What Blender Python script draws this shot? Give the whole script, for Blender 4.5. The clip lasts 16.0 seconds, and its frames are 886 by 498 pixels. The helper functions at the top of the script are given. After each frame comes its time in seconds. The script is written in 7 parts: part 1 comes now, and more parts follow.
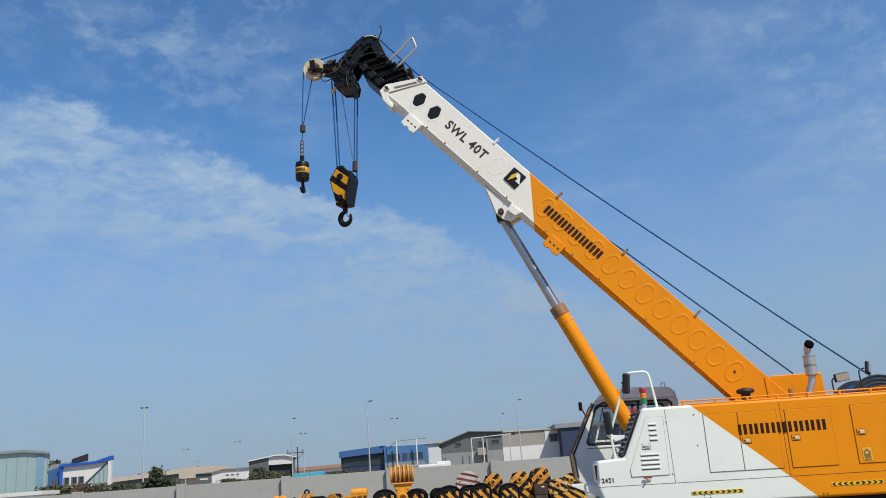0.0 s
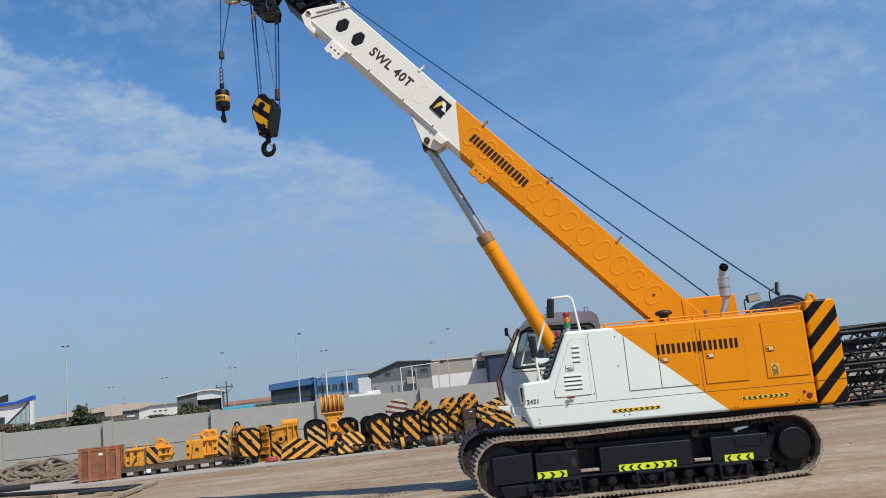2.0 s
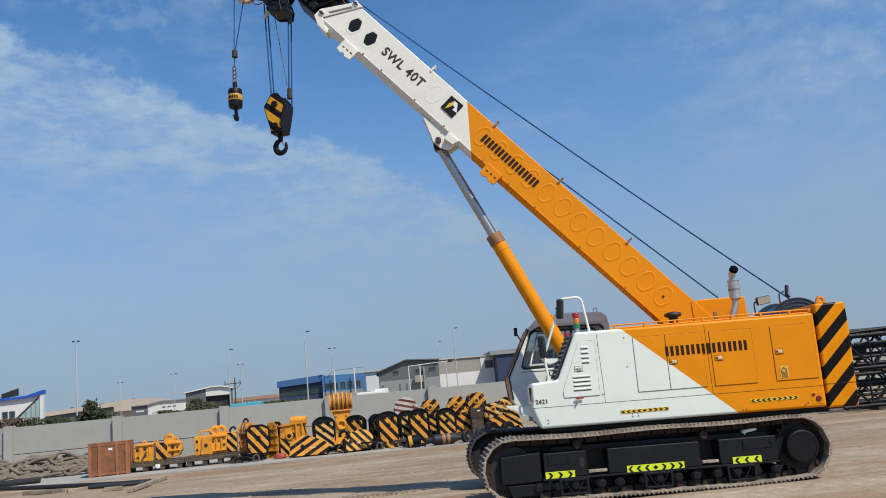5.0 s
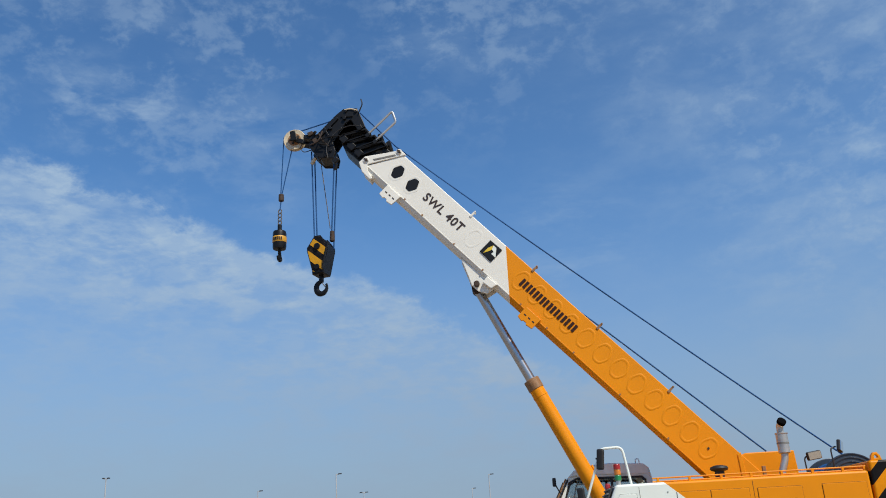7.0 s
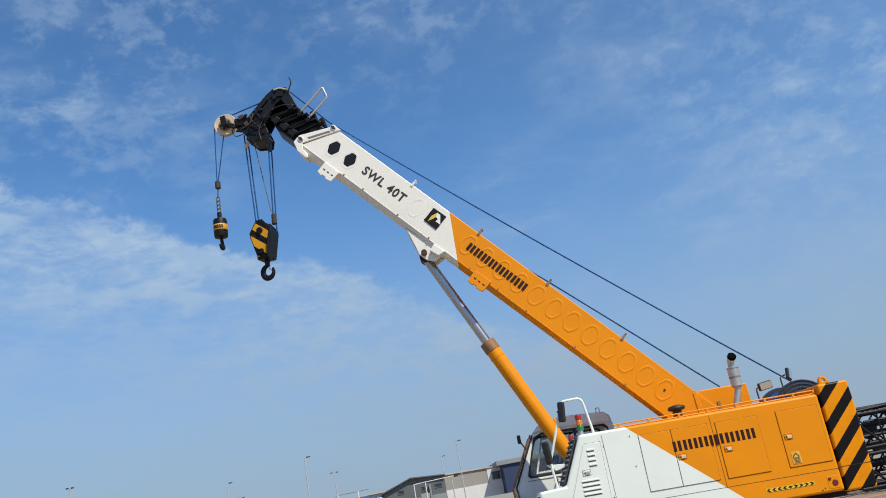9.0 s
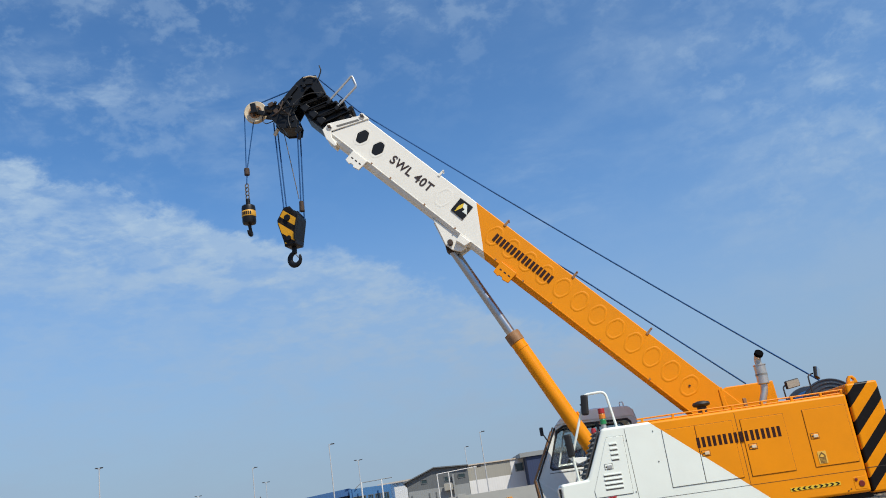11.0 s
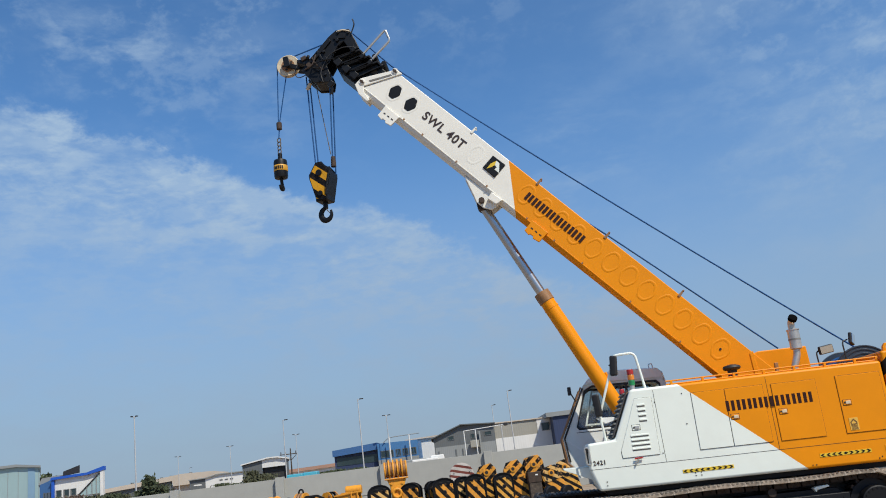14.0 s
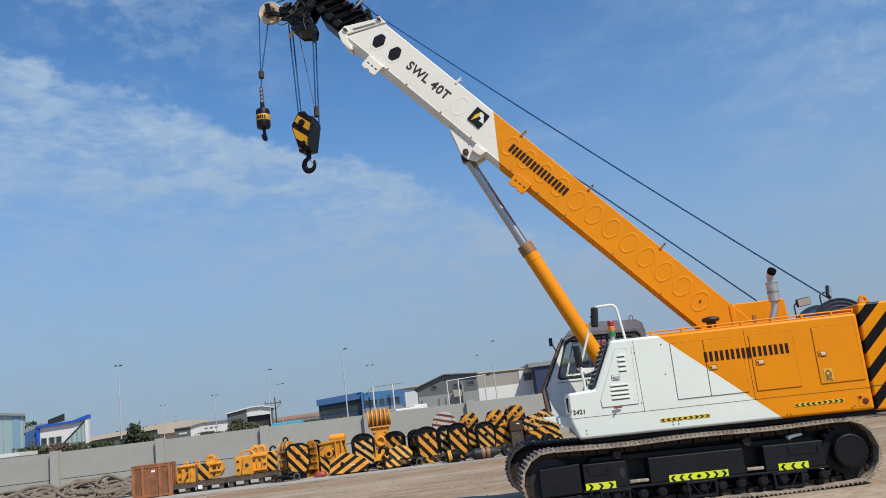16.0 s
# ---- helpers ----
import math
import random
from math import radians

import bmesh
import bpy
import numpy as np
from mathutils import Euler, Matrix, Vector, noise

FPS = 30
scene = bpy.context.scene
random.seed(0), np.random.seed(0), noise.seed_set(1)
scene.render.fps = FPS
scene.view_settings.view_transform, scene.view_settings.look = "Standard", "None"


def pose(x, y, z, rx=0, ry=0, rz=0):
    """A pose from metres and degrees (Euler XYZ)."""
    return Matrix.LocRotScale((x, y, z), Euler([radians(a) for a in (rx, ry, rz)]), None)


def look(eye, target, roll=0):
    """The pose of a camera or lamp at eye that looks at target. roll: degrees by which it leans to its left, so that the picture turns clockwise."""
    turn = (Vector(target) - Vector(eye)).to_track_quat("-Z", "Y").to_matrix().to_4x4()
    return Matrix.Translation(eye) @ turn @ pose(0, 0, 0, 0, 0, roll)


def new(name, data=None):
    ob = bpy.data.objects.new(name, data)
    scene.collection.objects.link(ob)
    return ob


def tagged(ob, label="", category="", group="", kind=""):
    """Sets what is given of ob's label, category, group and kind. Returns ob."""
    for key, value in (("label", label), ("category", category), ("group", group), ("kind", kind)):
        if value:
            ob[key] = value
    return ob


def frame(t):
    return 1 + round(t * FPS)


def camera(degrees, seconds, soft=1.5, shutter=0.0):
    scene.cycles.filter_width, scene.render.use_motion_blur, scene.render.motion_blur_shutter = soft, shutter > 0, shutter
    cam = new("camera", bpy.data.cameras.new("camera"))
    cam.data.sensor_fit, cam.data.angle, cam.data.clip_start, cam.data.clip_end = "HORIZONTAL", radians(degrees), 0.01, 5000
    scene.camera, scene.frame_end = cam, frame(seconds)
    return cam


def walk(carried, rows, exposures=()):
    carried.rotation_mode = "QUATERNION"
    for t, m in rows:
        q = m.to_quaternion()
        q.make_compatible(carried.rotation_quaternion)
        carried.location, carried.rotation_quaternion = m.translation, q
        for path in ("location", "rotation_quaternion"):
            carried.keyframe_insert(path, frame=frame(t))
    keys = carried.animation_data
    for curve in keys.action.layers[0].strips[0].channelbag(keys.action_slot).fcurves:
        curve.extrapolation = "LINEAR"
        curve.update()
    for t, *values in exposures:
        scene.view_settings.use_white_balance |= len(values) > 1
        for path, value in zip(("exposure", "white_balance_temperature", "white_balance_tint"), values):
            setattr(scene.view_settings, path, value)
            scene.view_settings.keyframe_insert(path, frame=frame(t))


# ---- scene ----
cam = camera(55.94, 16.0, soft=1.0)
# seconds, metres, degrees
PATH = [
    (0.0, -0.014, 0.005, 1.735, 105.124, 4.194, 1.037),
    (0.5, -0.002, 0.009, 1.717, 104.074, 5.426, -0.776),
    (1.0, -0.005, 0.023, 1.707, 102.611, 6.149, -2.401),
    (1.5, -0.006, 0.004, 1.695, 100.778, 6.144, -3.134),
    (2.0, -0.011, 0.008, 1.692, 100.03, 5.97, -3.695),
    (2.5, -0.014, -0.002, 1.693, 99.525, 5.824, -3.835),
    (3.0, -0.02, -0.007, 1.688, 99.158, 5.653, -3.87),
    (5.5, -0.037, -0.05, 1.702, 100.797, 5.074, -2.56),
    (6.0, -0.034, -0.046, 1.714, 103.733, 4.511, -1.519),
    (6.5, -0.033, -0.049, 1.743, 106.839, 3.801, -0.988),
    (7.0, -0.041, -0.062, 1.742, 109.794, 3.739, -0.948),
    (7.5, -0.028, -0.05, 1.742, 110.624, 4.672, -0.683),
    (8.0, -0.014, -0.02, 1.737, 109.65, 8.082, -2.151),
    (8.5, -0.011, -0.026, 1.715, 108.005, 10.167, -2.835),
    (11.0, 0.018, -0.022, 1.689, 107.287, 8.521, -1.076),
    (11.5, 0.021, 0.011, 1.678, 106.725, 8.261, -0.748),
    (12.0, 0.037, 0.039, 1.675, 106.417, 8.007, -0.273),
    (12.5, 0.035, 0.04, 1.682, 106.144, 7.956, 0.042),
    (13.0, 0.031, 0.037, 1.673, 105.848, 7.567, 0.361),
    (13.5, 0.025, 0.028, 1.693, 105.334, 7.159, 0.727),
    (14.0, 0.013, 0.039, 1.679, 104.721, 6.942, 0.666),
    (14.5, 0.019, 0.049, 1.683, 104.309, 6.844, 0.426),
    (15.0, 0.022, 0.05, 1.677, 103.783, 6.854, -0.033),
    (15.5, 0.023, 0.033, 1.676, 102.966, 6.984, -0.18),
    (16.0, 0.023, 0.026, 1.674, 101.259, 6.852, -0.48),
]
walk(cam, [(t, pose(x, y, z, a, b, c)) for t, x, y, z, a, b, c in PATH], [(0.0, -0.02), (3.0, 0.0), (7.5, -0.05), (8.5, 0.06), (11.0, 0.09), (12.0, 0.05), (13.5, 0.02), (16.0, 0.0)])

# ---- sky and sun ----
TO_SUN = Vector((0.5, -0.65, 1.0)).normalized()
world = bpy.data.worlds.new("sky")
scene.world = world
world.use_nodes = True
wt = world.node_tree
wl = wt.links.new


def wn(kind):
    return wt.nodes.new("ShaderNode" + kind)


def wmath(op, a, b=None, clamp=False):
    n = wn("Math")
    n.operation, n.use_clamp = op, clamp
    for i, v in enumerate((a, b)):
        if v is None:
            continue
        if isinstance(v, (int, float)):
            n.inputs[i].default_value = v
        else:
            wl(v, n.inputs[i])
    return n.outputs[0]


sky = wn("TexSky")
sky.sky_type, sky.sun_disc = "NISHITA", False
sky.sun_elevation = math.asin(TO_SUN.z)
sky.sun_rotation = math.atan2(TO_SUN.x, TO_SUN.y)
sky.air_density, sky.dust_density, sky.ozone_density, sky.altitude = 1.0, 0.35, 3.0, 0
coord = wn("TexCoord")
xyz = wn("SeparateXYZ")
wl(coord.outputs["Generated"], xyz.inputs[0])
dx, dy, dz = xyz.outputs


def cloud_noise(scale, stretch, detail, rough, shift):
    """Noise over the dome of the sky, flattened where stretch is above one."""
    mp = wn("Mapping")
    mp.inputs["Location"].default_value = shift
    mp.inputs["Rotation"].default_value = (0, radians(22), 0)
    mp.inputs["Scale"].default_value = stretch
    wl(coord.outputs["Generated"], mp.inputs[0])
    n = wn("TexNoise")
    n.inputs["Scale"].default_value = scale
    n.inputs["Detail"].default_value = detail
    n.inputs["Roughness"].default_value = rough
    n.inputs["Distortion"].default_value = 0.15
    wl(mp.outputs[0], n.inputs["Vector"])
    return n.outputs[0]


def ramp(v, lo, hi):
    m = wn("MapRange")
    m.interpolation_type = "SMOOTHSTEP"
    m.inputs[1].default_value, m.inputs[2].default_value = lo, hi
    wl(v, m.inputs[0])
    return m.outputs[0]


def times(*vs):
    out = vs[0]
    for v in vs[1:]:
        out = wmath("MULTIPLY", out, v)
    return out


def plus(*vs):
    out = vs[0]
    for v in vs[1:]:
        out = wmath("ADD", out, v)
    return out


def lobe(centre, near, far):
    """One at a direction of the sky, falling to nought round it."""
    n = wn("VectorMath")
    n.operation = "DISTANCE"
    wl(coord.outputs["Generated"], n.inputs[0])
    n.inputs[1].default_value = Vector(centre).normalized()
    return wmath("SUBTRACT", 1.0, ramp(n.outputs["Value"], near, far))


# a bank of cloud whose ragged upper edge runs down to the right
edge = plus(times(dx, -0.398), times(dy, 0.251), times(dz, -0.882))
lumps = times(wmath("SUBTRACT", cloud_noise(11.0, (1, 1, 1.5), 7, 0.66, (3, 1, 0)), 0.5), 0.12)
depth = plus(edge, lumps)
bank = ramp(depth, -0.010, 0.014)
ripple = cloud_noise(15.0, (0.8, 1, 2.2), 8, 0.62, (0.7, 2.2, 0))
grain = cloud_noise(38.0, (0.8, 1, 1.9), 5, 0.6, (0.2, 3.4, 0))
holes = cloud_noise(5.0, (0.8, 1, 2.4), 5, 0.55, (1.9, 0.6, 0))
fading = wmath("SUBTRACT", 1.0, times(ramp(depth, 0.03, 0.22), 0.66))
body = times(bank, fading, plus(0.27, times(ramp(ripple, 0.40, 0.60), 0.38), times(ramp(grain, 0.42, 0.62), 0.20)), plus(0.60, times(ramp(holes, 0.38, 0.56), 0.42)))
# small broken puffs higher up, in loose fields
puffs = cloud_noise(24.0, (1, 1, 1.5), 6, 0.62, (2.7, 0.3, 0))
tufts = cloud_noise(9.0, (0.8, 1, 2.0), 7, 0.6, (4.4, 1.3, 0))
fields = plus(0.25, times(ramp(cloud_noise(4.0, (1, 1, 1.4), 4, 0.5, (5.1, 0.4, 0)), 0.36, 0.58), 0.75))
where = plus(times(lobe((-0.27, 0.80, 0.55), 0.06, 0.30), 0.75), times(lobe((0.06, 0.76, 0.64), 0.06, 0.28), 0.9), times(lobe((0.52, 0.74, 0.42), 0.08, 0.40), 0.8), 0.06)
flecks = times(plus(times(ramp(puffs, 0.46, 0.66), 0.30), times(ramp(tufts, 0.47, 0.74), 0.14)), fields, wmath("MINIMUM", where, 1.0))
wisp = ramp(cloud_noise(11.0, (0.7, 1, 2.0), 7, 0.6, (1.1, 5.2, 0)), 0.42, 0.66)
streak = times(plus(lobe((-0.335, 0.805, 0.485), 0.01, 0.075), lobe((-0.285, 0.835, 0.465), 0.01, 0.07), times(lobe((-0.175, 0.88, 0.44), 0.02, 0.12), 0.5), times(lobe((0.19, 0.93, 0.33), 0.02, 0.12), 0.6)), wisp, 0.38)
veil = times(ramp(plus(dx, times(dz, 0.25)), 0.10, 0.62), plus(0.09, times(ramp(tufts, 0.38, 0.66), 0.19)))
cover = wmath("MINIMUM", plus(flecks, streak, veil, body), 1.0)
haze = wmath("MULTIPLY", wmath("SUBTRACT", 1.0, ramp(dz, 0.0, 0.42)), 0.90)
mixc = wn("MixRGB")
mixc.inputs[2].default_value = (4.9, 4.75, 5.1, 1)
wl(cover, mixc.inputs[0])
clear = wn("MixRGB")
clear.blend_type = "MULTIPLY"
clear.inputs[0].default_value = 1.0
clear.inputs[2].default_value = (0.93, 1.025, 1.065, 1)
wl(sky.outputs[0], clear.inputs[1])
wl(clear.outputs[0], mixc.inputs[1])
mixh = wn("MixRGB")
mixh.inputs[2].default_value = (3.32, 3.12, 3.48, 1)
wl(haze, mixh.inputs[0])
wl(mixc.outputs[0], mixh.inputs[1])
tint = wn("MixRGB")
tint.blend_type = "MULTIPLY"
tint.inputs[0].default_value = 1.0
tint.inputs[2].default_value = (0.73, 1.0, 1.185, 1)
wl(mixh.outputs[0], tint.inputs[1])
wl(tint.outputs[0], wt.nodes["Background"].inputs[0])
wt.nodes["Background"].inputs[1].default_value = 0.116

sun = new("sun", bpy.data.lights.new("sun", "SUN"))
sun.data.energy = 4.7
sun.data.angle = radians(0.53)
sun.data.color = (1.0, 0.925, 0.79)
sun.matrix_world = look(tuple(TO_SUN * 60), (0, 0, 0))


# ---- materials ----
def material(name, col, rough=0.5, metal=0.0, vary=0.12, scale=6.0, bump=0.0, bscale=40.0, col2=None, dirt=0.0, dirtcol=(0.3, 0.23, 0.16), spec=0.5, rnd=0.0, glass=0.0, emit=0.0, coat=0.0):
    """A surface: a base colour with a broad and a fine variation, worn dust, gloss that varies, and fine relief."""
    m = bpy.data.materials.new(name)
    m.use_nodes = True
    t = m.node_tree
    p = t.nodes["Principled BSDF"]
    ln = t.links.new
    tc = t.nodes.new("ShaderNodeTexCoord")
    big = t.nodes.new("ShaderNodeTexNoise")
    big.inputs["Scale"].default_value = scale
    big.inputs["Detail"].default_value = 6
    big.inputs["Roughness"].default_value = 0.65
    ln(tc.outputs["Object"], big.inputs["Vector"])
    small = t.nodes.new("ShaderNodeTexNoise")
    small.inputs["Scale"].default_value = bscale
    small.inputs["Detail"].default_value = 4
    ln(tc.outputs["Object"], small.inputs["Vector"])
    mix = t.nodes.new("ShaderNodeMixRGB")
    c2 = col2 or tuple(max(0, c * (1 - 2 * vary)) for c in col)
    mix.inputs[1].default_value = (*col, 1)
    mix.inputs[2].default_value = (*c2, 1)
    mr = t.nodes.new("ShaderNodeMapRange")
    mr.inputs[1].default_value, mr.inputs[2].default_value = 0.38, 0.72
    ln(big.outputs[0], mr.inputs[0])
    ln(mr.outputs[0], mix.inputs[0])
    out = mix.outputs[0]
    if rnd:
        oi = t.nodes.new("ShaderNodeObjectInfo")
        hs = t.nodes.new("ShaderNodeHueSaturation")
        vr = t.nodes.new("ShaderNodeMapRange")
        vr.inputs[3].default_value, vr.inputs[4].default_value = 1 - rnd, 1 + rnd
        ln(oi.outputs["Random"], vr.inputs[0])
        ln(vr.outputs[0], hs.inputs["Value"])
        ln(out, hs.inputs["Color"])
        out = hs.outputs[0]
    if dirt:
        dn = t.nodes.new("ShaderNodeTexNoise")
        dn.inputs["Scale"].default_value = scale * 2.3
        dn.inputs["Detail"].default_value = 9
        dn.inputs["Roughness"].default_value = 0.72
        ln(tc.outputs["Object"], dn.inputs["Vector"])
        dr = t.nodes.new("ShaderNodeMapRange")
        dr.inputs[1].default_value, dr.inputs[2].default_value, dr.inputs[4].default_value = 0.5, 0.75, dirt
        ln(dn.outputs[0], dr.inputs[0])
        dm = t.nodes.new("ShaderNodeMixRGB")
        dm.inputs[2].default_value = (*dirtcol, 1)
        ln(dr.outputs[0], dm.inputs[0])
        ln(out, dm.inputs[1])
        out = dm.outputs[0]
    ln(out, p.inputs["Base Color"])
    rr = t.nodes.new("ShaderNodeMapRange")
    rr.inputs[3].default_value, rr.inputs[4].default_value = max(0.02, rough - 0.1), min(1, rough + 0.1)
    ln(big.outputs[0], rr.inputs[0])
    ln(rr.outputs[0], p.inputs["Roughness"])
    p.inputs["Metallic"].default_value = metal
    p.inputs["Specular IOR Level"].default_value = spec
    p.inputs["Coat Weight"].default_value = coat
    p.inputs["Coat Roughness"].default_value = 0.12
    if bump:
        b = t.nodes.new("ShaderNodeBump")
        b.inputs["Strength"].default_value = bump
        b.inputs["Distance"].default_value = 0.02
        ln(small.outputs[0], b.inputs["Height"])
        ln(b.outputs[0], p.inputs["Normal"])
    if glass:
        p.inputs["Transmission Weight"].default_value = glass
        p.inputs["IOR"].default_value = 1.1
    if emit:
        p.inputs["Emission Color"].default_value = (*col, 1)
        p.inputs["Emission Strength"].default_value = emit
    return m


def striped(name, c1, c2, period, angle, duty=0.5, axes=(0, 2), rough=0.5, wear=0.3, rnd=0.0, shift=0.0):
    """Painted slanting stripes in two colours, scuffed and dusty."""
    m = material(name, c1, rough, vary=0.08, scale=4, bump=0.06, bscale=30, dirt=wear, dirtcol=(0.13, 0.085, 0.05), rnd=rnd, spec=0.12)
    t = m.node_tree
    ln = t.links.new
    tc = next(n for n in t.nodes if n.bl_idname == "ShaderNodeTexCoord")
    first = next(n for n in t.nodes if n.bl_idname == "ShaderNodeMixRGB")
    sx = t.nodes.new("ShaderNodeSeparateXYZ")
    ln(tc.outputs["Object"], sx.inputs[0])

    def mt(op, a, b):
        n = t.nodes.new("ShaderNodeMath")
        n.operation = op
        for i, v in enumerate((a, b)):
            if isinstance(v, (int, float)):
                n.inputs[i].default_value = v
            else:
                ln(v, n.inputs[i])
        return n.outputs[0]

    a = radians(angle)
    w = mt("ADD", mt("MULTIPLY", sx.outputs[axes[0]], math.cos(a) / period), mt("MULTIPLY", sx.outputs[axes[1]], math.sin(a) / period))
    f = mt("FRACT", mt("ADD", w, 50.0 + shift), 0.0)
    g = mt("GREATER_THAN", f, duty)
    st = t.nodes.new("ShaderNodeMixRGB")
    st.inputs[2].default_value = (*c2, 1)
    ln(g, st.inputs[0])
    users = [lk.to_socket for lk in first.outputs[0].links]
    ln(first.outputs[0], st.inputs[1])
    for u in users:
        ln(st.outputs[0], u)
    return m


ORANGE = (0.755, 0.258, 0.0025)
orange = material("orange_paint", ORANGE, 0.42, vary=0.05, scale=1.4, bump=0.02, bscale=12, dirt=0.12, dirtcol=(0.52, 0.20, 0.02), spec=0.2)
white = material("white_paint", (0.735, 0.785, 0.725), 0.4, vary=0.03, scale=1.2, bump=0.015, bscale=22, dirt=0.10, dirtcol=(0.5, 0.46, 0.4), spec=0.35)
boom_white = material("warm_white_boom_paint", (0.76, 0.745, 0.675), 0.42, vary=0.04, scale=1.0, bump=0.02, bscale=14, dirt=0.18, dirtcol=(0.52, 0.46, 0.38), spec=0.3)
cream = material("cream_paint", (0.66, 0.55, 0.38), 0.5, vary=0.15, dirt=0.5, dirtcol=(0.2, 0.12, 0.06))
black = material("black_paint", (0.006, 0.0065, 0.008), 0.45, vary=0.2, bump=0.05, dirt=0.09, dirtcol=(0.05, 0.042, 0.035), spec=0.25)
trackgrey = material("track_frame_paint", (0.009, 0.0105, 0.014), 0.45, vary=0.15, scale=3, bump=0.06, dirt=0.12, dirtcol=(0.06, 0.046, 0.034), spec=0.22)
shoesteel = material("dusty_track_steel", (0.29, 0.235, 0.18), 0.75, vary=0.35, scale=9, bump=0.3, bscale=30, dirt=0.85, dirtcol=(0.66, 0.58, 0.49), rnd=0.3)
rusty = material("rusty_steel", (0.05, 0.03, 0.02), 0.8, vary=0.25, scale=9, bump=0.3, dirt=0.5, dirtcol=(0.11, 0.06, 0.035))
track_dirt = material("dark_earth_caked_steel", (0.105, 0.08, 0.058), 0.85, vary=0.3, scale=12, bump=0.35, bscale=30, dirt=0.5, dirtcol=(0.24, 0.19, 0.145), rnd=0.25)
# far belt's shoes: shade under the upper works is painted into the steel
shaded_shoe = material("oily_dark_track_steel", (0.045, 0.042, 0.04), 0.7, vary=0.3, scale=9, bump=0.3, bscale=30, dirt=0.35, dirtcol=(0.16, 0.135, 0.11), rnd=0.2)
# dark rust of links and teeth, also painted shade on far shoe flats
rust_and_shade = material("greasy_dark_rust", (0.022, 0.012, 0.008), 0.7, vary=0.3, scale=9, bump=0.3, dirt=0.45, dirtcol=(0.06, 0.028, 0.014), rnd=0.25)
rubber = material("black_rubber", (0.015, 0.015, 0.016), 0.6, vary=0.2)
seam = material("dark_seam", (0.03, 0.022, 0.015), 0.8)
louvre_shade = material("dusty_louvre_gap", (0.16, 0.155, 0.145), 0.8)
chrome = material("chrome_rod", (0.44, 0.45, 0.47), 0.30, 0.9, vary=0.1, scale=3)
silver = material("aluminised_steel", (0.55, 0.54, 0.51), 0.4, 0.7, vary=0.12, scale=8)
cabgrey = material("grey_cab_roof", (0.80, 0.82, 0.79), 0.5, vary=0.06, dirt=0.12, dirtcol=(0.45, 0.42, 0.38))
cabwhite = material("dull_white_cab_paint", (0.76, 0.79, 0.75), 0.45, vary=0.06, scale=2, bump=0.02, bscale=20, dirt=0.2, dirtcol=(0.36, 0.33, 0.29))
clad_nose = material("grey_grille_slats", (0.20, 0.21, 0.20), 0.6, vary=0.15, dirt=0.2)
brown = material("brown_primer", (0.3, 0.15, 0.06), 0.6, vary=0.2, dirt=0.3)
glass = material("tinted_cab_glass", (0.66, 0.71, 0.71), 0.03, glass=0.97, vary=0.02)
mirror = material("mirror_glass", (0.85, 0.86, 0.86), 0.05, 1.0, vary=0.02)
soot = material("soot", (0.003, 0.003, 0.0035), 0.95, vary=0.1, spec=0.05)
flange_paint = material("blue_grey_drum_paint", (0.028, 0.042, 0.065), 0.4, vary=0.2, scale=5, dirt=0.15, dirtcol=(0.12, 0.12, 0.12))
interior = material("cab_interior", (0.05, 0.05, 0.052), 0.7, vary=0.2)
ropes = material("wire_rope", (0.020, 0.085, 0.24), 0.55, 0.0, vary=0.12, scale=40, bump=0.05, bscale=90, spec=0.12)
ropegrey = material("worn_wire_rope", (0.13, 0.11, 0.09), 0.6, 0.2, vary=0.3, scale=40, bump=0.3, bscale=90)
name_paint = material("dark_brown_name_paint", (0.034, 0.011, 0.008), 0.5, vary=0.15, spec=0.2)
ink = material("dark_lettering", (0.035, 0.018, 0.012), 0.45, vary=0.15)
hiviz = material("lime_reflective_tape", (0.62, 0.72, 0.02), 0.45, vary=0.08)
tapeyel = material("yellow_reflective_tape", (0.72, 0.5, 0.03), 0.45, vary=0.1)
redlens = material("red_lens", (0.36, 0.014, 0.012), 0.25, vary=0.05, coat=0.5)
darklens = material("dull_red_lens", (0.16, 0.012, 0.01), 0.4, vary=0.2)
label_yel = material("faded_yellow_label", (0.72, 0.42, 0.06), 0.6, vary=0.1)
label_ink = material("faded_label_print", (0.16, 0.085, 0.02), 0.6, vary=0.2)
amberlens = material("amber_lens", (0.65, 0.2, 0.01), 0.25, vary=0.05, coat=0.5)
greenlens = material("green_lens", (0.01, 0.2, 0.06), 0.25, vary=0.05, coat=0.5)
YEL, BLK = (0.72, 0.315, 0.05), (0.008, 0.007, 0.007)
cwpaint = striped("counterweight_stripes", ORANGE, BLK, 0.275, -45, 0.52, axes=(0, 2), wear=0.05, rough=0.4, shift=0.35)
hookpaint = striped("hook_block_stripes", (0.70, 0.34, 0.02), BLK, 0.235, 50, 0.55, wear=0.45, rnd=0.05, shift=0.42)
bandpaint = material("yellow_band", (0.7, 0.36, 0.03), 0.5, vary=0.2, dirt=0.6, dirtcol=(0.05, 0.04, 0.03))


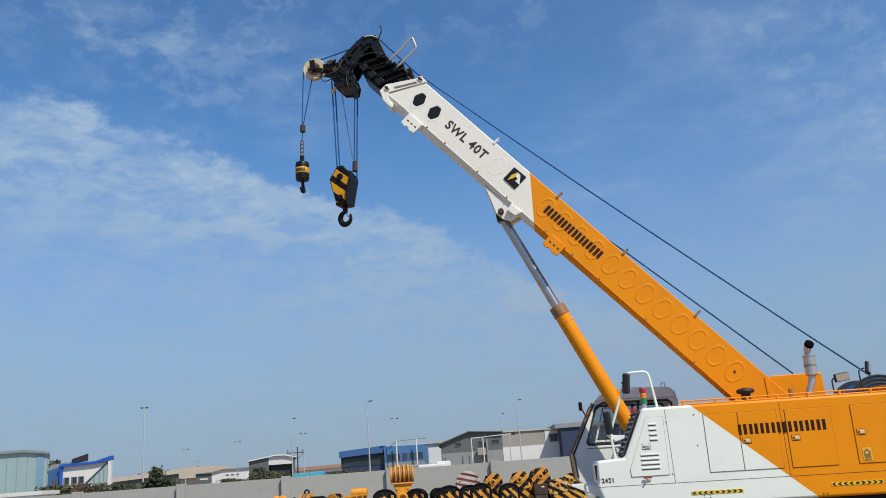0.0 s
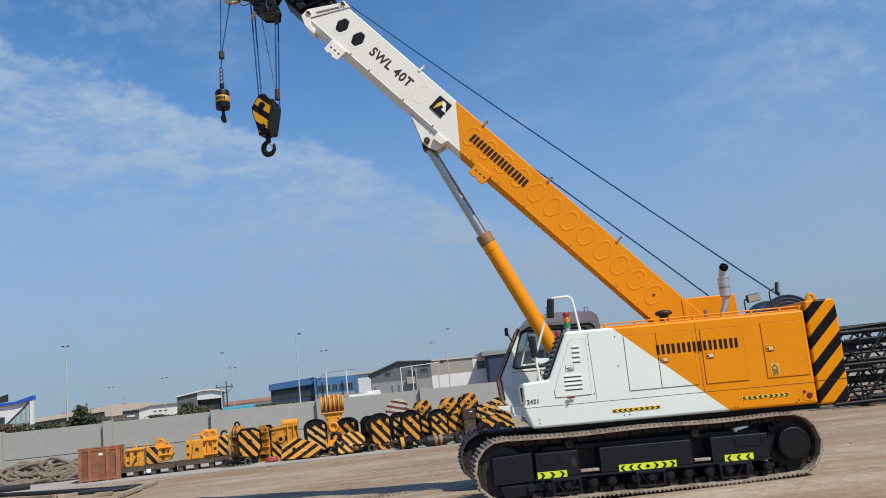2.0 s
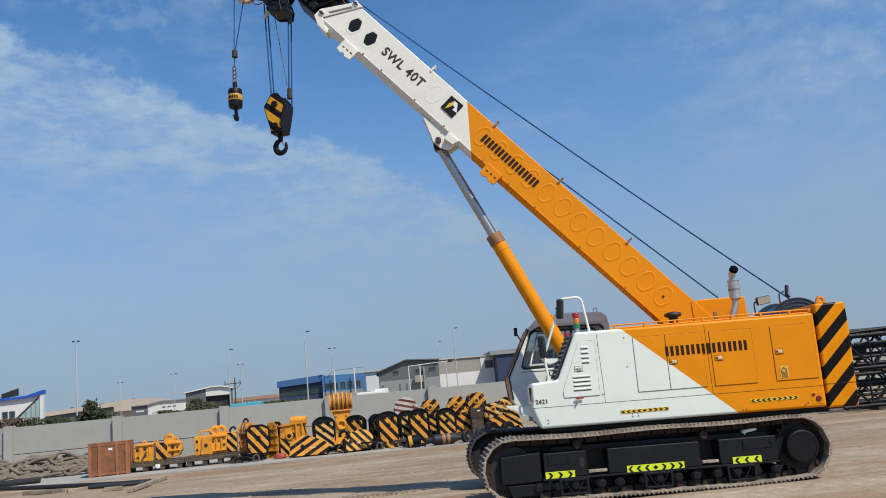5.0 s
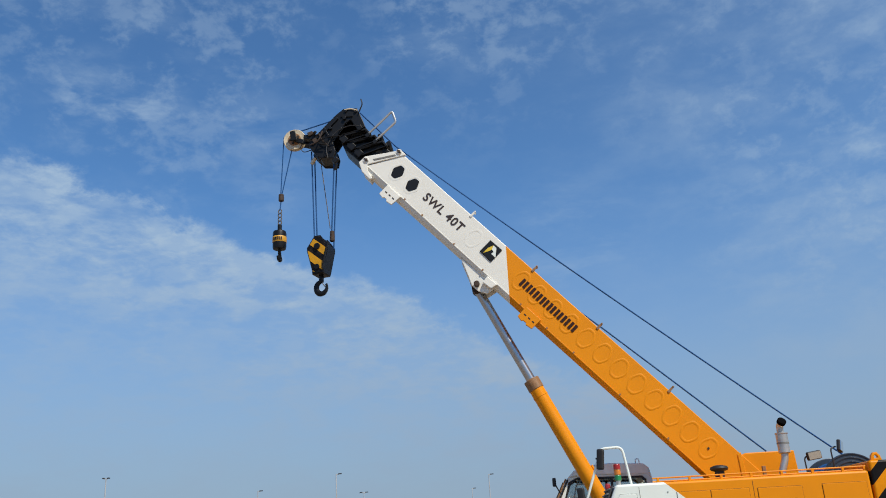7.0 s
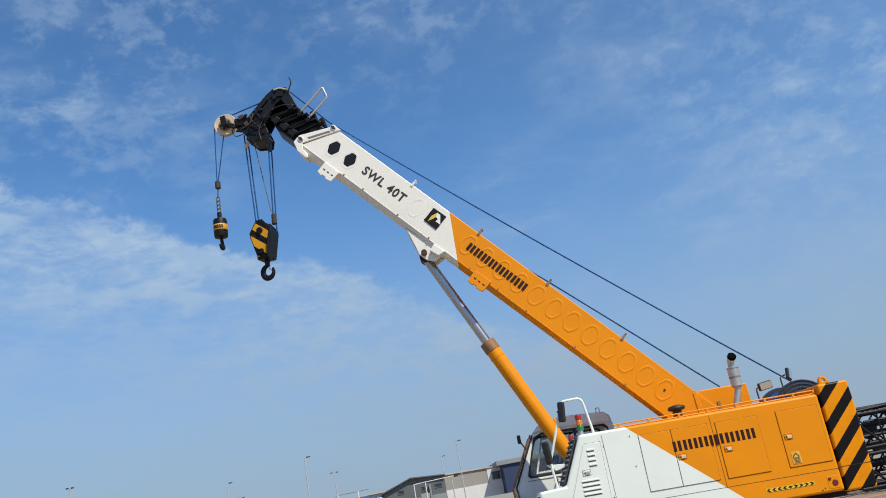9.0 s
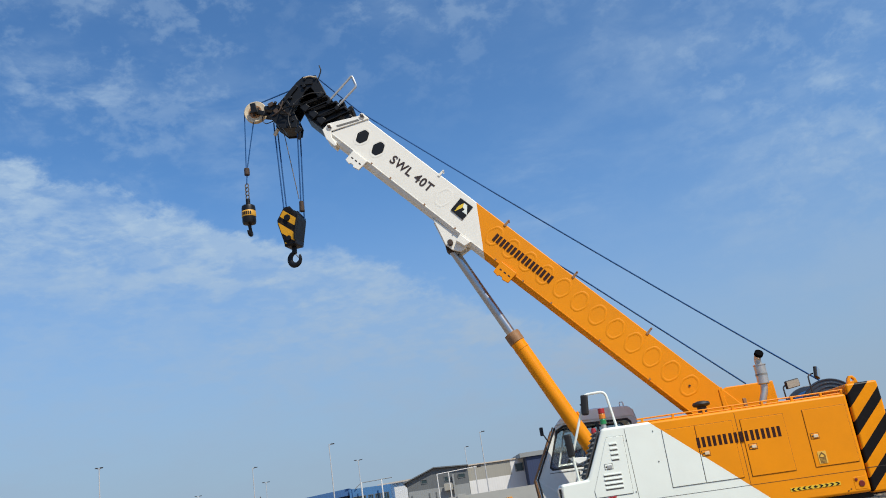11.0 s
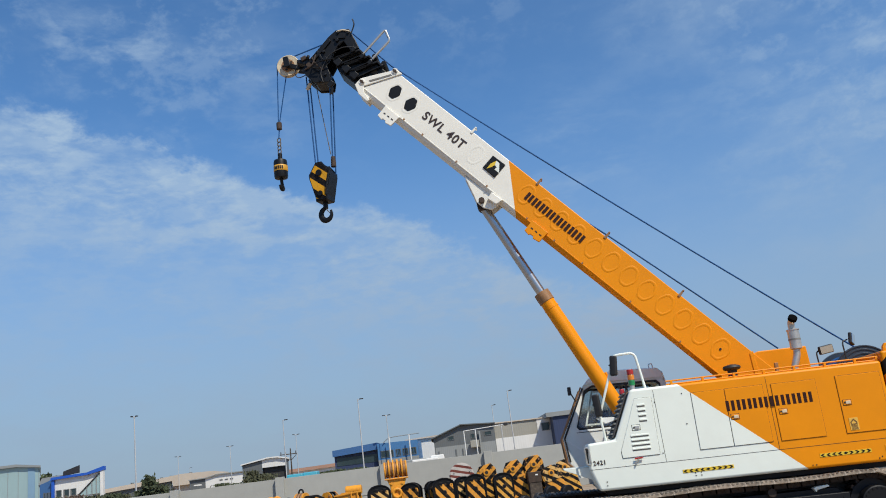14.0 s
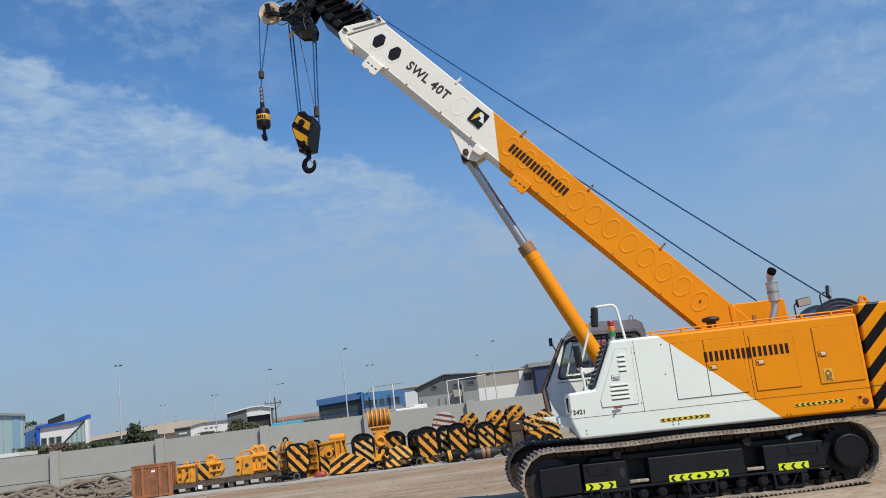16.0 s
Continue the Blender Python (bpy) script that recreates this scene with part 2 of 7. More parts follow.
# ---- mesh helpers ----
def finish(bm, bevel=0.0, segs=2):
    bmesh.ops.remove_doubles(bm, verts=bm.verts, dist=1e-5)
    bmesh.ops.recalc_face_normals(bm, faces=bm.faces)
    if bevel:
        es = [e for e in bm.edges if len(e.link_faces) == 2 and e.calc_face_angle(0) > 0.5]
        bmesh.ops.bevel(bm, geom=es, offset=bevel, segments=segs, profile=0.5, affect="EDGES", clamp_overlap=True)
    for f in bm.faces:
        f.smooth = True
    for e in bm.edges:
        if len(e.link_faces) != 2 or e.calc_face_angle(0) > 0.6:
            e.smooth = False
        elif bevel and e.calc_face_angle(0) > 0.12:
            small, large = sorted(f.calc_area() for f in e.link_faces)
            if large > 6 * small:
                e.smooth = False


def mesh_of(name, bm, mats, bevel=0.0, segs=2, done=False):
    if not done:
        finish(bm, bevel, segs)
    me = bpy.data.meshes.new(name)
    bm.to_mesh(me)
    bm.free()
    for m in (mats if isinstance(mats, (list, tuple)) else [mats]):
        me.materials.append(m)
    return me


def part(name, bm, mats, parent, label="", bevel=0.0, segs=2, done=False):
    ob = new(name, mesh_of(name, bm, mats, bevel, segs, done))
    ob.parent = parent
    if label:
        tagged(ob, label)
    return ob


def piece(name, me, parent, m=None):
    ob = new(name, me)
    ob.parent = parent
    if m is not None:
        ob.matrix_basis = m
    return ob


def thing(name, m, label, category, group="", kind=""):
    e = new(name)
    e.empty_display_size = 0.2
    e.matrix_world = m
    return tagged(e, label, category, group, kind)


def box(lo, hi, bm=None, m=None):
    bm = bm or bmesh.new()
    vs = bmesh.ops.create_cube(bm, size=1)["verts"]
    for v in vs:
        v.co = Vector([(l + h) / 2 + (h - l) * c for l, h, c in zip(lo, hi, v.co)])
        if m is not None:
            v.co = m @ v.co
    return bm


def prism(poly, y0, y1, bm=None, m=None):
    """A polygon in x and z, drawn out along y."""
    bm = bm or bmesh.new()
    a = [bm.verts.new((x, y0, z)) for x, z in poly]
    b = [bm.verts.new((x, y1, z)) for x, z in poly]
    bm.faces.new(a)
    bm.faces.new(b[::-1])
    for i in range(len(poly)):
        j = (i + 1) % len(poly)
        bm.faces.new((a[i], b[i], b[j], a[j]))
    if m is not None:
        for v in a + b:
            v.co = m @ v.co
    return bm


def ring(outer, inner, y0, y1, bm=None):
    """A frame between two polygons with as many corners each."""
    bm = bm or bmesh.new()
    q = [[bm.verts.new((x, y, z)) for x, z in poly] for poly in (outer, inner) for y in (y0, y1)]
    n = len(outer)
    for i in range(n):
        j = (i + 1) % n
        for a, b in ((0, 1), (1, 3), (3, 2), (2, 0)):
            bm.faces.new((q[a][i], q[a][j], q[b][j], q[b][i]))
    return bm


def cyl(p0, p1, r, r2=None, seg=24, bm=None):
    bm = bm or bmesh.new()
    p0, p1 = Vector(p0), Vector(p1)
    d = p1 - p0
    m = Matrix.Translation((p0 + p1) / 2) @ d.to_track_quat("Z", "Y").to_matrix().to_4x4()
    bmesh.ops.create_cone(bm, cap_ends=True, segments=seg, radius1=r, radius2=r if r2 is None else r2, depth=d.length, matrix=m)
    return bm


def tube(pts, r, seg=8, bm=None, close=False):
    """A round bar through points."""
    bm = bm or bmesh.new()
    pts = [Vector(p) for p in pts]
    n = len(pts)
    rows = []
    up = None
    for i, p in enumerate(pts):
        d = (pts[(i + 1) % n] - pts[i - 1]) if close else (pts[min(i + 1, n - 1)] - pts[max(i - 1, 0)])
        d.normalize()
        if up is None:
            up = d.orthogonal().normalized()
        up = (up - d * up.dot(d)).normalized()
        side = d.cross(up)
        rows.append([bm.verts.new(p + (up * math.cos(k * math.tau / seg) + side * math.sin(k * math.tau / seg)) * r) for k in range(seg)])
    for i in range(n if close else n - 1):
        a, b = rows[i], rows[(i + 1) % n]
        for k in range(seg):
            bm.faces.new((a[k], a[(k + 1) % seg], b[(k + 1) % seg], b[k]))
    if not close:
        bm.faces.new(rows[0][::-1])
        bm.faces.new(rows[-1])
    return bm


def rounded(pts, r, steps=5):
    """Corner points of an open line, rounded off."""
    pts = [Vector(p) for p in pts]
    out = [pts[0]]
    for a, b, c in zip(pts, pts[1:], pts[2:]):
        u, v = (a - b), (c - b)
        k = min(r, u.length / 2, v.length / 2)
        p, q = b + u.normalized() * k, b + v.normalized() * k
        for i in range(steps + 1):
            t = i / steps
            out.append(p * (1 - t) ** 2 + b * 2 * t * (1 - t) + q * t * t)
    return out + [pts[-1]]


def lathe(profile, seg=32, bm=None, m=None):
    """Radius and height pairs turned about z."""
    bm = bm or bmesh.new()
    rows = []
    for r, z in profile:
        rows.append([bm.verts.new(Vector((r * math.cos(k * math.tau / seg), r * math.sin(k * math.tau / seg), z))) for k in range(seg)])
    for a, b in zip(rows, rows[1:]):
        for k in range(seg):
            bm.faces.new((a[k], a[(k + 1) % seg], b[(k + 1) % seg], b[k]))
    bm.faces.new(rows[0][::-1])
    bm.faces.new(rows[-1])
    if m is not None:
        for row in rows:
            for v in row:
                v.co = m @ v.co
    return bm


def split_paint(bm, a, b):
    """Cuts a mesh along the line a-b in x and z; the side to the left of a-b takes the second material."""
    d = Vector((b[0] - a[0], 0, b[1] - a[1]))
    n = Vector((-d.z, 0, d.x)).normalized()
    o = Vector((a[0], 0, a[1]))
    bmesh.ops.bisect_plane(bm, geom=bm.verts[:] + bm.edges[:] + bm.faces[:], plane_co=o, plane_no=n, dist=1e-5)
    for f in bm.faces:
        f.material_index = 1 if (f.calc_center_median() - o).dot(n) > 0 else 0
    return bm


def text_mesh(body, size, depth=0.003):
    cu = bpy.data.curves.new("lettering", "FONT")
    cu.body, cu.size, cu.extrude = body, size, depth
    cu.align_x, cu.align_y = "CENTER", "CENTER"
    cu.offset = size * 0.02
    cu.space_character = 1.12
    ob = bpy.data.objects.new("lettering", cu)
    scene.collection.objects.link(ob)
    me = bpy.data.meshes.new_from_object(ob.evaluated_get(bpy.context.evaluated_depsgraph_get()))
    bpy.data.objects.remove(ob)
    return me


# ---- ground ----
def ground_material():
    m = material("dusty_sand_ground", (0.365, 0.28, 0.195), 0.95, vary=0.16, scale=0.35, bump=0.9, bscale=11, dirt=0.75, dirtcol=(0.455, 0.39, 0.305), spec=0.2)
    t = m.node_tree
    p = t.nodes["Principled BSDF"]
    ln = t.links.new
    tc = next(n for n in t.nodes if n.bl_idname == "ShaderNodeTexCoord")
    src = p.inputs["Base Color"].links[0].from_socket
    # wheel and track marks that run across the yard, and scattered small stones
    mp = t.nodes.new("ShaderNodeMapping")
    mp.inputs["Scale"].default_value = (0.22, 1.3, 1)
    mp.inputs["Rotation"].default_value = (0, 0, radians(5))
    ln(tc.outputs["Object"], mp.inputs[0])
    n = t.nodes.new("ShaderNodeTexNoise")
    n.inputs["Scale"].default_value = 1.0
    n.inputs["Detail"].default_value = 7
    n.inputs["Roughness"].default_value = 0.72
    n.inputs["Distortion"].default_value = 0.6
    ln(mp.outputs[0], n.inputs["Vector"])
    r = t.nodes.new("ShaderNodeMapRange")
    r.inputs[1].default_value, r.inputs[2].default_value, r.inputs[4].default_value = 0.44, 0.68, 0.62
    ln(n.outputs[0], r.inputs[0])
    mx = t.nodes.new("ShaderNodeMixRGB")
    mx.inputs[2].default_value = (0.21, 0.135, 0.08, 1)
    ln(r.outputs[0], mx.inputs[0])
    ln(src, mx.inputs[1])
    # reddish damp stretches and pale dusty ones, drawn out along the wheel marks
    for col, stretch, shift, lo, hi, amount in (((0.265, 0.150, 0.080, 1), (0.09, 0.42, 1), 7.0, 0.50, 0.62, 0.65), ((0.50, 0.435, 0.355, 1), (0.14, 0.55, 1), 23.0, 0.50, 0.68, 0.50)):
        pm = t.nodes.new("ShaderNodeMapping")
        pm.inputs["Location"].default_value = (shift, shift, 0)
        pm.inputs["Rotation"].default_value = (0, 0, radians(4))
        pm.inputs["Scale"].default_value = stretch
        ln(tc.outputs["Object"], pm.inputs[0])
        pn = t.nodes.new("ShaderNodeTexNoise")
        pn.inputs["Scale"].default_value = 1.0
        pn.inputs["Detail"].default_value = 9
        pn.inputs["Roughness"].default_value = 0.68
        ln(pm.outputs[0], pn.inputs["Vector"])
        pr = t.nodes.new("ShaderNodeMapRange")
        pr.inputs[1].default_value, pr.inputs[2].default_value, pr.inputs[4].default_value = lo, hi, amount
        ln(pn.outputs[0], pr.inputs[0])
        pmix = t.nodes.new("ShaderNodeMixRGB")
        pmix.inputs[2].default_value = col
        ln(pr.outputs[0], pmix.inputs[0])
        ln(mx.outputs[0], pmix.inputs[1])
        mx = pmix
    vo = t.nodes.new("ShaderNodeTexVoronoi")
    vo.inputs["Scale"].default_value = 9
    ln(tc.outputs["Object"], vo.inputs["Vector"])
    vr = t.nodes.new("ShaderNodeMapRange")
    vr.inputs[1].default_value, vr.inputs[2].default_value, vr.inputs[3].default_value, vr.inputs[4].default_value = 0.1, 0.22, 0.5, 0.0
    ln(vo.outputs["Distance"], vr.inputs[0])
    m2 = t.nodes.new("ShaderNodeMixRGB")
    m2.inputs[2].default_value = (0.24, 0.21, 0.18, 1)
    ln(vr.outputs[0], m2.inputs[0])
    ln(mx.outputs[0], m2.inputs[1])
    sp = t.nodes.new("ShaderNodeTexNoise")
    sp.inputs["Scale"].default_value = 5.5
    sp.inputs["Detail"].default_value = 8
    sp.inputs["Roughness"].default_value = 0.8
    ln(tc.outputs["Object"], sp.inputs["Vector"])
    sr = t.nodes.new("ShaderNodeMapRange")
    sr.inputs[1].default_value, sr.inputs[2].default_value, sr.inputs[3].default_value, sr.inputs[4].default_value = 0.3, 0.7, 0.62, 1.22
    ln(sp.outputs[0], sr.inputs[0])
    sm = t.nodes.new("ShaderNodeMixRGB")
    sm.blend_type = "MULTIPLY"
    sm.inputs[0].default_value = 1.0
    ln(m2.outputs[0], sm.inputs[1])
    ln(sr.outputs[0], sm.inputs[2])
    ln(sm.outputs[0], p.inputs["Base Color"])
    return m


def make_ground():
    bm = bmesh.new()
    xs = [-3000, -600, -200, -80, -40] + [-24 + 0.6 * i for i in range(81)] + [40, 80, 200, 600, 3000]
    ys = [-600, -100, -20, 2] + [6 + 0.5 * i for i in range(64)] + [40, 44, 50, 80, 200, 600, 3500]
    rows = []
    for y in ys:
        row = []
        for x in xs:
            z = 0.0
            if -24 <= x <= 25 and 5 < y < 38:
                z = 0.035 * noise.noise((x * 0.5, y * 0.9, 0)) + 0.02 * noise.noise((x * 2, y * 2, 4))
                if 0.4 < x < 7.2 and 11.2 < y < 16.2:
                    z = 0.034
                if y > 28.5:
                    z = min(z, 0.0)
            row.append(bm.verts.new((x, y, z)))
        rows.append(row)
    for a, b in zip(rows, rows[1:]):
        for i in range(len(xs) - 1):
            bm.faces.new((a[i], a[i + 1], b[i + 1], b[i]))
    gm = ground_material()
    ob = part("ground", bm, gm, None)
    # ridges that a crawler track has pressed up in the sand
    bm = bmesh.new()
    rng = random.Random(3)
    for i in range(29):
        x = -2.3 + 0.092 * i
        y = 16.08 + 0.05 * math.sin(x) + rng.uniform(-0.02, 0.02)
        h = rng.uniform(0.012, 0.024) * min(1.0, 0.35 + 0.05 * i)
        m = Matrix.Translation((x, y, 0.012)) @ Matrix.Rotation(radians(28 + rng.uniform(-8, 8)), 4, "Z")
        prism([(-0.038, -0.03), (0.0, h), (0.012, h), (0.034, -0.03)], -0.16, 0.16, bm, m)
    part("track_ridges", bm, gm, ob)
    return tagged(ob, "dusty sandy yard ground with wheel marks", "ground", kind="structure")


make_ground()

# ---- the crane ----
CRANE = Matrix.Translation((3.52, 13.75, 0.02)) @ Matrix.Rotation(radians(-6), 4, "Z") @ Matrix.Rotation(radians(0.8), 4, "Y")
crane = thing("crawler_crane", CRANE, "orange and white telescopic crawler crane with raised boom", "crane")
SPLIT = ((1.585, 1.03), (-0.02, 2.42))


def make_tracks():
    for sgn, y0 in ((-1, -1.75), (1, 1.15)):
        y1 = y0 + 0.60
        ym = (y0 + y1) / 2
        near = sgn < 0
        # the belt's outline: idler at the front, drive sprocket at the rear
        path = []
        for a in range(90, 271, 12):
            path.append((-1.84 + 0.40 * math.cos(radians(a)), 0.52 + 0.42 * math.sin(radians(a))))
        path += [(-1.7 + 0.2 * i, 0.07 + 0.03 * max(0.0, (i - 14) / 5) ** 2) for i in range(1, 20)]
        for a in range(-80, 91, 12):
            path.append((2.27 + 0.38 * math.cos(radians(a)), 0.53 + 0.42 * math.sin(radians(a))))
        for i in range(1, 20):
            f = i / 20
            path.append((2.27 + (-1.84 - 2.27) * f, 0.96 - 0.02 * f - 0.02 * math.sin(math.pi * 2 * f) ** 2))
        # shoes at even steps along the outline
        ln = [0]
        n = len(path)
        for i in range(n):
            ln.append(ln[-1] + math.dist(path[i], path[(i + 1) % n]))
        count = 56
        # a shoe with three grousers, its leading edge lapped under the next
        prof = [(-0.100, -0.024), (-0.100, 0.004), (-0.080, 0.012), (-0.070, 0.033), (-0.052, 0.033), (-0.042, 0.012), (-0.012, 0.012), (-0.006, 0.030), (0.010, 0.030), (0.018, 0.012), (0.050, 0.012), (0.056, 0.030), (0.072, 0.030), (0.082, 0.010), (0.100, 0.000), (0.100, -0.024)]
        bm = prism(prof, y0, y1)
        for bx in (-0.027, 0.034):
            for by in (ym - 0.1, ym + 0.1):
                cyl((bx, by, 0.008), (bx, by, 0.022), 0.014, seg=6, bm=bm)
        finish(bm, 0.004, 1)
        # earth stays packed between the worn grousers; on the far belt painted shade
        for f in bm.faces:
            if f.normal.z > 0.5 and f.calc_center_median().z < 0.022:
                f.material_index = 1
        # far shoes take darker copies, the upper works' shade put into their colour
        shoe = mesh_of("track_shoe", bm, [shoesteel if near else shaded_shoe, track_dirt if near else rust_and_shade], done=True)
        bm = box((-0.09, ym - 0.13, -0.10), (0.08, ym - 0.07, -0.012))
        box((-0.09, ym + 0.07, -0.10), (0.08, ym + 0.13, -0.012), bm)
        cyl((-0.05, ym - 0.15, -0.05), (-0.05, ym + 0.15, -0.05), 0.035, seg=10, bm=bm)
        link = mesh_of("track_link", bm, rust_and_shade)
        belt = new("track_belt")
        belt.parent = crane
        tagged(belt, "dusty steel crawler track belt")
        for k in range(count):
            s = ln[-1] * k / count
            i = max(j for j in range(n) if ln[j] <= s)
            a, b = path[i], path[(i + 1) % n]
            f = (s - ln[i]) / (ln[i + 1] - ln[i])
            x, z = a[0] + (b[0] - a[0]) * f, a[1] + (b[1] - a[1]) * f
            # outline runs round so that the outside lies on its right-hand side
            ang = math.atan2(b[1] - a[1], b[0] - a[0])
            m = Matrix.Translation((x, 0, z)) @ Matrix.Rotation(-ang, 4, "Y") @ Matrix.Diagonal((1, 1, -1, 1))
            piece("track_shoe", shoe, belt, m)
            piece("track_link", link, belt, m)
        f0 = y0 + 0.04 if near else y0 + 0.1
        f1 = y1 - 0.1 if near else y1 - 0.04
        # frame: bolted boxes with two openings
        bm = prism([(-2.0, 0.70), (-1.44, 0.735), (-1.44, 0.335), (-2.0, 0.32)], f0 + 0.01, f1)
        part("idler_guard", bm, trackgrey, crane, bevel=0.012)
        part("idler_block", prism([(-1.93, 0.305), (-1.45, 0.305), (-1.45, 0.15), (-1.86, 0.13)], f0 + 0.03, f1 - 0.05), trackgrey, crane, bevel=0.012)
        fr = part("track_frame", prism([(-1.42, 0.72), (1.92, 0.70), (1.92, 0.35), (-1.42, 0.35)], f0 + 0.3, f1), rubber, crane, bevel=0.012)
        part("inner_web", prism([(-1.9, 0.80), (-1.2, 0.90), (2.2, 0.90), (2.34, 0.45), (-1.9, 0.42)], f1 - 0.06, f1 - 0.02), rubber, fr)
        part("top_box", prism([(-1.3, 0.72), (-1.25, 0.79), (1.8, 0.78), (1.86, 0.70)], f0 + 0.12, f1 - 0.05), trackgrey, fr, bevel=0.01)
        for x0, x1 in ((-1.40, -0.80), (-0.50, 0.80), (1.08, 1.90)):
            part("side_plate", box((x0, f0, 0.37), (x1, f0 + 0.32, 0.715)), trackgrey, fr, bevel=0.01)
        part("frame_ledge", box((-1.43, f0 - 0.01, 0.335), (1.93, f0 + 0.12, 0.365)), trackgrey, fr, bevel=0.006)
        for x0, x1 in ((-0.78, -0.52), (0.83, 1.06)):
            part("sill_bar", box((x0, f0 + 0.02, 0.40), (x1, f0 + 0.09, 0.44)), shoesteel, fr, bevel=0.006)
        # slots and raised lines of the plates
        part("slot", prism([(-0.87 + 0.035 * math.cos(k * math.tau / 14), 0.555 + 0.075 * math.sin(k * math.tau / 14)) for k in range(14)], f0 - 0.004, f0 + 0.01), rubber, fr)
        part("slot", box((-1.82, f0 + 0.012, 0.53), (-1.70, f0 + 0.03, 0.56)), seam, fr)
        for x0, x1 in ((-1.34, -1.04), (1.42, 1.84)):
            bm = box((x0, f0 - 0.012, 0.60), (x0 + 0.03, f0 + 0.01, 0.68))
            box((x0, f0 - 0.008, 0.555), (x1, f0 + 0.01, 0.57), bm)
            box((x1 - 0.03, f0 - 0.012, 0.60), (x1, f0 + 0.01, 0.66), bm)
            part("bracket_bar", bm, trackgrey, fr)
        # rollers
        for i, x in enumerate((-1.5, -1.22, -0.98, -0.62, -0.36, -0.02, 0.2, 0.46, 0.72, 1.02, 1.30, 1.58, 1.86)):
            rr = 0.07
            bm = cyl((x, f0 + 0.02, 0.245), (x, f1 - 0.02, 0.245), rr, seg=20)
            cyl((x, f0 - 0.005, 0.245), (x, f0 + 0.03, 0.245), 0.05, seg=16, bm=bm)
            part("track_roller", bm, trackgrey, crane, bevel=0.006)
        for x in (-1.0, 0.18, 1.36):
            # triangular roller guards
            g = ring([(x - 0.21, 0.34), (x + 0.21, 0.34), (x + 0.20, 0.12), (x - 0.20, 0.12)], [(x - 0.175, 0.31), (x + 0.175, 0.31), (x + 0.165, 0.15), (x - 0.165, 0.15)], f0 - 0.02, f0 + 0.03)
            tube([(x - 0.14, f0, 0.32), (x - 0.03, f0, 0.14)], 0.012, 6, g)
            tube([(x + 0.14, f0, 0.32), (x + 0.03, f0, 0.14)], 0.012, 6, g)
            part("roller_guard", g, trackgrey, crane, bevel=0.004)
        for x in (-0.9, 0.9):
            part("carrier_roller", cyl((x, f0 + 0.05, 0.80), (x, f1, 0.80), 0.06, seg=18), rust_and_shade, crane, bevel=0.006)
        # idler and sprocket
        ym0 = ym - 0.13
        part("idler_wheel", cyl((-1.84, ym0, 0.52), (-1.84, ym0 + 0.26, 0.52), 0.33, seg=36), rubber, crane, bevel=0.02)
        spk = part("drive_sprocket", cyl((2.27, ym0, 0.53), (2.27, ym0 + 0.22, 0.53), 0.33, seg=36), trackgrey, crane)
        tooth = mesh_of("sprocket_tooth", cyl((0, ym0 + 0.02, 0), (0, ym0 + 0.2, 0), 0.03, seg=8), rust_and_shade)
        for k in range(21):
            a = math.tau * k / 21
            piece("sprocket_tooth", tooth, spk, Matrix.Translation((2.27 + 0.34 * math.cos(a), 0, 0.53 + 0.34 * math.sin(a))))
        o0, o1 = (f0 - 0.02, ym0) if near else (ym0 + 0.22, f1 + 0.02)
        mot = part("drive_motor", cyl((2.27, o0, 0.53), (2.27, o1, 0.53), 0.235, seg=40), black, crane, "black round travel motor cover", bevel=0.02)
        yb = o0 if near else o1
        for k in range(20):
            a = math.tau * k / 20
            part("bolt", cyl((2.27 + 0.2 * math.cos(a), yb - 0.012, 0.53 + 0.2 * math.sin(a)), (2.27 + 0.2 * math.cos(a), yb + 0.012, 0.53 + 0.2 * math.sin(a)), 0.011, seg=6), trackgrey, mot)
        if near:
            part("bent_bracket", prism([(1.46, 0.80), (1.49, 0.745), (1.515, 0.775), (1.68, 0.805), (1.665, 0.835), (1.50, 0.82)], f0 + 0.06, f0 + 0.16), white, crane, "pale bent bracket over the track frame", bevel=0.01)
            # lime direction strips with black arrows
            for x0, x1, dirs in ((-1.39, -0.98, (1, 1, 1)), (-0.25, 0.56, (-1, -1, -1, 0, 1, 1, 1)), (1.25, 1.66, (-1, -1, -1))):
                st = part("direction_strip", box((x0, f0 - 0.006, 0.355), (x1, f0 - 0.001, 0.455)), hiviz, crane, "lime yellow reflective strip with black arrows")
                w = (x1 - x0) / len(dirs)
                for i, d in enumerate(dirs):
                    c = x0 + w * (i + 0.5)
                    if d:
                        s = d * 0.032
                        pts = [(c - s, 0.445), (c + s * 0.1, 0.445), (c + s * 1.2, 0.405), (c + s * 0.1, 0.365), (c - s, 0.365), (c + s * 0.1, 0.405)]
                    else:
                        pts = [(c - 0.035, 0.405), (c, 0.435), (c + 0.035, 0.405), (c, 0.375)]
                    part("arrow", prism(pts, f0 - 0.009, f0 - 0.005), black, st)
    # car body between the tracks and the slewing ring
    part("car_body", prism([(-0.9, 0.78), (0.9, 0.78), (1.1, 0.45), (-1.1, 0.45)], -1.2, 1.2), trackgrey, crane, bevel=0.02)
    part("slewing_ring", cyl((0.1, 0, 0.74), (0.1, 0, 1.0), 0.72, seg=48), rusty, crane, bevel=0.01)


make_tracks()
# the undercarriage stands a little askew under the upper works
UNDER = Matrix.Rotation(radians(5), 4, "Z") @ Matrix.Translation((-0.085, 0, 0)) @ Matrix.Rotation(radians(0.25), 4, "Y") @ Matrix.Diagonal((1.027, 1, 1, 1))
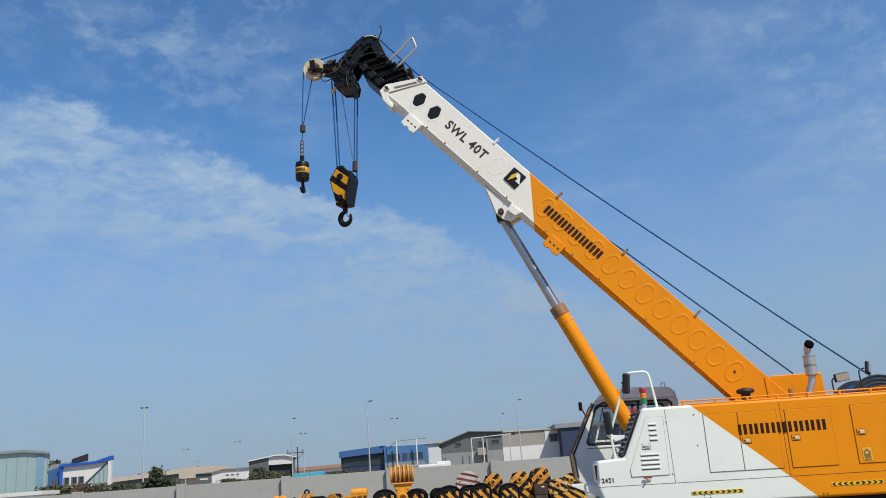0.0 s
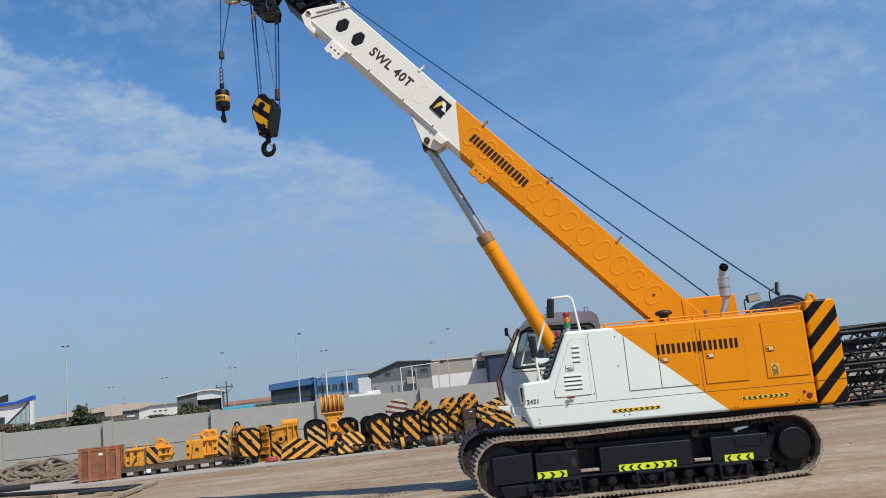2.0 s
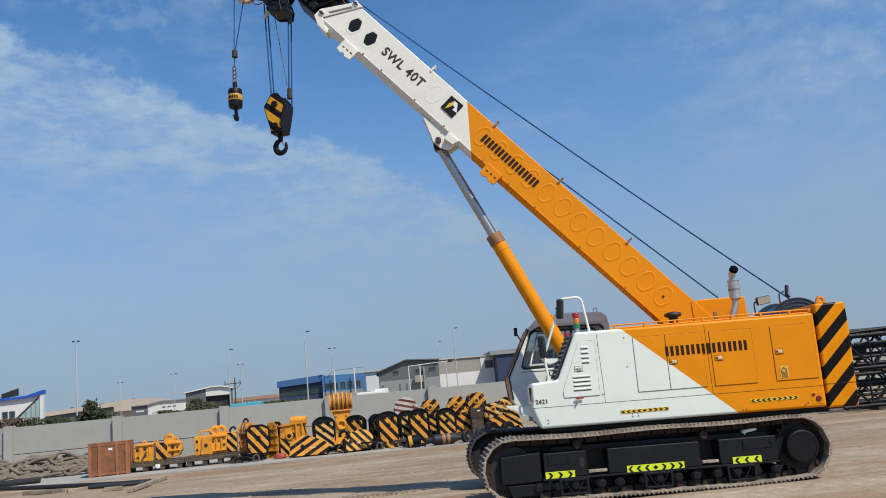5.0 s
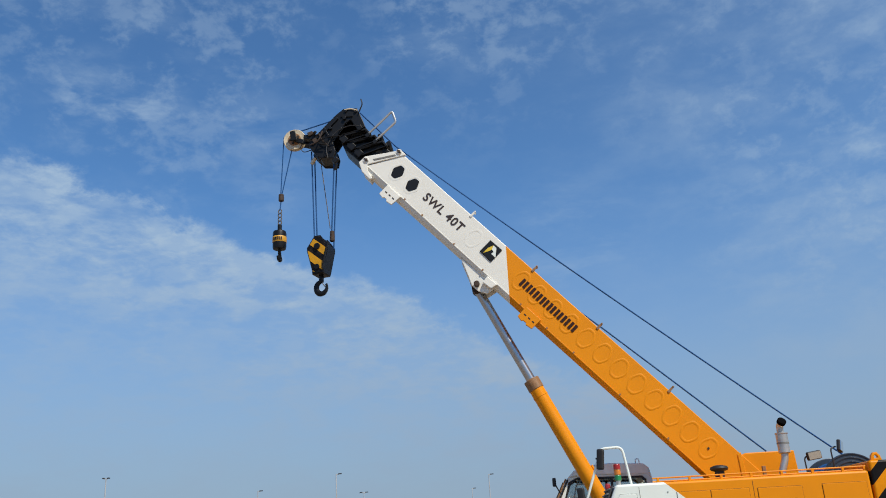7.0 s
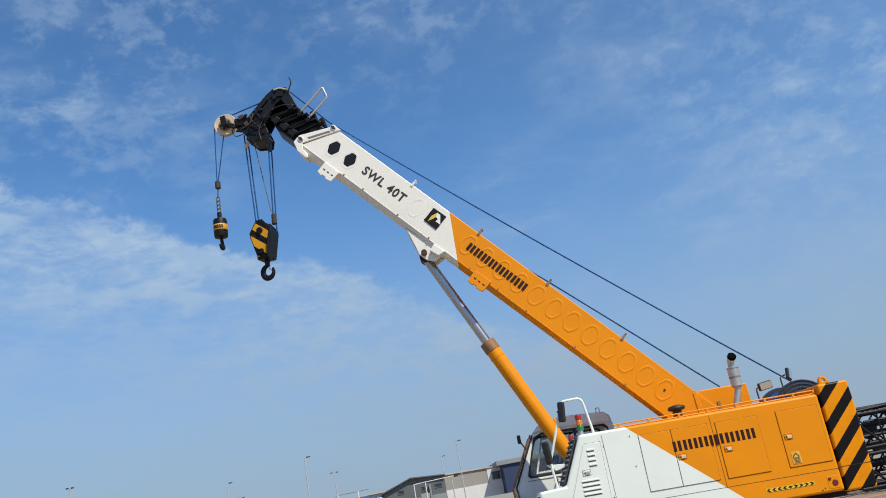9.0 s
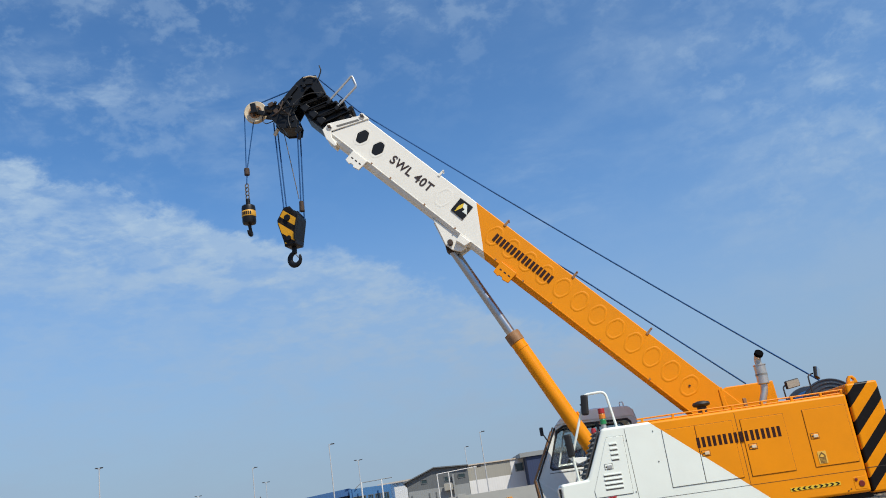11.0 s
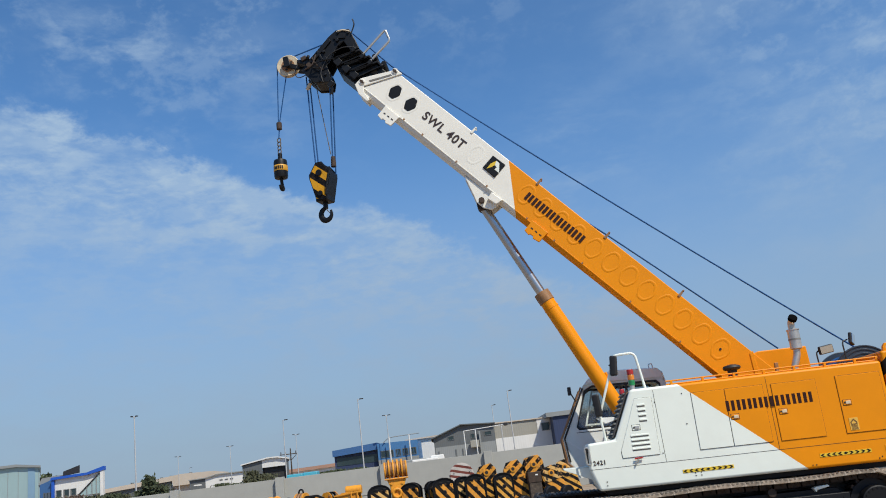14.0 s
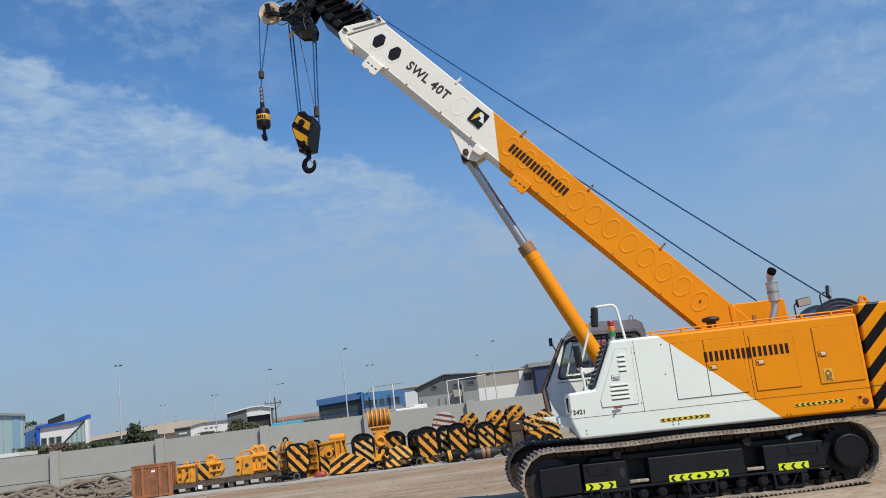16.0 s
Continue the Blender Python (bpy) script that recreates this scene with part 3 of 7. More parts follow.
for ob in crane.children:
    ob.matrix_basis = UNDER @ ob.matrix_basis


def make_house():
    # floor of the upper works
    part("deck", prism([(-1.3, 1.07), (2.9, 1.07), (2.9, 0.97), (-1.2, 0.97)], -1.35, 1.45), black, crane, bevel=0.01)
    side = [(-1.33, 1.05), (-1.44, 1.37), (-1.42, 1.72), (-1.02, 1.74), (-0.70, 2.42), (2.83, 2.42), (2.83, 1.05)]
    bm = prism(side, -1.5, -0.55)
    finish(bm, 0.035, 3)
    split_paint(bm, *SPLIT)
    part("side_housing", bm, [orange, white], crane, "engine housing painted white and orange on a slant", done=True)
    # seams
    s = -1.5
    for pts in ([(-1.43, 1.355), (2.83, 1.355)], [(-0.352, 1.36), (-0.38, 2.40)], [(1.222, 1.35), (1.214, 2.40)]):
        (xa, za), (xb, zb) = pts
        w = 0.0028
        if abs(xb - xa) > abs(zb - za):
            bm = box((xa, s - 0.002, za - w), (xb, s + 0.01, za + w))
        else:
            bm = prism([(xa - w, za), (xa + w, za), (xb + w, zb - 0.03), (xb - w, zb - 0.03)], s - 0.002, s + 0.01)
        part("panel_seam", bm, seam, crane)

    def door(x0, x1, z0, z1, handle=None, poly=None):
        poly = poly or [(x0, z0), (x1, z0), (x1, z1), (x0, z1)]
        cx, cz = sum(p[0] for p in poly) / len(poly), sum(p[1] for p in poly) / len(poly)
        big = [(x + math.copysign(0.0045, x - cx), z + math.copysign(0.0045, z - cz)) for x, z in poly]
        bm = prism(poly, s - 0.012, s + 0.01)
        finish(bm, 0.004, 1)
        split_paint(bm, *SPLIT)
        d = part("housing_door", bm, [orange, white], crane, done=True)
        part("door_gap", prism(big, s - 0.003, s + 0.01), seam, d)
        if handle:
            hx, hz = handle
            part("latch_recess", box((hx - 0.061, s - 0.0135, hz - 0.041), (hx + 0.061, s - 0.009, hz + 0.041)), seam, d)
            part("latch_plate", box((hx - 0.055, s - 0.02, hz - 0.035), (hx + 0.055, s - 0.010, hz + 0.035)), orange if hx > 0.3 else white, d, bevel=0.006)
            part("latch", box((hx - 0.02, s - 0.03, hz - 0.022), (hx + 0.045, s - 0.018, hz + 0.022)), silver if hx < 0.3 else cream, d, bevel=0.004)
            part("key_hole", cyl((hx - 0.035, s - 0.024, hz), (hx - 0.035, s - 0.018, hz), 0.011, seg=10), seam, d)
        return d

    door(0.144, 0.611, 1.472, 2.27)
    door(0.620, 1.152, 1.472, 2.27, (0.70, 1.87))
    door(1.27, 1.885, 1.470, 2.263, (1.37, 1.87))
    door(2.163, 2.77, 1.473, 2.27, (2.25, 1.893))
    v = door(0, 0, 0, 0, (-0.70, 1.875), [(-0.95, 1.47), (-0.424, 1.472), (-0.421, 2.277), (-0.664, 2.281), (-0.958, 1.57)])
    for i in range(4):
        z = 2.185 - 0.070 * i
        part("louvre_slat", box((-0.636, s - 0.024, z - 0.012), (-0.53, s - 0.008, z + 0.012)), white, v, bevel=0.004)
        part("louvre_gap", box((-0.636, s - 0.0145, z - 0.030), (-0.53, s - 0.011, z - 0.012)), louvre_shade, v)
        z = 1.765 - 0.062 * i
        part("louvre_slat", box((-0.793, s - 0.024, z - 0.010), (-0.54, s - 0.008, z + 0.012)), white, v, bevel=0.004)
        part("louvre_gap", box((-0.793, s - 0.0145, z - 0.027), (-0.54, s - 0.011, z - 0.010)), louvre_shade, v)
    # red latch under the vent door
    part("lever", tube([(-0.79, s - 0.02, 1.36), (-0.73, s - 0.03, 1.45)], 0.012, 6), silver, crane)
    part("lever_grip", tube([(-0.79, s - 0.03, 1.447), (-0.67, s - 0.03, 1.452)], 0.012, 6), redlens, crane, "small red lever grip")
    # arrow strips along the skirt
    for x0, x1, z in ((-0.152, 0.556, 1.202), (1.74, 2.435, 1.217)):
        st = part("direction_strip", box((x0, s - 0.005, z - 0.024), (x1, s + 0.005, z + 0.024)), tapeyel, crane, "narrow yellow strip with black arrows")
        for i in range(9):
            c = x0 + (x1 - x0) * (i + 0.5) / 9
            d = (i > 4) - (i < 4)
            w = 0.03
            pts = [(c - d * w, z + 0.02), (c, z + 0.02), (c + d * w, z), (c, z - 0.02), (c - d * w, z - 0.02), (c, z)] if d else [(c - w, z), (c, z + 0.018), (c + w, z), (c, z - 0.018)]
            part("arrow", prism(pts, s - 0.008, s - 0.004), black, st)
    # warning label with a plain mark and lines
    wl_ = part("warning_label", box((2.222, s - 0.017, 1.508), (2.342, s - 0.011, 1.678)), label_yel, crane, "yellow warning label")
    part("warning_mark", ring([(2.235, 1.585), (2.325, 1.585), (2.325, 1.62), (2.28, 1.665), (2.235, 1.62)], [(2.25, 1.597), (2.31, 1.597), (2.31, 1.615), (2.28, 1.645), (2.25, 1.615)], s - 0.02, s - 0.016), label_ink, wl_)
    for i in range(4):
        part("print_line", box((2.24, s - 0.02, 1.518 + 0.017 * i), (2.325, s - 0.016, 1.527 + 0.017 * i)), label_ink, wl_)
    # plain bars where the company's name is painted
    for i in range(8):
        x0 = 0.602 + 0.154 * i
        for k in (0.0, 0.074):
            part("name_bar", box((x0 + k, s - 0.0135, 1.955), (x0 + k + 0.046, s + 0.002, 2.10)), name_paint, crane)
    me = text_mesh("2421", 0.085)
    me.materials.append(ink)
    piece("unit_number", me, crane, Matrix.Translation((-1.285, s - 0.004, 1.440)) @ Matrix.Rotation(math.pi / 2, 4, "X"))
    # tail lamps
    pl = part("lamp_plate", box((2.62, s - 0.004, 1.10), (2.79, s + 0.005, 1.27)), orange, crane, bevel=0.004)
    for x, z, r in ((2.655, 1.235, 0.022), (2.72, 1.175, 0.042)):
        part("tail_lamp", cyl((x, s - 0.014, z), (x, s, z), r, seg=20), darklens, pl, "round red lamp", bevel=0.005)
    # front lamp with guard and step
    part("front_lamp", box((-1.455, -1.46, 1.42), (-1.40, -1.30, 1.66)), rubber, crane, bevel=0.01)
    g = tube(rounded([(-1.46, -1.512, 1.43), (-1.475, -1.512, 1.67), (-1.415, -1.512, 1.67), (-1.405, -1.512, 1.43), (-1.46, -1.512, 1.43)], 0.03), 0.012, 6)
    part("lamp_guard", g, silver, crane)
    part("front_step", prism([(-1.80, 1.385), (-1.40, 1.41), (-1.34, 1.08), (-1.42, 1.22)], -1.36, -1.32), white, crane, bevel=0.006)
    part("front_step_plate", box((-1.80, -1.36, 1.385), (-1.40, -0.6, 1.405)), white, crane, bevel=0.005)
    # open machinery behind the slanted nose
    part("cooler_grille", prism([(-1.03, 1.76), (-0.73, 2.41), (-0.75, 2.42), (-1.05, 1.78)], -1.44, -0.6), interior, crane, bevel=0.008)
    for k in range(9):
        f = (k + 0.5) / 9
        part("cooler_rib", box((-1.065 + 0.3 * f - 0.012, -1.42, 1.78 + 0.62 * f), (-1.045 + 0.3 * f, -0.6, 1.80 + 0.62 * f)), clad_nose, crane)
    part("tray", prism([(-1.22, 2.08), (-0.96, 2.06), (-0.94, 2.02), (-1.10, 1.98)], -1.3, -1.1), cabgrey, crane, bevel=0.006)
    # bolts
    bolt = mesh_of("bolt", cyl((0, 0.005, 0), (0, -0.006, 0), 0.009, seg=8), seam)
    for x, z in ((-1.22, 1.12), (-1.22, 1.17), (0.02, 1.13), (0.02, 1.17), (0.10, 1.13), (0.10, 1.17), (1.62, 1.10), (1.67, 1.10), (2.52, 1.10), (2.56, 1.12), (-0.38, 1.48), (-0.38, 2.2), (0.02, 2.28), (0.02, 1.85)):
        piece("bolt", bolt, crane, Matrix.Translation((x, s, z)))
    # top rail
    for z in (2.435, 2.482):
        part("top_rail", tube([(-0.16, -1.40, z), (2.84, -1.40, z)], 0.011, 8), orange, crane)
    for x in (-0.1, 0.35, 0.8, 1.22, 1.65, 2.08, 2.5, 2.8):
        part("rail_post", box((x, -1.418, 2.41), (x + 0.035, -1.388, 2.488)), orange, crane, bevel=0.004)
    # counterweight
    bm = prism([(2.85, 1.03), (2.86, 2.55), (3.31, 2.55), (3.32, 2.2), (3.29, 1.03)], -1.5, 1.5)
    cw = part("counterweight", bm, cwpaint, crane, "orange counterweight with black slanting stripes", bevel=0.03, segs=3)
    part("counterweight_seam", box((2.84, -1.503, 1.365), (3.31, -1.48, 1.373)), seam, cw)
    for y in (-1.38, 1.3):
        bm = ring([(2.93, 2.54), (3.09, 2.54), (3.07, 2.62), (3.03, 2.665), (2.98, 2.665), (2.945, 2.62)], [(2.985, 2.585), (3.035, 2.585), (3.035, 2.61), (3.02, 2.628), (2.995, 2.628), (2.985, 2.61)], y - 0.03, y + 0.03)
        part("lifting_lug", bm, orange, cw, bevel=0.006)
    # far housing
    part("far_housing", prism([(0.2, 1.05), (0.2, 2.36), (2.83, 2.36), (2.83, 1.05)], 0.55, 1.45), orange, crane, bevel=0.035)
    part("middle_plate", box((-0.9, -0.55, 1.06), (2.84, 0.55, 1.35)), black, crane)


make_house()


def make_cab():
    # side towards the boom, with its window
    outer = [(-1.40, 1.20), (-1.66, 1.46), (-1.70, 1.86), (-1.27, 2.68), (-1.02, 2.82), (0.10, 2.80), (0.14, 2.62), (0.14, 1.20)]
    inner = [(-0.80, 1.97), (-1.41, 1.975), (-1.448, 2.02), (-1.245, 2.62), (-1.10, 2.69), (-0.02, 2.66), (0.04, 2.60), (0.04, 1.96)]
    cab = new("cab")
    cab.parent = crane
    tagged(cab, "white driver's cab with grey roof and tinted windows")
    for y in (0.52, 1.42):
        part("cab_side", ring(outer, inner, y, y + 0.05), cabwhite, cab, bevel=0.012)
        part("side_window", prism(inner, y + 0.02, y + 0.028), glass, cab).visible_shadow = False
        part("window_seal", ring(inner, [(x + (0.03 if x < -1.1 else -0.02 if x > -0.1 else 0), z + (0.03 if z < 2.3 else -0.03)) for x, z in inner], y + 0.004, y + 0.04), rubber, cab)
        part("window_bar", box((-0.55, y + 0.005, 2.0), (-0.51, y + 0.045, 2.70)), rubber, cab)
    part("far_frame", ring([(-1.30, 2.03), (-0.86, 2.03), (-0.80, 2.60), (-1.12, 2.60)], [(-1.26, 2.06), (-0.89, 2.06), (-0.84, 2.57), (-1.10, 2.57)], 0.60, 0.63), cabgrey, cab)
    part("grab_handle", tube(rounded([(-1.05, 0.49, 1.45), (-1.05, 0.44, 1.47), (-0.98, 0.44, 1.88), (-0.98, 0.49, 1.90)], 0.04), 0.012, 6), rubber, cab)
    part("door_seam", prism([(-1.46, 1.93), (-0.5, 1.93), (-0.5, 1.938), (-1.46, 1.938)], 0.512, 0.53), seam, cab)
    roof = [(-1.26, 2.69), (-1.15, 2.80), (-0.95, 2.87), (-0.565, 2.895), (0.02, 2.86), (0.085, 2.80), (0.12, 2.62), (0.06, 2.68), (-1.0, 2.72)]
    part("cab_roof", prism(roof, 0.50, 1.49), cabgrey, cab, "grey cab roof", bevel=0.025, segs=3)
    part("cab_floor", box((-1.5, 0.52, 1.2), (0.14, 1.47, 1.27)), cabwhite, cab)
    part("cab_rear", box((0.09, 0.57, 1.27), (0.13, 1.42, 1.95)), cabwhite, cab)
    part("rear_window", box((0.10, 0.57, 1.95), (0.11, 1.42, 2.68)), glass, cab).visible_shadow = False
    part("windscreen", prism([(-1.69, 1.86), (-1.26, 2.67), (-1.25, 2.67), (-1.68, 1.86)], 0.57, 1.42), glass, cab).visible_shadow = False
    part("lower_screen", prism([(-1.70, 1.85), (-1.66, 1.47), (-1.65, 1.47), (-1.69, 1.85)], 0.57, 1.42), glass, cab).visible_shadow = False
    part("front_panel", prism([(-1.66, 1.46), (-1.40, 1.20), (-1.38, 1.22), (-1.64, 1.48)], 0.57, 1.42), cabwhite, cab)
    for y in (0.50, 1.44):
        part("front_pillar", tube([(-1.42, y + 0.02, 1.22), (-1.68, y + 0.02, 1.46), (-1.72, y + 0.02, 1.86), (-1.29, y + 0.02, 2.68)], 0.013, 8), brown, cab, "brown front edge trim")
        part("screen_seal", tube([(-1.63, y + 0.012, 1.48), (-1.675, y + 0.012, 1.86), (-1.262, y + 0.012, 2.66)], 0.015, 8), rubber, cab)
    part("skirt_crease", prism([(-1.66, 1.86), (-1.36, 1.62), (-1.30, 1.22), (-1.33, 1.22), (-1.39, 1.61), (-1.69, 1.84)], 0.510, 0.525), cabgrey, cab)
    part("wiper", tube([(-1.62, 0.75, 2.02), (-1.36, 0.70, 2.5)], 0.012, 6), rubber, cab)
    part("side_mirror", box((-1.52, 0.40, 2.56), (-1.46, 0.50, 2.70)), rubber, cab, bevel=0.015)
    part("mirror_stalk", tube([(-1.48, 0.45, 2.60), (-1.40, 0.52, 2.45)], 0.012, 6), rubber, cab)
    # seat and levers
    part("driver_seat", prism([(-0.75, 1.62), (-0.25, 1.60), (-0.12, 2.36), (-0.02, 2.36), (-0.08, 1.5), (-0.75, 1.5)], 0.78, 1.22), interior, cab, "dark driver's seat", bevel=0.04)
    part("seat_base", box((-0.6, 0.85, 1.27), (-0.2, 1.15, 1.5)), interior, cab)
    part("console", prism([(-1.45, 1.3), (-1.30, 2.02), (-1.10, 2.06), (-1.05, 1.3)], 0.70, 1.36), interior, cab, bevel=0.03)
    part("steering_column", tube([(-1.15, 0.9, 2.0), (-1.02, 0.9, 2.2)], 0.02, 6), interior, cab)
    part("roof_lug", tube(rounded([(-0.08, 0.7, 2.88), (-0.08, 0.7, 2.95), (-0.02, 0.7, 2.95), (-0.02, 0.7, 2.87)], 0.02), 0.01, 6), cabgrey, cab)
    # handrail with two mirrors
    rail = rounded([(-1.13, -1.30, 1.72), (-1.17, -1.30, 2.10), (-0.91, -1.30, 2.76), (-0.86, -1.30, 2.955), (-0.53, -1.30, 2.965), (-0.45, -1.30, 2.41)], 0.09, 6)
    part("hand_rail", tube(rail, 0.019, 10), white, crane, "white bent tube hand rail")
    for x, z, h, lean in ((-0.865, 2.80, 0.15, 6), (-1.19, 2.25, 0.165, -4)):
        m = Matrix.Translation((x, -1.36, z)) @ Matrix.Rotation(radians(lean), 4, "Y") @ Matrix.Rotation(radians(-25), 4, "Z")
        mi = part("mirror", box((-0.055, -0.03, -h), (0.055, 0.03, h), None, m), rubber, crane, "black rear mirror housing", bevel=0.025, segs=3)
        part("mirror_arm", tube([(x, -1.34, z), (x - 0.06, -1.30, z + 0.02)], 0.013, 6), rubber, mi)
    # stacked signal lamp and small beacon
    sig = part("signal_lamp", cyl((-0.63, -1.25, 2.42), (-0.63, -1.25, 2.49), 0.036, seg=20), silver, crane, "stacked red amber and green signal lamp")
    for z, mt_ in ((2.49, greenlens), (2.57, amberlens), (2.65, redlens)):
        part("lens", cyl((-0.63, -1.25, z), (-0.63, -1.25, z + 0.076), 0.05, seg=20), mt_, sig, bevel=0.008)
    part("beacon", cyl((-0.79, -1.2, 2.38), (-0.79, -1.2, 2.46), 0.045, 0.035, seg=18), redlens, crane, "small red beacon", bevel=0.01)


make_cab()


def make_deck_gear():
    # exhaust
    part("gearbox_cover", prism([(1.45, 2.40), (1.42, 2.82), (1.50, 2.855), (2.24, 2.855), (2.26, 2.40)], -0.32, 0.1), orange, crane, bevel=0.015)
    part("cover_flange", prism([(1.38, 2.42), (1.36, 2.83), (1.42, 2.87), (1.46, 2.42)], -0.36, 0.1), orange, crane, bevel=0.01)
    ex = part("exhaust_silencer", lathe([(0.05, 2.755), (0.086, 2.775), (0.086, 3.045), (0.094, 3.05), (0.094, 3.065), (0.05, 3.075)], 28, None, Matrix.Translation((1.915, -0.9, 0))), silver, crane, "silver exhaust silencer")
    part("exhaust_stub", tube(rounded([(1.83, -0.9, 2.42), (1.83, -0.9, 2.50), (1.90, -0.9, 2.66), (1.915, -0.9, 2.77)], 0.08), 0.052, 14), silver, ex)
    part("exhaust_tip", tube(rounded([(1.91, -0.9, 3.06), (1.908, -0.9, 3.17), (1.93, -0.98, 3.235)], 0.06), 0.052, 14), silver, ex)
    part("exhaust_mouth", cyl((1.922, -0.955, 3.205), (1.933, -1.0, 3.238), 0.066, seg=20), soot, ex, "sooty black exhaust mouth", bevel=0.004)
    part("silencer_clamp", cyl((1.915, -0.9, 2.90), (1.915, -0.9, 2.925), 0.09, seg=28), clad_nose, ex)
    part("exhaust_bracket", box((1.52, -1.0, 2.42), (2.12, -0.75, 2.47)), brown, crane, bevel=0.005)
    part("bracket_post", box((1.55, -0.92, 2.46), (1.60, -0.86, 2.60)), brown, crane, bevel=0.005)
    # air intake
    part("air_intake", lathe([(0.07, 2.40), (0.07, 2.56), (0.12, 2.575), (0.135, 2.60), (0.12, 2.63), (0.05, 2.65)], 28, None, Matrix.Translation((0.92, -0.9, 0))), rubber, crane, "black mushroom air intake", bevel=0.0)
    # small mirrors on bent stalks
    for x, y, z, tilt, lean, w, h in ((2.335, -0.9, 2.71, 12, -8, 0.115, 0.062), (2.755, -0.85, 2.825, 58, 12, 0.085, 0.085)):
        m = Matrix.Translation((x, y, z)) @ Matrix.Rotation(radians(tilt), 4, "Z") @ Matrix.Rotation(radians(lean), 4, "Y") @ Matrix.Rotation(radians(6), 4, "X")
        la = part("mirror_housing", box((-w, -0.02, -h), (w, 0.035, h), None, m), rubber, crane, "small mirror on a bent stalk", bevel=0.018, segs=3)
        part("mirror_face", box((-w + 0.014, -0.025, -h + 0.012), (w - 0.014, -0.018, h - 0.012), None, m), mirror, la)
        part("stalk", tube(rounded([(x - 0.14, y, 2.40), (x - 0.15, y, z - 0.02), (x - 0.06, y + 0.02, z)], 0.05), 0.011, 6), rubber, la)
    # winch
    dr = part("winch_drum", cyl((3.0, -0.42, 2.28), (3.0, 0.42, 2.28), 0.36, seg=48), ropes, crane, "dark winch drum wound with wire rope", bevel=0.01)
    for y in (-0.46, 0.42):
        fl = part("drum_flange", cyl((3.0, y, 2.28), (3.0, y + 0.04, 2.28), 0.47, seg=48), flange_paint, dr, "dark blue-grey drum flange", bevel=0.008)
        for rr in (0.455, 0.40, 0.34):
            part("flange_ring", tube([(3.0 + rr * math.cos(math.tau * i / 40), y if y < 0 else y + 0.04, 2.28 + rr * math.sin(math.tau * i / 40)) for i in range(40)], 0.014, 6, None, True), flange_paint, fl)
    for k in range(18):
        y = -0.40 + 0.0465 * k
        pts = [(3.0 + 0.372 * math.cos(a), y, 2.28 + 0.372 * math.sin(a)) for a in [math.tau * i / 40 for i in range(40)]]
        part("rope_turn", tube(pts, 0.02, 6, None, True), ropes, dr)
    part("winch_stand", prism([(2.5, 1.3), (2.6, 2.4), (2.84, 2.4), (2.84, 1.3)], -0.5, 0.5), black, crane)


make_deck_gear()


# ---- boom: its own axes, s towards the tip, n square to it ----
TH = radians(47.9)
E1, E2 = Vector((-math.cos(TH), 0, math.sin(TH))), Vector((math.sin(TH), 0, math.cos(TH)))
BASE = Vector((1.39, 0, 2.89))
# columns: s, across, n
BOOM = Matrix(((E1.x, 0, E2.x, BASE.x), (0, 1, 0, 0), (E1.z, 0, E2.z, BASE.z), (0, 0, 0, 1)))
boom = new("boom")
boom.parent = crane
boom.matrix_basis = BOOM
tagged(boom, "telescopic boom painted white and orange with pressed panels")


def on_boom(s, y, n):
    return BASE + E1 * s + E2 * n + Vector((0, y, 0))


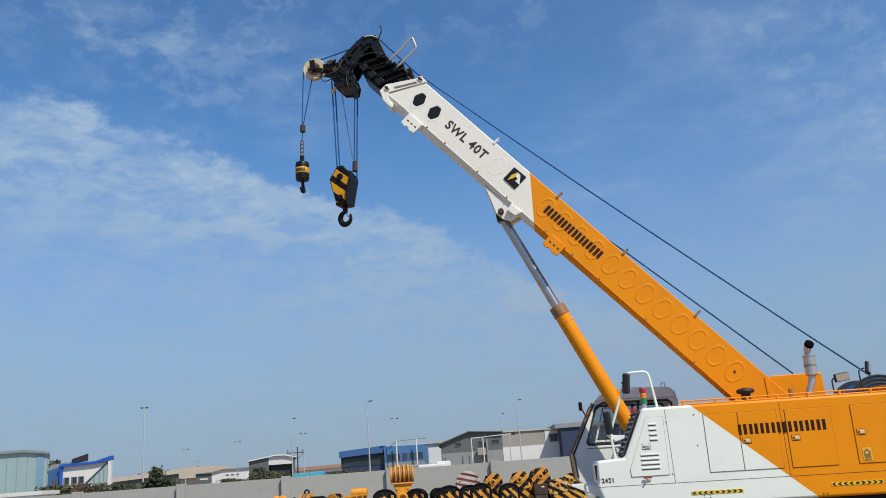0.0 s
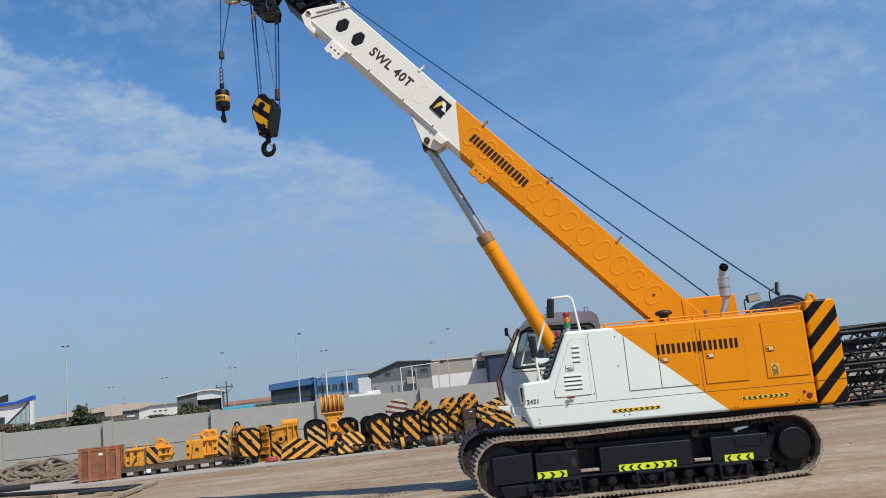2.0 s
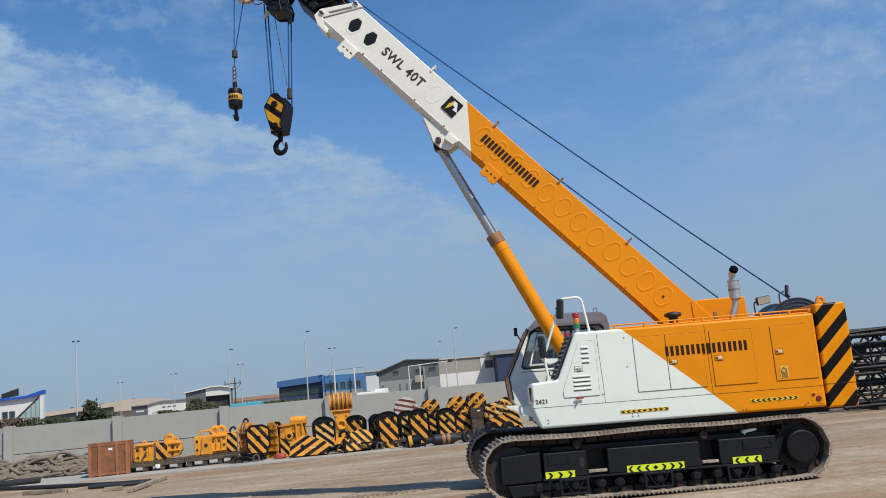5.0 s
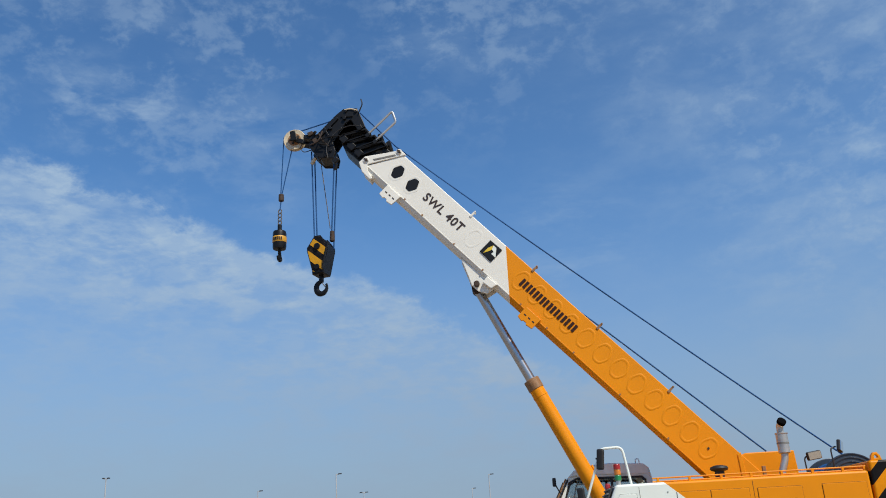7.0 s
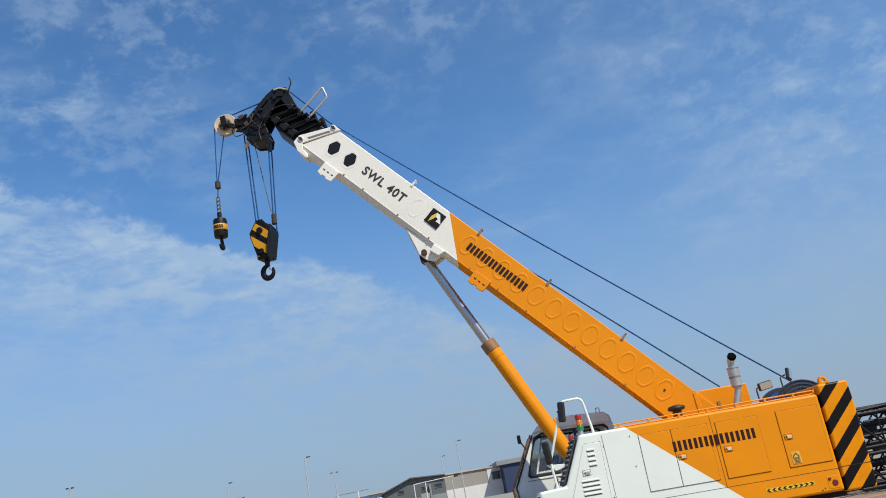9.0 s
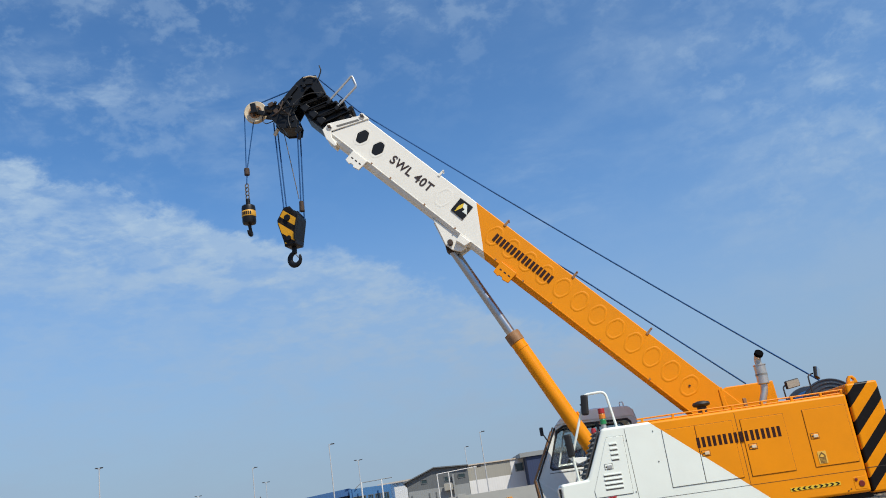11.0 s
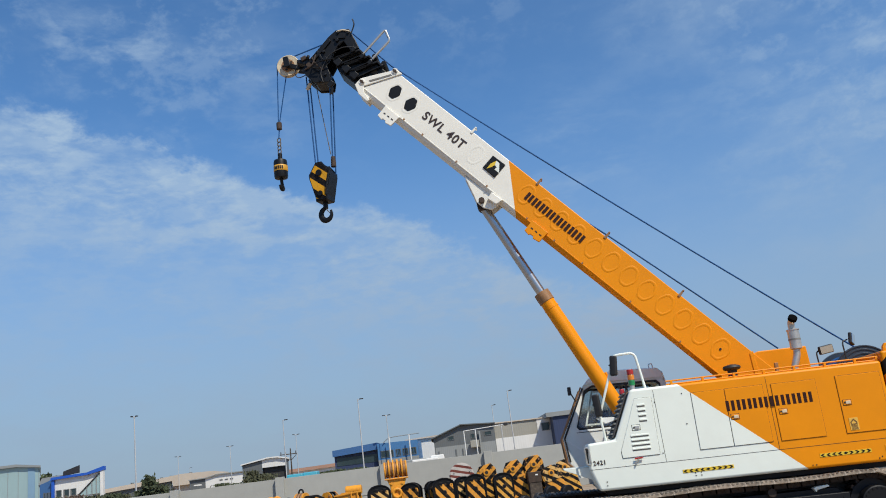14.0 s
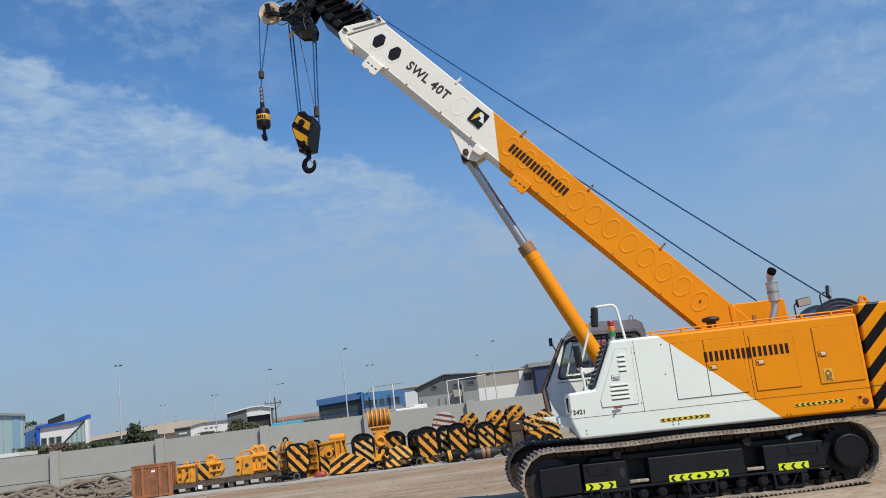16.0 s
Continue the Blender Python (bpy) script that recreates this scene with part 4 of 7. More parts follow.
def make_boom():
    W = 0.345
    # outer section: box with a narrower belly
    bm = bmesh.new()
    sec = [(-W, -0.01), (W, -0.01), (W, -0.46), (W - 0.03, -0.48), (0.05, -0.61), (-0.22, -0.665), (-W + 0.03, -0.63), (-W, -0.62)]
    a = [bm.verts.new((-0.55, y, n)) for y, n in sec]
    b = [bm.verts.new((7.58 + min(-n, 0.62) * 0.60, y, n if n > -0.605 and n < -0.45 or n > -0.1 or y < -W + 0.001 else n - 0.07)) for y, n in sec]
    bm.faces.new(a)
    bm.faces.new(b[::-1])
    for i in range(8):
        j = (i + 1) % 8
        bm.faces.new((a[i], b[i], b[j], a[j]))
    finish(bm, 0.012, 2)
    split_paint(bm, (5.03, 0.0), (4.355, -0.62))
    part("outer_section", bm, [orange, boom_white], boom, done=True)
    # slim lip where side and belly meet
    for s0, s1, mt_ in ((-0.5, 4.35, orange), (4.36, 7.92, boom_white)):
        part("edge_lip", box((s0, -W - 0.006, -0.632), (s1, -W + 0.044, -0.612)), mt_, boom, bevel=0.004)
    # collar at the mouth
    m = prism([(7.56, 0.02), (7.70, 0.02), (8.10, -0.52), (8.10, -0.68), (7.92, -0.77), (7.70, -0.78), (7.68, -0.73), (7.86, -0.68), (7.95, -0.60)], -W - 0.02, -W + 0.02)
    part("mouth_frame", m, boom_white, boom, bevel=0.01)
    part("mouth_frame", prism([(7.56, 0.02), (7.70, 0.02), (8.10, -0.50), (7.95, -0.48)], W - 0.02, W + 0.02), boom_white, boom, bevel=0.01)
    part("mouth_sill", prism([(7.90, -0.62), (8.07, -0.66), (7.92, -0.755), (7.72, -0.765), (7.74, -0.66)], -W + 0.021, -W + 0.30), boom_white, boom, bevel=0.008)
    for s_, n_ in ((7.70, -0.03), (8.03, -0.56)):
        part("mouth_boss", cyl((s_, -W - 0.035, n_), (s_, -W + 0.02, n_), 0.055, seg=14), boom_white, boom, bevel=0.006)
        part("mouth_bolt", cyl((s_, -W - 0.05, n_), (s_, -W - 0.03, n_), 0.03, seg=8), rusty, boom, bevel=0.004)
        part("mouth_clip", box((s_ - 0.05, -W - 0.045, n_ - 0.012), (s_ + 0.045, -W - 0.036, n_ + 0.014)), rusty, boom)
    part("mouth_slot", prism([(7.68, -0.12), (7.72, -0.12), (7.95, -0.46), (7.91, -0.46)], -W - 0.026, -W - 0.018), louvre_shade, boom)

    def lozenge(k, soft=0.36):
        """A six-cornered pressing with rounded corners, across s and n."""
        raw = [(-0.055, 0.155), (0.06, 0.155), (0.135, 0.0), (0.055, -0.155), (-0.06, -0.155), (-0.135, 0.0)]
        pts = []
        n = len(raw)
        for i in range(n):
            p, c, q = (Vector(raw[j % n]) * k for j in (i - 1, i, i + 1))
            u, v = c + (p - c) * soft, c + (q - c) * soft
            for t in (0, 0.25, 0.5, 0.75, 1):
                pts.append(tuple(u * (1 - t) ** 2 + c * 2 * t * (1 - t) + v * t * t))
        return pts

    # raised rims of the pressings
    def rim(y, mt_, tall=1.0):
        bm = bmesh.new()
        rows = []
        for k, h in ((1.24, 0.0), (1.12, 0.005), (1.05, 0.005), (0.90, 0.0)):
            rows.append([bm.verts.new((s_, y - math.copysign(h, -y) * tall, n_)) for s_, n_ in lozenge(k)])
        for p, q in zip(rows, rows[1:]):
            for i in range(len(p)):
                j = (i + 1) % len(p)
                bm.faces.new((p[i], p[j], q[j], q[i]))
        return mesh_of("pressing", bm, mt_)

    for y in (-W - 0.001, W + 0.001):
        mo, mw = rim(y, orange), rim(y, boom_white, 0.35)
        for i in range(12):
            s_ = 0.355 + 0.366 * i
            piece("pressing", mo, boom, Matrix.Translation((s_, 0, -0.295)))
        piece("pressing", mw, boom, Matrix.Translation((5.52, 0, -0.30)))
        for s_ in (7.05, 7.43):
            piece("pressing", mw, boom, Matrix.Translation((s_, 0, -0.322)))
            part("window_plate", prism([(s_ + x, z - 0.322) for x, z in lozenge(0.86, 0.2)], min(y, y * 1.008), max(y, y * 1.008)), black, boom, "black six-cornered opening")
    part("pin_hole", cyl((0.355, -W - 0.012, -0.295), (0.355, -W + 0.01, -0.295), 0.018, seg=10), seam, boom)
    # rope guides on the top edge
    for s_, mt_ in ((5.85, boom_white), (4.36, brown), (2.89, brown), (1.37, brown)):
        bm = prism([(s_ - 0.022, -0.05), (s_ + 0.022, -0.05), (s_ + 0.016, 0.085), (s_ - 0.016, 0.085)], -W - 0.014, -W + 0.012)
        cyl((s_, -W - 0.02, 0.078), (s_, -W + 0.10, 0.078), 0.015, seg=10, bm=bm)
        part("rope_guide", bm, mt_, boom, bevel=0.004)
    # slide pads under the lip
    for s_, mt_, n_ in ((7.20, boom_white, -0.755), (3.83, orange, -0.70)):
        bm = prism([(s_ - 0.17, n_ + 0.12), (s_ + 0.17, n_ + 0.12), (s_ + 0.16, n_ - 0.10), (s_ + 0.06, n_ - 0.12), (s_ + 0.04, n_ - 0.09), (s_ - 0.02, n_ - 0.09), (s_ - 0.04, n_ - 0.12), (s_ - 0.16, n_ - 0.10)], -W - 0.04, -W + 0.0)
        pd = part("pad_plate", bm, mt_, boom, bevel=0.006)
        for k in (-0.09, 0.0, 0.09):
            part("pad_slot", box((s_ + k - 0.03, -W - 0.044, n_ - 0.008), (s_ + k + 0.015, -W - 0.036, n_ + 0.012)), seam, pd)
    # bolts along the lip
    bolt = mesh_of("bolt", box((-0.012, -W - 0.016, -0.03), (0.012, -W + 0.01, 0.005)), brown)
    for s_ in (0.9, 1.9, 2.9, 3.5, 4.1, 5.0, 5.7, 6.5, 6.95):
        piece("bolt", bolt, boom, Matrix.Translation((s_, 0, -0.60)))
    # bracket of the hoist cylinder
    for y in (-0.30, -0.02):
        part("cylinder_bracket", prism([(5.46, -0.70), (4.62, -0.66), (4.66, -0.86), (4.80, -0.93), (4.96, -0.93), (5.10, -0.86)], y, y + 0.04), boom_white, boom, bevel=0.01)
    part("cylinder_bracket", prism([(4.62, -0.63), (4.86, -0.64), (4.84, -0.78), (4.66, -0.76)], -W - 0.03, -W + 0.05), boom_white, boom, bevel=0.012)
    part("pin", cyl((4.90, -0.38, -0.86), (4.90, 0.36, -0.86), 0.05, seg=18), rusty, boom, bevel=0.006)
    # name bars, running down towards the foot
    for i in range(8):
        s0 = 4.37 - 0.158 * i
        for k in (0.0, 0.076):
            part("name_bar", box((s0 - k - 0.048, -W - 0.011, -0.37), (s0 - k, -W + 0.001, -0.228)), name_paint, boom)
    # load marking
    me = text_mesh("SWL 40T", 0.225)
    me.materials.append(ink)
    m = Matrix(((-1, 0, 0, 6.26), (0, 0, -1, -W - 0.004), (0, 1, 0, -0.315), (0, 0, 0, 1)))
    piece("load_marking", me, boom, m)
    # emblem: a dark tile with two plain wedges
    c = Vector((5.136, -0.262))
    q = radians(47.9)

    def turn(pts):
        return [(c.x + (-x * math.cos(q) + z * math.sin(q)), c.y + (x * math.sin(q) + z * math.cos(q))) for x, z in pts]

    tile = part("emblem_tile", prism([(c.x + x, c.y + z) for x, z in ((-0.142, -0.15), (0.138, -0.14), (0.142, 0.14), (-0.135, 0.145))], -W - 0.018, -W + 0.001), black, boom, "dark tile with a pale and a yellow wedge", bevel=0.006)
    part("wedge", prism(turn([(-0.135, -0.03), (-0.05, 0.055), (0.055, 0.09), (0.02, 0.02), (-0.02, 0.0)]), -W - 0.022, -W - 0.016), tapeyel, tile)
    part("wedge", prism(turn([(0.055, 0.09), (0.10, 0.04), (0.07, -0.135), (0.0, -0.06), (0.045, -0.03), (0.02, 0.02)]), -W - 0.022, -W - 0.016), white, tile)


make_boom()


def make_head():
    # inner sections, one in another
    part("inner_section", prism([(7.3, -0.10), (8.2, -0.10), (8.66, -0.60), (8.60, -0.64), (7.3, -0.64)], -0.24, 0.24), black, boom, bevel=0.015)
    for k, (s0, dn) in enumerate(((7.98, 0.0), (8.18, -0.02), (8.40, -0.04))):
        bm = ring([(s0, -0.06 + dn), (s0 + 0.15, -0.05 + dn), (s0 + 0.40, -0.56), (s0 + 0.25, -0.62)], [(s0 + 0.035, -0.10 + dn), (s0 + 0.13, -0.09 + dn), (s0 + 0.34, -0.52), (s0 + 0.26, -0.57)], -0.30, 0.26)
        part("section_collar", bm, black, boom, bevel=0.012)
        part("collar_plate", box((s0 + 0.22, -0.315, -0.60), (s0 + 0.36, -0.29, -0.47)), black, boom, bevel=0.008)
    part("inner_window", box((7.98, -0.247, -0.30), (8.12, -0.235, -0.20)), seam, boom, bevel=0.0)
    # head plates
    head = [(9.206, -0.259), (9.19, -0.086), (9.01, 0.095), (8.784, 0.012), (8.59, -0.07), (8.69, -0.209), (8.92, -0.154), (8.94, -0.287), (8.82, -0.713), (8.66, -0.788), (8.566, -0.917), (8.76, -1.095), (8.979, -1.10), (9.142, -1.07), (9.174, -0.789)]
    for y in (-0.25, 0.19):
        part("head_plate", prism(head, y, y + 0.04), black, boom, "black boom head plate", bevel=0.01)
    part("head_cover", prism([(9.20, -0.27), (9.18, -0.09), (9.01, 0.085), (8.62, -0.08), (8.66, -0.13), (9.00, 0.02), (9.12, -0.12), (9.14, -0.30), (9.11, -0.79), (9.165, -0.79)], -0.21, 0.21), black, boom, bevel=0.006)
    part("head_belly", prism([(8.74, -0.80), (8.60, -0.92), (8.77, -1.08), (8.97, -1.085), (9.12, -1.05), (9.12, -0.92)], -0.20, 0.20), black, boom, bevel=0.01)
    part("pale_pipe", tube(rounded([(9.15, -0.28, -0.77), (9.08, -0.30, -0.80), (8.98, -0.30, -0.83), (8.80, -0.29, -0.82)], 0.05), 0.012, 6), rusty, boom)
    for s_, n_ in ((8.97, 0.02), (9.12, -0.10), (8.70, -0.12), (8.72, -0.86), (9.08, -1.0)):
        part("plate_bolt", cyl((s_, -0.275, n_), (s_, -0.24, n_), 0.026, seg=10), black, boom, bevel=0.004)
    part("plate_rib", prism([(9.15, -0.30), (9.10, -0.30), (9.06, -0.85), (9.11, -0.85)], -0.28, -0.25), black, boom, bevel=0.004)
    for i in range(4):
        y = -0.17 + 0.1 * i
        part("head_sheave", cyl((8.90, y, -0.90), (8.90, y + 0.05, -0.90), 0.20, seg=28), black, boom, bevel=0.008)
    part("top_cap", tube(rounded([(8.96, -0.26, 0.06), (9.09, -0.26, 0.0), (9.15, -0.26, -0.10)], 0.05), 0.014, 8), cream, boom)
    # runner arm and its pale sheave
    part("runner_arm", prism([(9.08, -0.95), (9.13, -0.84), (9.40, -1.04), (9.56, -1.11), (9.55, -1.17), (9.48, -1.18), (9.34, -1.11)], -0.10, -0.06), black, boom, bevel=0.01)
    part("runner_arm", prism([(9.08, -0.95), (9.13, -0.84), (9.40, -1.04), (9.56, -1.11), (9.55, -1.17), (9.48, -1.18), (9.34, -1.11)], 0.06, 0.10), black, boom, bevel=0.01)
    sh = lathe([(0.05, -0.04), (0.155, -0.04), (0.205, -0.05), (0.215, -0.04), (0.185, 0.0), (0.215, 0.04), (0.205, 0.05), (0.155, 0.04), (0.05, 0.04)], 40, None, Matrix.Translation((9.525, 0, -1.135)) @ Matrix.Rotation(math.pi / 2, 4, "X"))
    rs = part("runner_sheave", sh, cream, boom, "cream painted runner sheave")
    part("sheave_web", cyl((9.525, -0.052, -1.135), (9.525, 0.052, -1.135), 0.125, seg=28), brown, rs, "rust-stained sheave web")
    part("hub_guard", prism([(9.60, -1.02), (9.66, -1.10), (9.50, -1.22), (9.42, -1.12)], -0.16, -0.13), black, rs, bevel=0.008)
    part("sheave_hub", cyl((9.525, -0.13, -1.135), (9.525, 0.13, -1.135), 0.06, seg=18), rusty, rs, bevel=0.008)
    for k in range(5):
        a = math.tau * k / 5 + 0.4
        part("lightening_hole", cyl((9.525 + 0.085 * math.cos(a), -0.058, -1.135 + 0.085 * math.sin(a)), (9.525 + 0.085 * math.cos(a), -0.05, -1.135 + 0.085 * math.sin(a)), 0.024, seg=14), seam, rs)
    # fittings on the head: limit switch, hooks, pipes
    part("limit_switch", box((8.43, -0.34, -1.0), (8.52, -0.28, -0.88)), black, boom, bevel=0.01)
    part("switch_weight", cyl((8.34, -0.31, -1.07), (8.40, -0.31, -0.98), 0.035, seg=10), black, boom)
    part("rope_anchor", cyl((8.86, -0.1, -1.26), (8.90, -0.1, -1.14), 0.035, seg=12), cream, boom)
    part("hose", tube(rounded([(8.75, -0.32, -0.5), (8.95, -0.35, -0.75), (9.0, -0.33, -0.95), (8.85, -0.32, -0.85)], 0.12), 0.012, 6), black, boom)
    part("hose", tube(rounded([(9.1, -0.32, -0.7), (8.98, -0.36, -0.9), (9.05, -0.33, -1.05)], 0.1), 0.014, 6), rusty, boom)
    part("head_lamp", cyl((9.20, -0.30, -0.80), (9.17, -0.34, -0.84), 0.03, seg=12), black, boom, bevel=0.006)
    # stiffeners, pins and small brackets that crowd the head
    for s_, n_, r in ((9.02, -0.22, 0.035), (9.06, -0.55, 0.03), (8.90, -0.42, 0.025), (8.93, -0.64, 0.04), (9.09, -0.92, 0.045), (8.70, -0.98, 0.04)):
        part("head_pin", cyl((s_, -0.295, n_), (s_, -0.24, n_), r, seg=12), rusty if r > 0.041 else black, boom, bevel=0.004)
    part("arm_bracket", prism([(9.06, -0.76), (9.16, -0.80), (9.34, -0.98), (9.30, -1.04), (9.10, -0.92)], -0.27, -0.12), black, boom, bevel=0.012)
    part("arm_clevis", prism([(9.20, -0.84), (9.27, -0.82), (9.31, -0.92), (9.23, -0.95)], -0.30, -0.10), rusty, boom, bevel=0.01)
    part("head_rib", prism([(8.96, -0.05), (9.12, -0.22), (9.09, -0.25), (8.93, -0.09)], -0.275, -0.25), black, boom, bevel=0.004)
    part("head_rib", prism([(8.97, -0.66), (9.17, -0.60), (9.165, -0.64), (8.965, -0.70)], -0.275, -0.25), black, boom, bevel=0.004)
    for s_ in (8.05, 8.25, 8.47):
        part("collar_lug", box((s_ + 0.12, -0.335, -0.22), (s_ + 0.19, -0.30, -0.13)), black, boom, bevel=0.006)
        part("collar_bar", tube([(s_ + 0.10, -0.325, -0.16), (s_ + 0.30, -0.325, -0.50)], 0.011, 6), black, boom)
    part("cable", tube(rounded([(8.60, -0.3, -0.10), (8.80, -0.33, -0.25), (8.92, -0.31, -0.55), (8.80, -0.31, -0.90), (8.62, -0.31, -1.0)], 0.12), 0.010, 6), rubber, boom)
    part("cable", tube(rounded([(9.34, -0.14, -1.02), (9.24, -0.16, -1.20), (9.12, -0.16, -1.22), (9.05, -0.16, -1.08)], 0.08), 0.009, 6), rubber, boom)
    # pale bent frame and aerial
    fr = rounded([(8.43, -0.28, -0.20), (8.445, -0.28, 0.49), (8.23, -0.28, 0.385), (8.23, -0.28, -0.14)], 0.05)
    part("guard_frame", tube(fr, 0.022, 8), silver, boom, "pale bent tube guard")
    part("aerial", tube(rounded([tuple(v) for v in ((8.9, -0.28, 0.05), (8.98, -0.28, 0.22), (9.08, -0.28, 0.27))], 0.05), 0.012, 6), black, boom)
    for s_ in (8.05, 8.28):
        part("rope_roller", cyl((s_, -0.2, 0.0), (s_, 0.2, 0.0), 0.05, seg=14), black, boom, bevel=0.006)


make_head()


def make_cylinder():
    top, foot = on_boom(4.90, 0, -0.86), Vector((-0.52, 0, 1.75))
    d = (foot - top).normalized()
    col = top + d * 1.90
    cy = part("hoist_cylinder", cyl(col, foot + d * 0.2, 0.125, seg=36), orange, crane, "orange hoist cylinder", bevel=0.015)
    part("rod", cyl(top, col, 0.08, seg=36), chrome, cy, "chrome cylinder rod")
    part("gland", cyl(col - d * 0.06, col + d * 0.13, 0.135, seg=36), brown, cy, "brown gland ring", bevel=0.01)
    part("rod_eye", cyl(top + Vector((0, -0.12, 0)), top + Vector((0, 0.12, 0)), 0.10, seg=24), rusty, cy, bevel=0.01)
    part("barrel_ring", cyl(col + d * 0.24, col + d * 0.27, 0.131, seg=30), orange, cy)
    side = Vector((-d.z, 0, d.x)) * 0.14
    part("grease_fitting", cyl(col + d * 1.62 + side, col + d * 1.72 + side, 0.022, seg=8), orange, cy)


make_cylinder()


def make_ropes():
    def rope(name, pts, r=0.013, m=ropes):
        return part(name, tube(pts, r, 6), m, crane)

    def sag(a, b, drop, n=12):
        a, b = Vector(a), Vector(b)
        return [a.lerp(b, i / n) - Vector((0, 0, drop * 4 * (i / n) * (1 - i / n))) for i in range(n + 1)]

    top = on_boom(9.05, 0.05, 0.14)
    rope("hoist_rope", sag((3.07, -0.05, 2.755), on_boom(7.97, -0.05, 0.085), 0.055) + [top])
    rope("hoist_rope", [on_boom(9.1, 0.05, 0.1), on_boom(9.62, 0.0, -0.98)])
    rope("hoist_rope", sag((1.88, -0.1, 2.88), on_boom(2.89, -0.1, 0.085), 0.0) + [on_boom(4.6, 0.05, -0.06)])


make_ropes()

# ---- hooks hanging from the boom head ----
def make_hooks():
    m = CRANE @ Matrix.Translation((-5.33, 0, 6.08))
    hb = thing("hook_block", m @ Matrix.Rotation(radians(-15), 4, "Z"), "black and yellow striped hook block hanging on wire ropes", "hook block")
    plate = [(-0.09, 0.36), (-0.205, 0.78), (-0.21, 0.86), (-0.06, 1.07), (0.06, 1.07), (0.20, 0.88), (0.20, 0.80), (0.105, 0.36)]
    for y in (-0.16, 0.14):
        ck = part("cheek_plate", prism([(x * 0.93, 0.72 + (z - 0.72) * 0.94) for x, z in plate], y - 0.004 if y < 0 else y, y + 0.02 if y < 0 else y + 0.024), hookpaint, hb, bevel=0.006)
        part("plate_rim", ring(plate, [(x * 0.9, 0.72 + (z - 0.72) * 0.9) for x, z in plate], y, y + 0.02), black, hb, bevel=0.004)
        for z, r in ((0.86, 0.06), (0.47, 0.05)):
            part("pin_cap", cyl((0, y - 0.03, z), (0, y + 0.05, z), r, seg=20), black, ck, bevel=0.008)
    for y in (-0.09, -0.02, 0.05):
        part("sheave", cyl((0, y, 0.84), (0, y + 0.05, 0.84), 0.195, seg=32), black, hb, bevel=0.01)
    for sg in (-1, 1):
        part("side_guard", prism([(sg * 0.192, 0.88), (sg * 0.204, 0.86), (sg * 0.204, 0.79), (sg * 0.105, 0.38), (sg * 0.09, 0.38), (sg * 0.188, 0.80)], -0.14, 0.14), black, hb)
    part("rope_shield", tube([(0.215, -0.17, 0.88), (0.15, -0.19, 0.60), (0.12, -0.18, 0.42)], 0.018, 6), black, hb)
    part("crosshead", box((-0.12, -0.14, 0.34), (0.12, 0.14, 0.52)), black, hb, bevel=0.02)
    part("shank", cyl((0, 0, 0.36), (0, 0, 0.22), 0.045, seg=16), black, hb, bevel=0.005)
    pts = []
    for a in range(95, 400, 14):
        pts.append((0.005 + 0.105 * math.cos(radians(a)), 0, 0.12 + 0.115 * math.sin(radians(a))))
    bm = bmesh.new()
    rows = []
    n = len(pts)
    for i, p in enumerate(pts):
        a = radians(95 + 14 * i)
        r = 0.024 + 0.03 * math.sin(math.pi * min(1, (i + 3) / (n + 1))) ** 1.0
        out = Vector((math.cos(a), 0, math.sin(a)))
        rows.append([bm.verts.new(Vector(p) + out * r * math.cos(k * math.tau / 10) + Vector((0, r * 0.8 * math.sin(k * math.tau / 10), 0))) for k in range(10)])
    for a, b in zip(rows, rows[1:]):
        for k in range(10):
            bm.faces.new((a[k], a[(k + 1) % 10], b[(k + 1) % 10], b[k]))
    bm.faces.new(rows[0][::-1])
    bm.faces.new(rows[-1])
    part("hook", bm, black, hb, "black forged hook")
    part("safety_latch", tube([(0.02, 0, 0.20), (0.10, 0, 0.10)], 0.009, 6), ropegrey, hb)
    # falls of rope up to the head
    inv = (m @ Matrix.Rotation(radians(-15), 4, "Z")).inverted() @ CRANE
    for a, b in (((-5.50, -0.06, 8.90), (-5.44, -0.04, 6.93)), ((-5.47, 0.06, 8.90), (-5.41, 0.04, 6.93)), ((-5.06, -0.05, 8.90), (-5.13, -0.03, 7.2)), ((-5.03, 0.05, 8.90), (-5.11, 0.05, 6.93)), ((-5.32, -0.1, 8.70), (-5.15, -0.06, 7.30))):
        part("rope_fall", tube([inv @ Vector(a), inv @ Vector(b)], 0.013 if a[0] != -5.32 else 0.008, 6), ropes if a[0] != -5.32 else ropegrey, hb)
    c = inv @ Vector((-5.12, -0.03, 7.18))
    part("rope_socket", cyl(c + Vector((0, 0, -0.12)), c + Vector((0, 0, 0.08)), 0.05, 0.04, seg=14), rusty, hb, bevel=0.01)
    # runner hook
    m2 = CRANE @ Matrix.Translation((-6.11, 0, 6.78))
    rb = thing("runner_hook", m2, "dark runner hook weight with a yellow band", "crane hook")
    part("weight", lathe([(0.05, 0.20), (0.115, 0.22), (0.125, 0.26), (0.125, 0.52), (0.115, 0.56), (0.05, 0.58)], 30), black, rb)
    part("yellow_band", lathe([(0.127, 0.34), (0.13, 0.345), (0.13, 0.445), (0.127, 0.45)], 30), bandpaint, rb)
    for k in range(5):
        a = radians(235 + 16 * k)
        mm = Matrix.Translation((0.131 * math.cos(a), 0.131 * math.sin(a), 0.395)) @ Matrix.Rotation(a, 4, "Z")
        part("marking_bar", box((-0.002, -0.012, -0.03), (0.004, 0.012, 0.03), None, mm), black, rb)
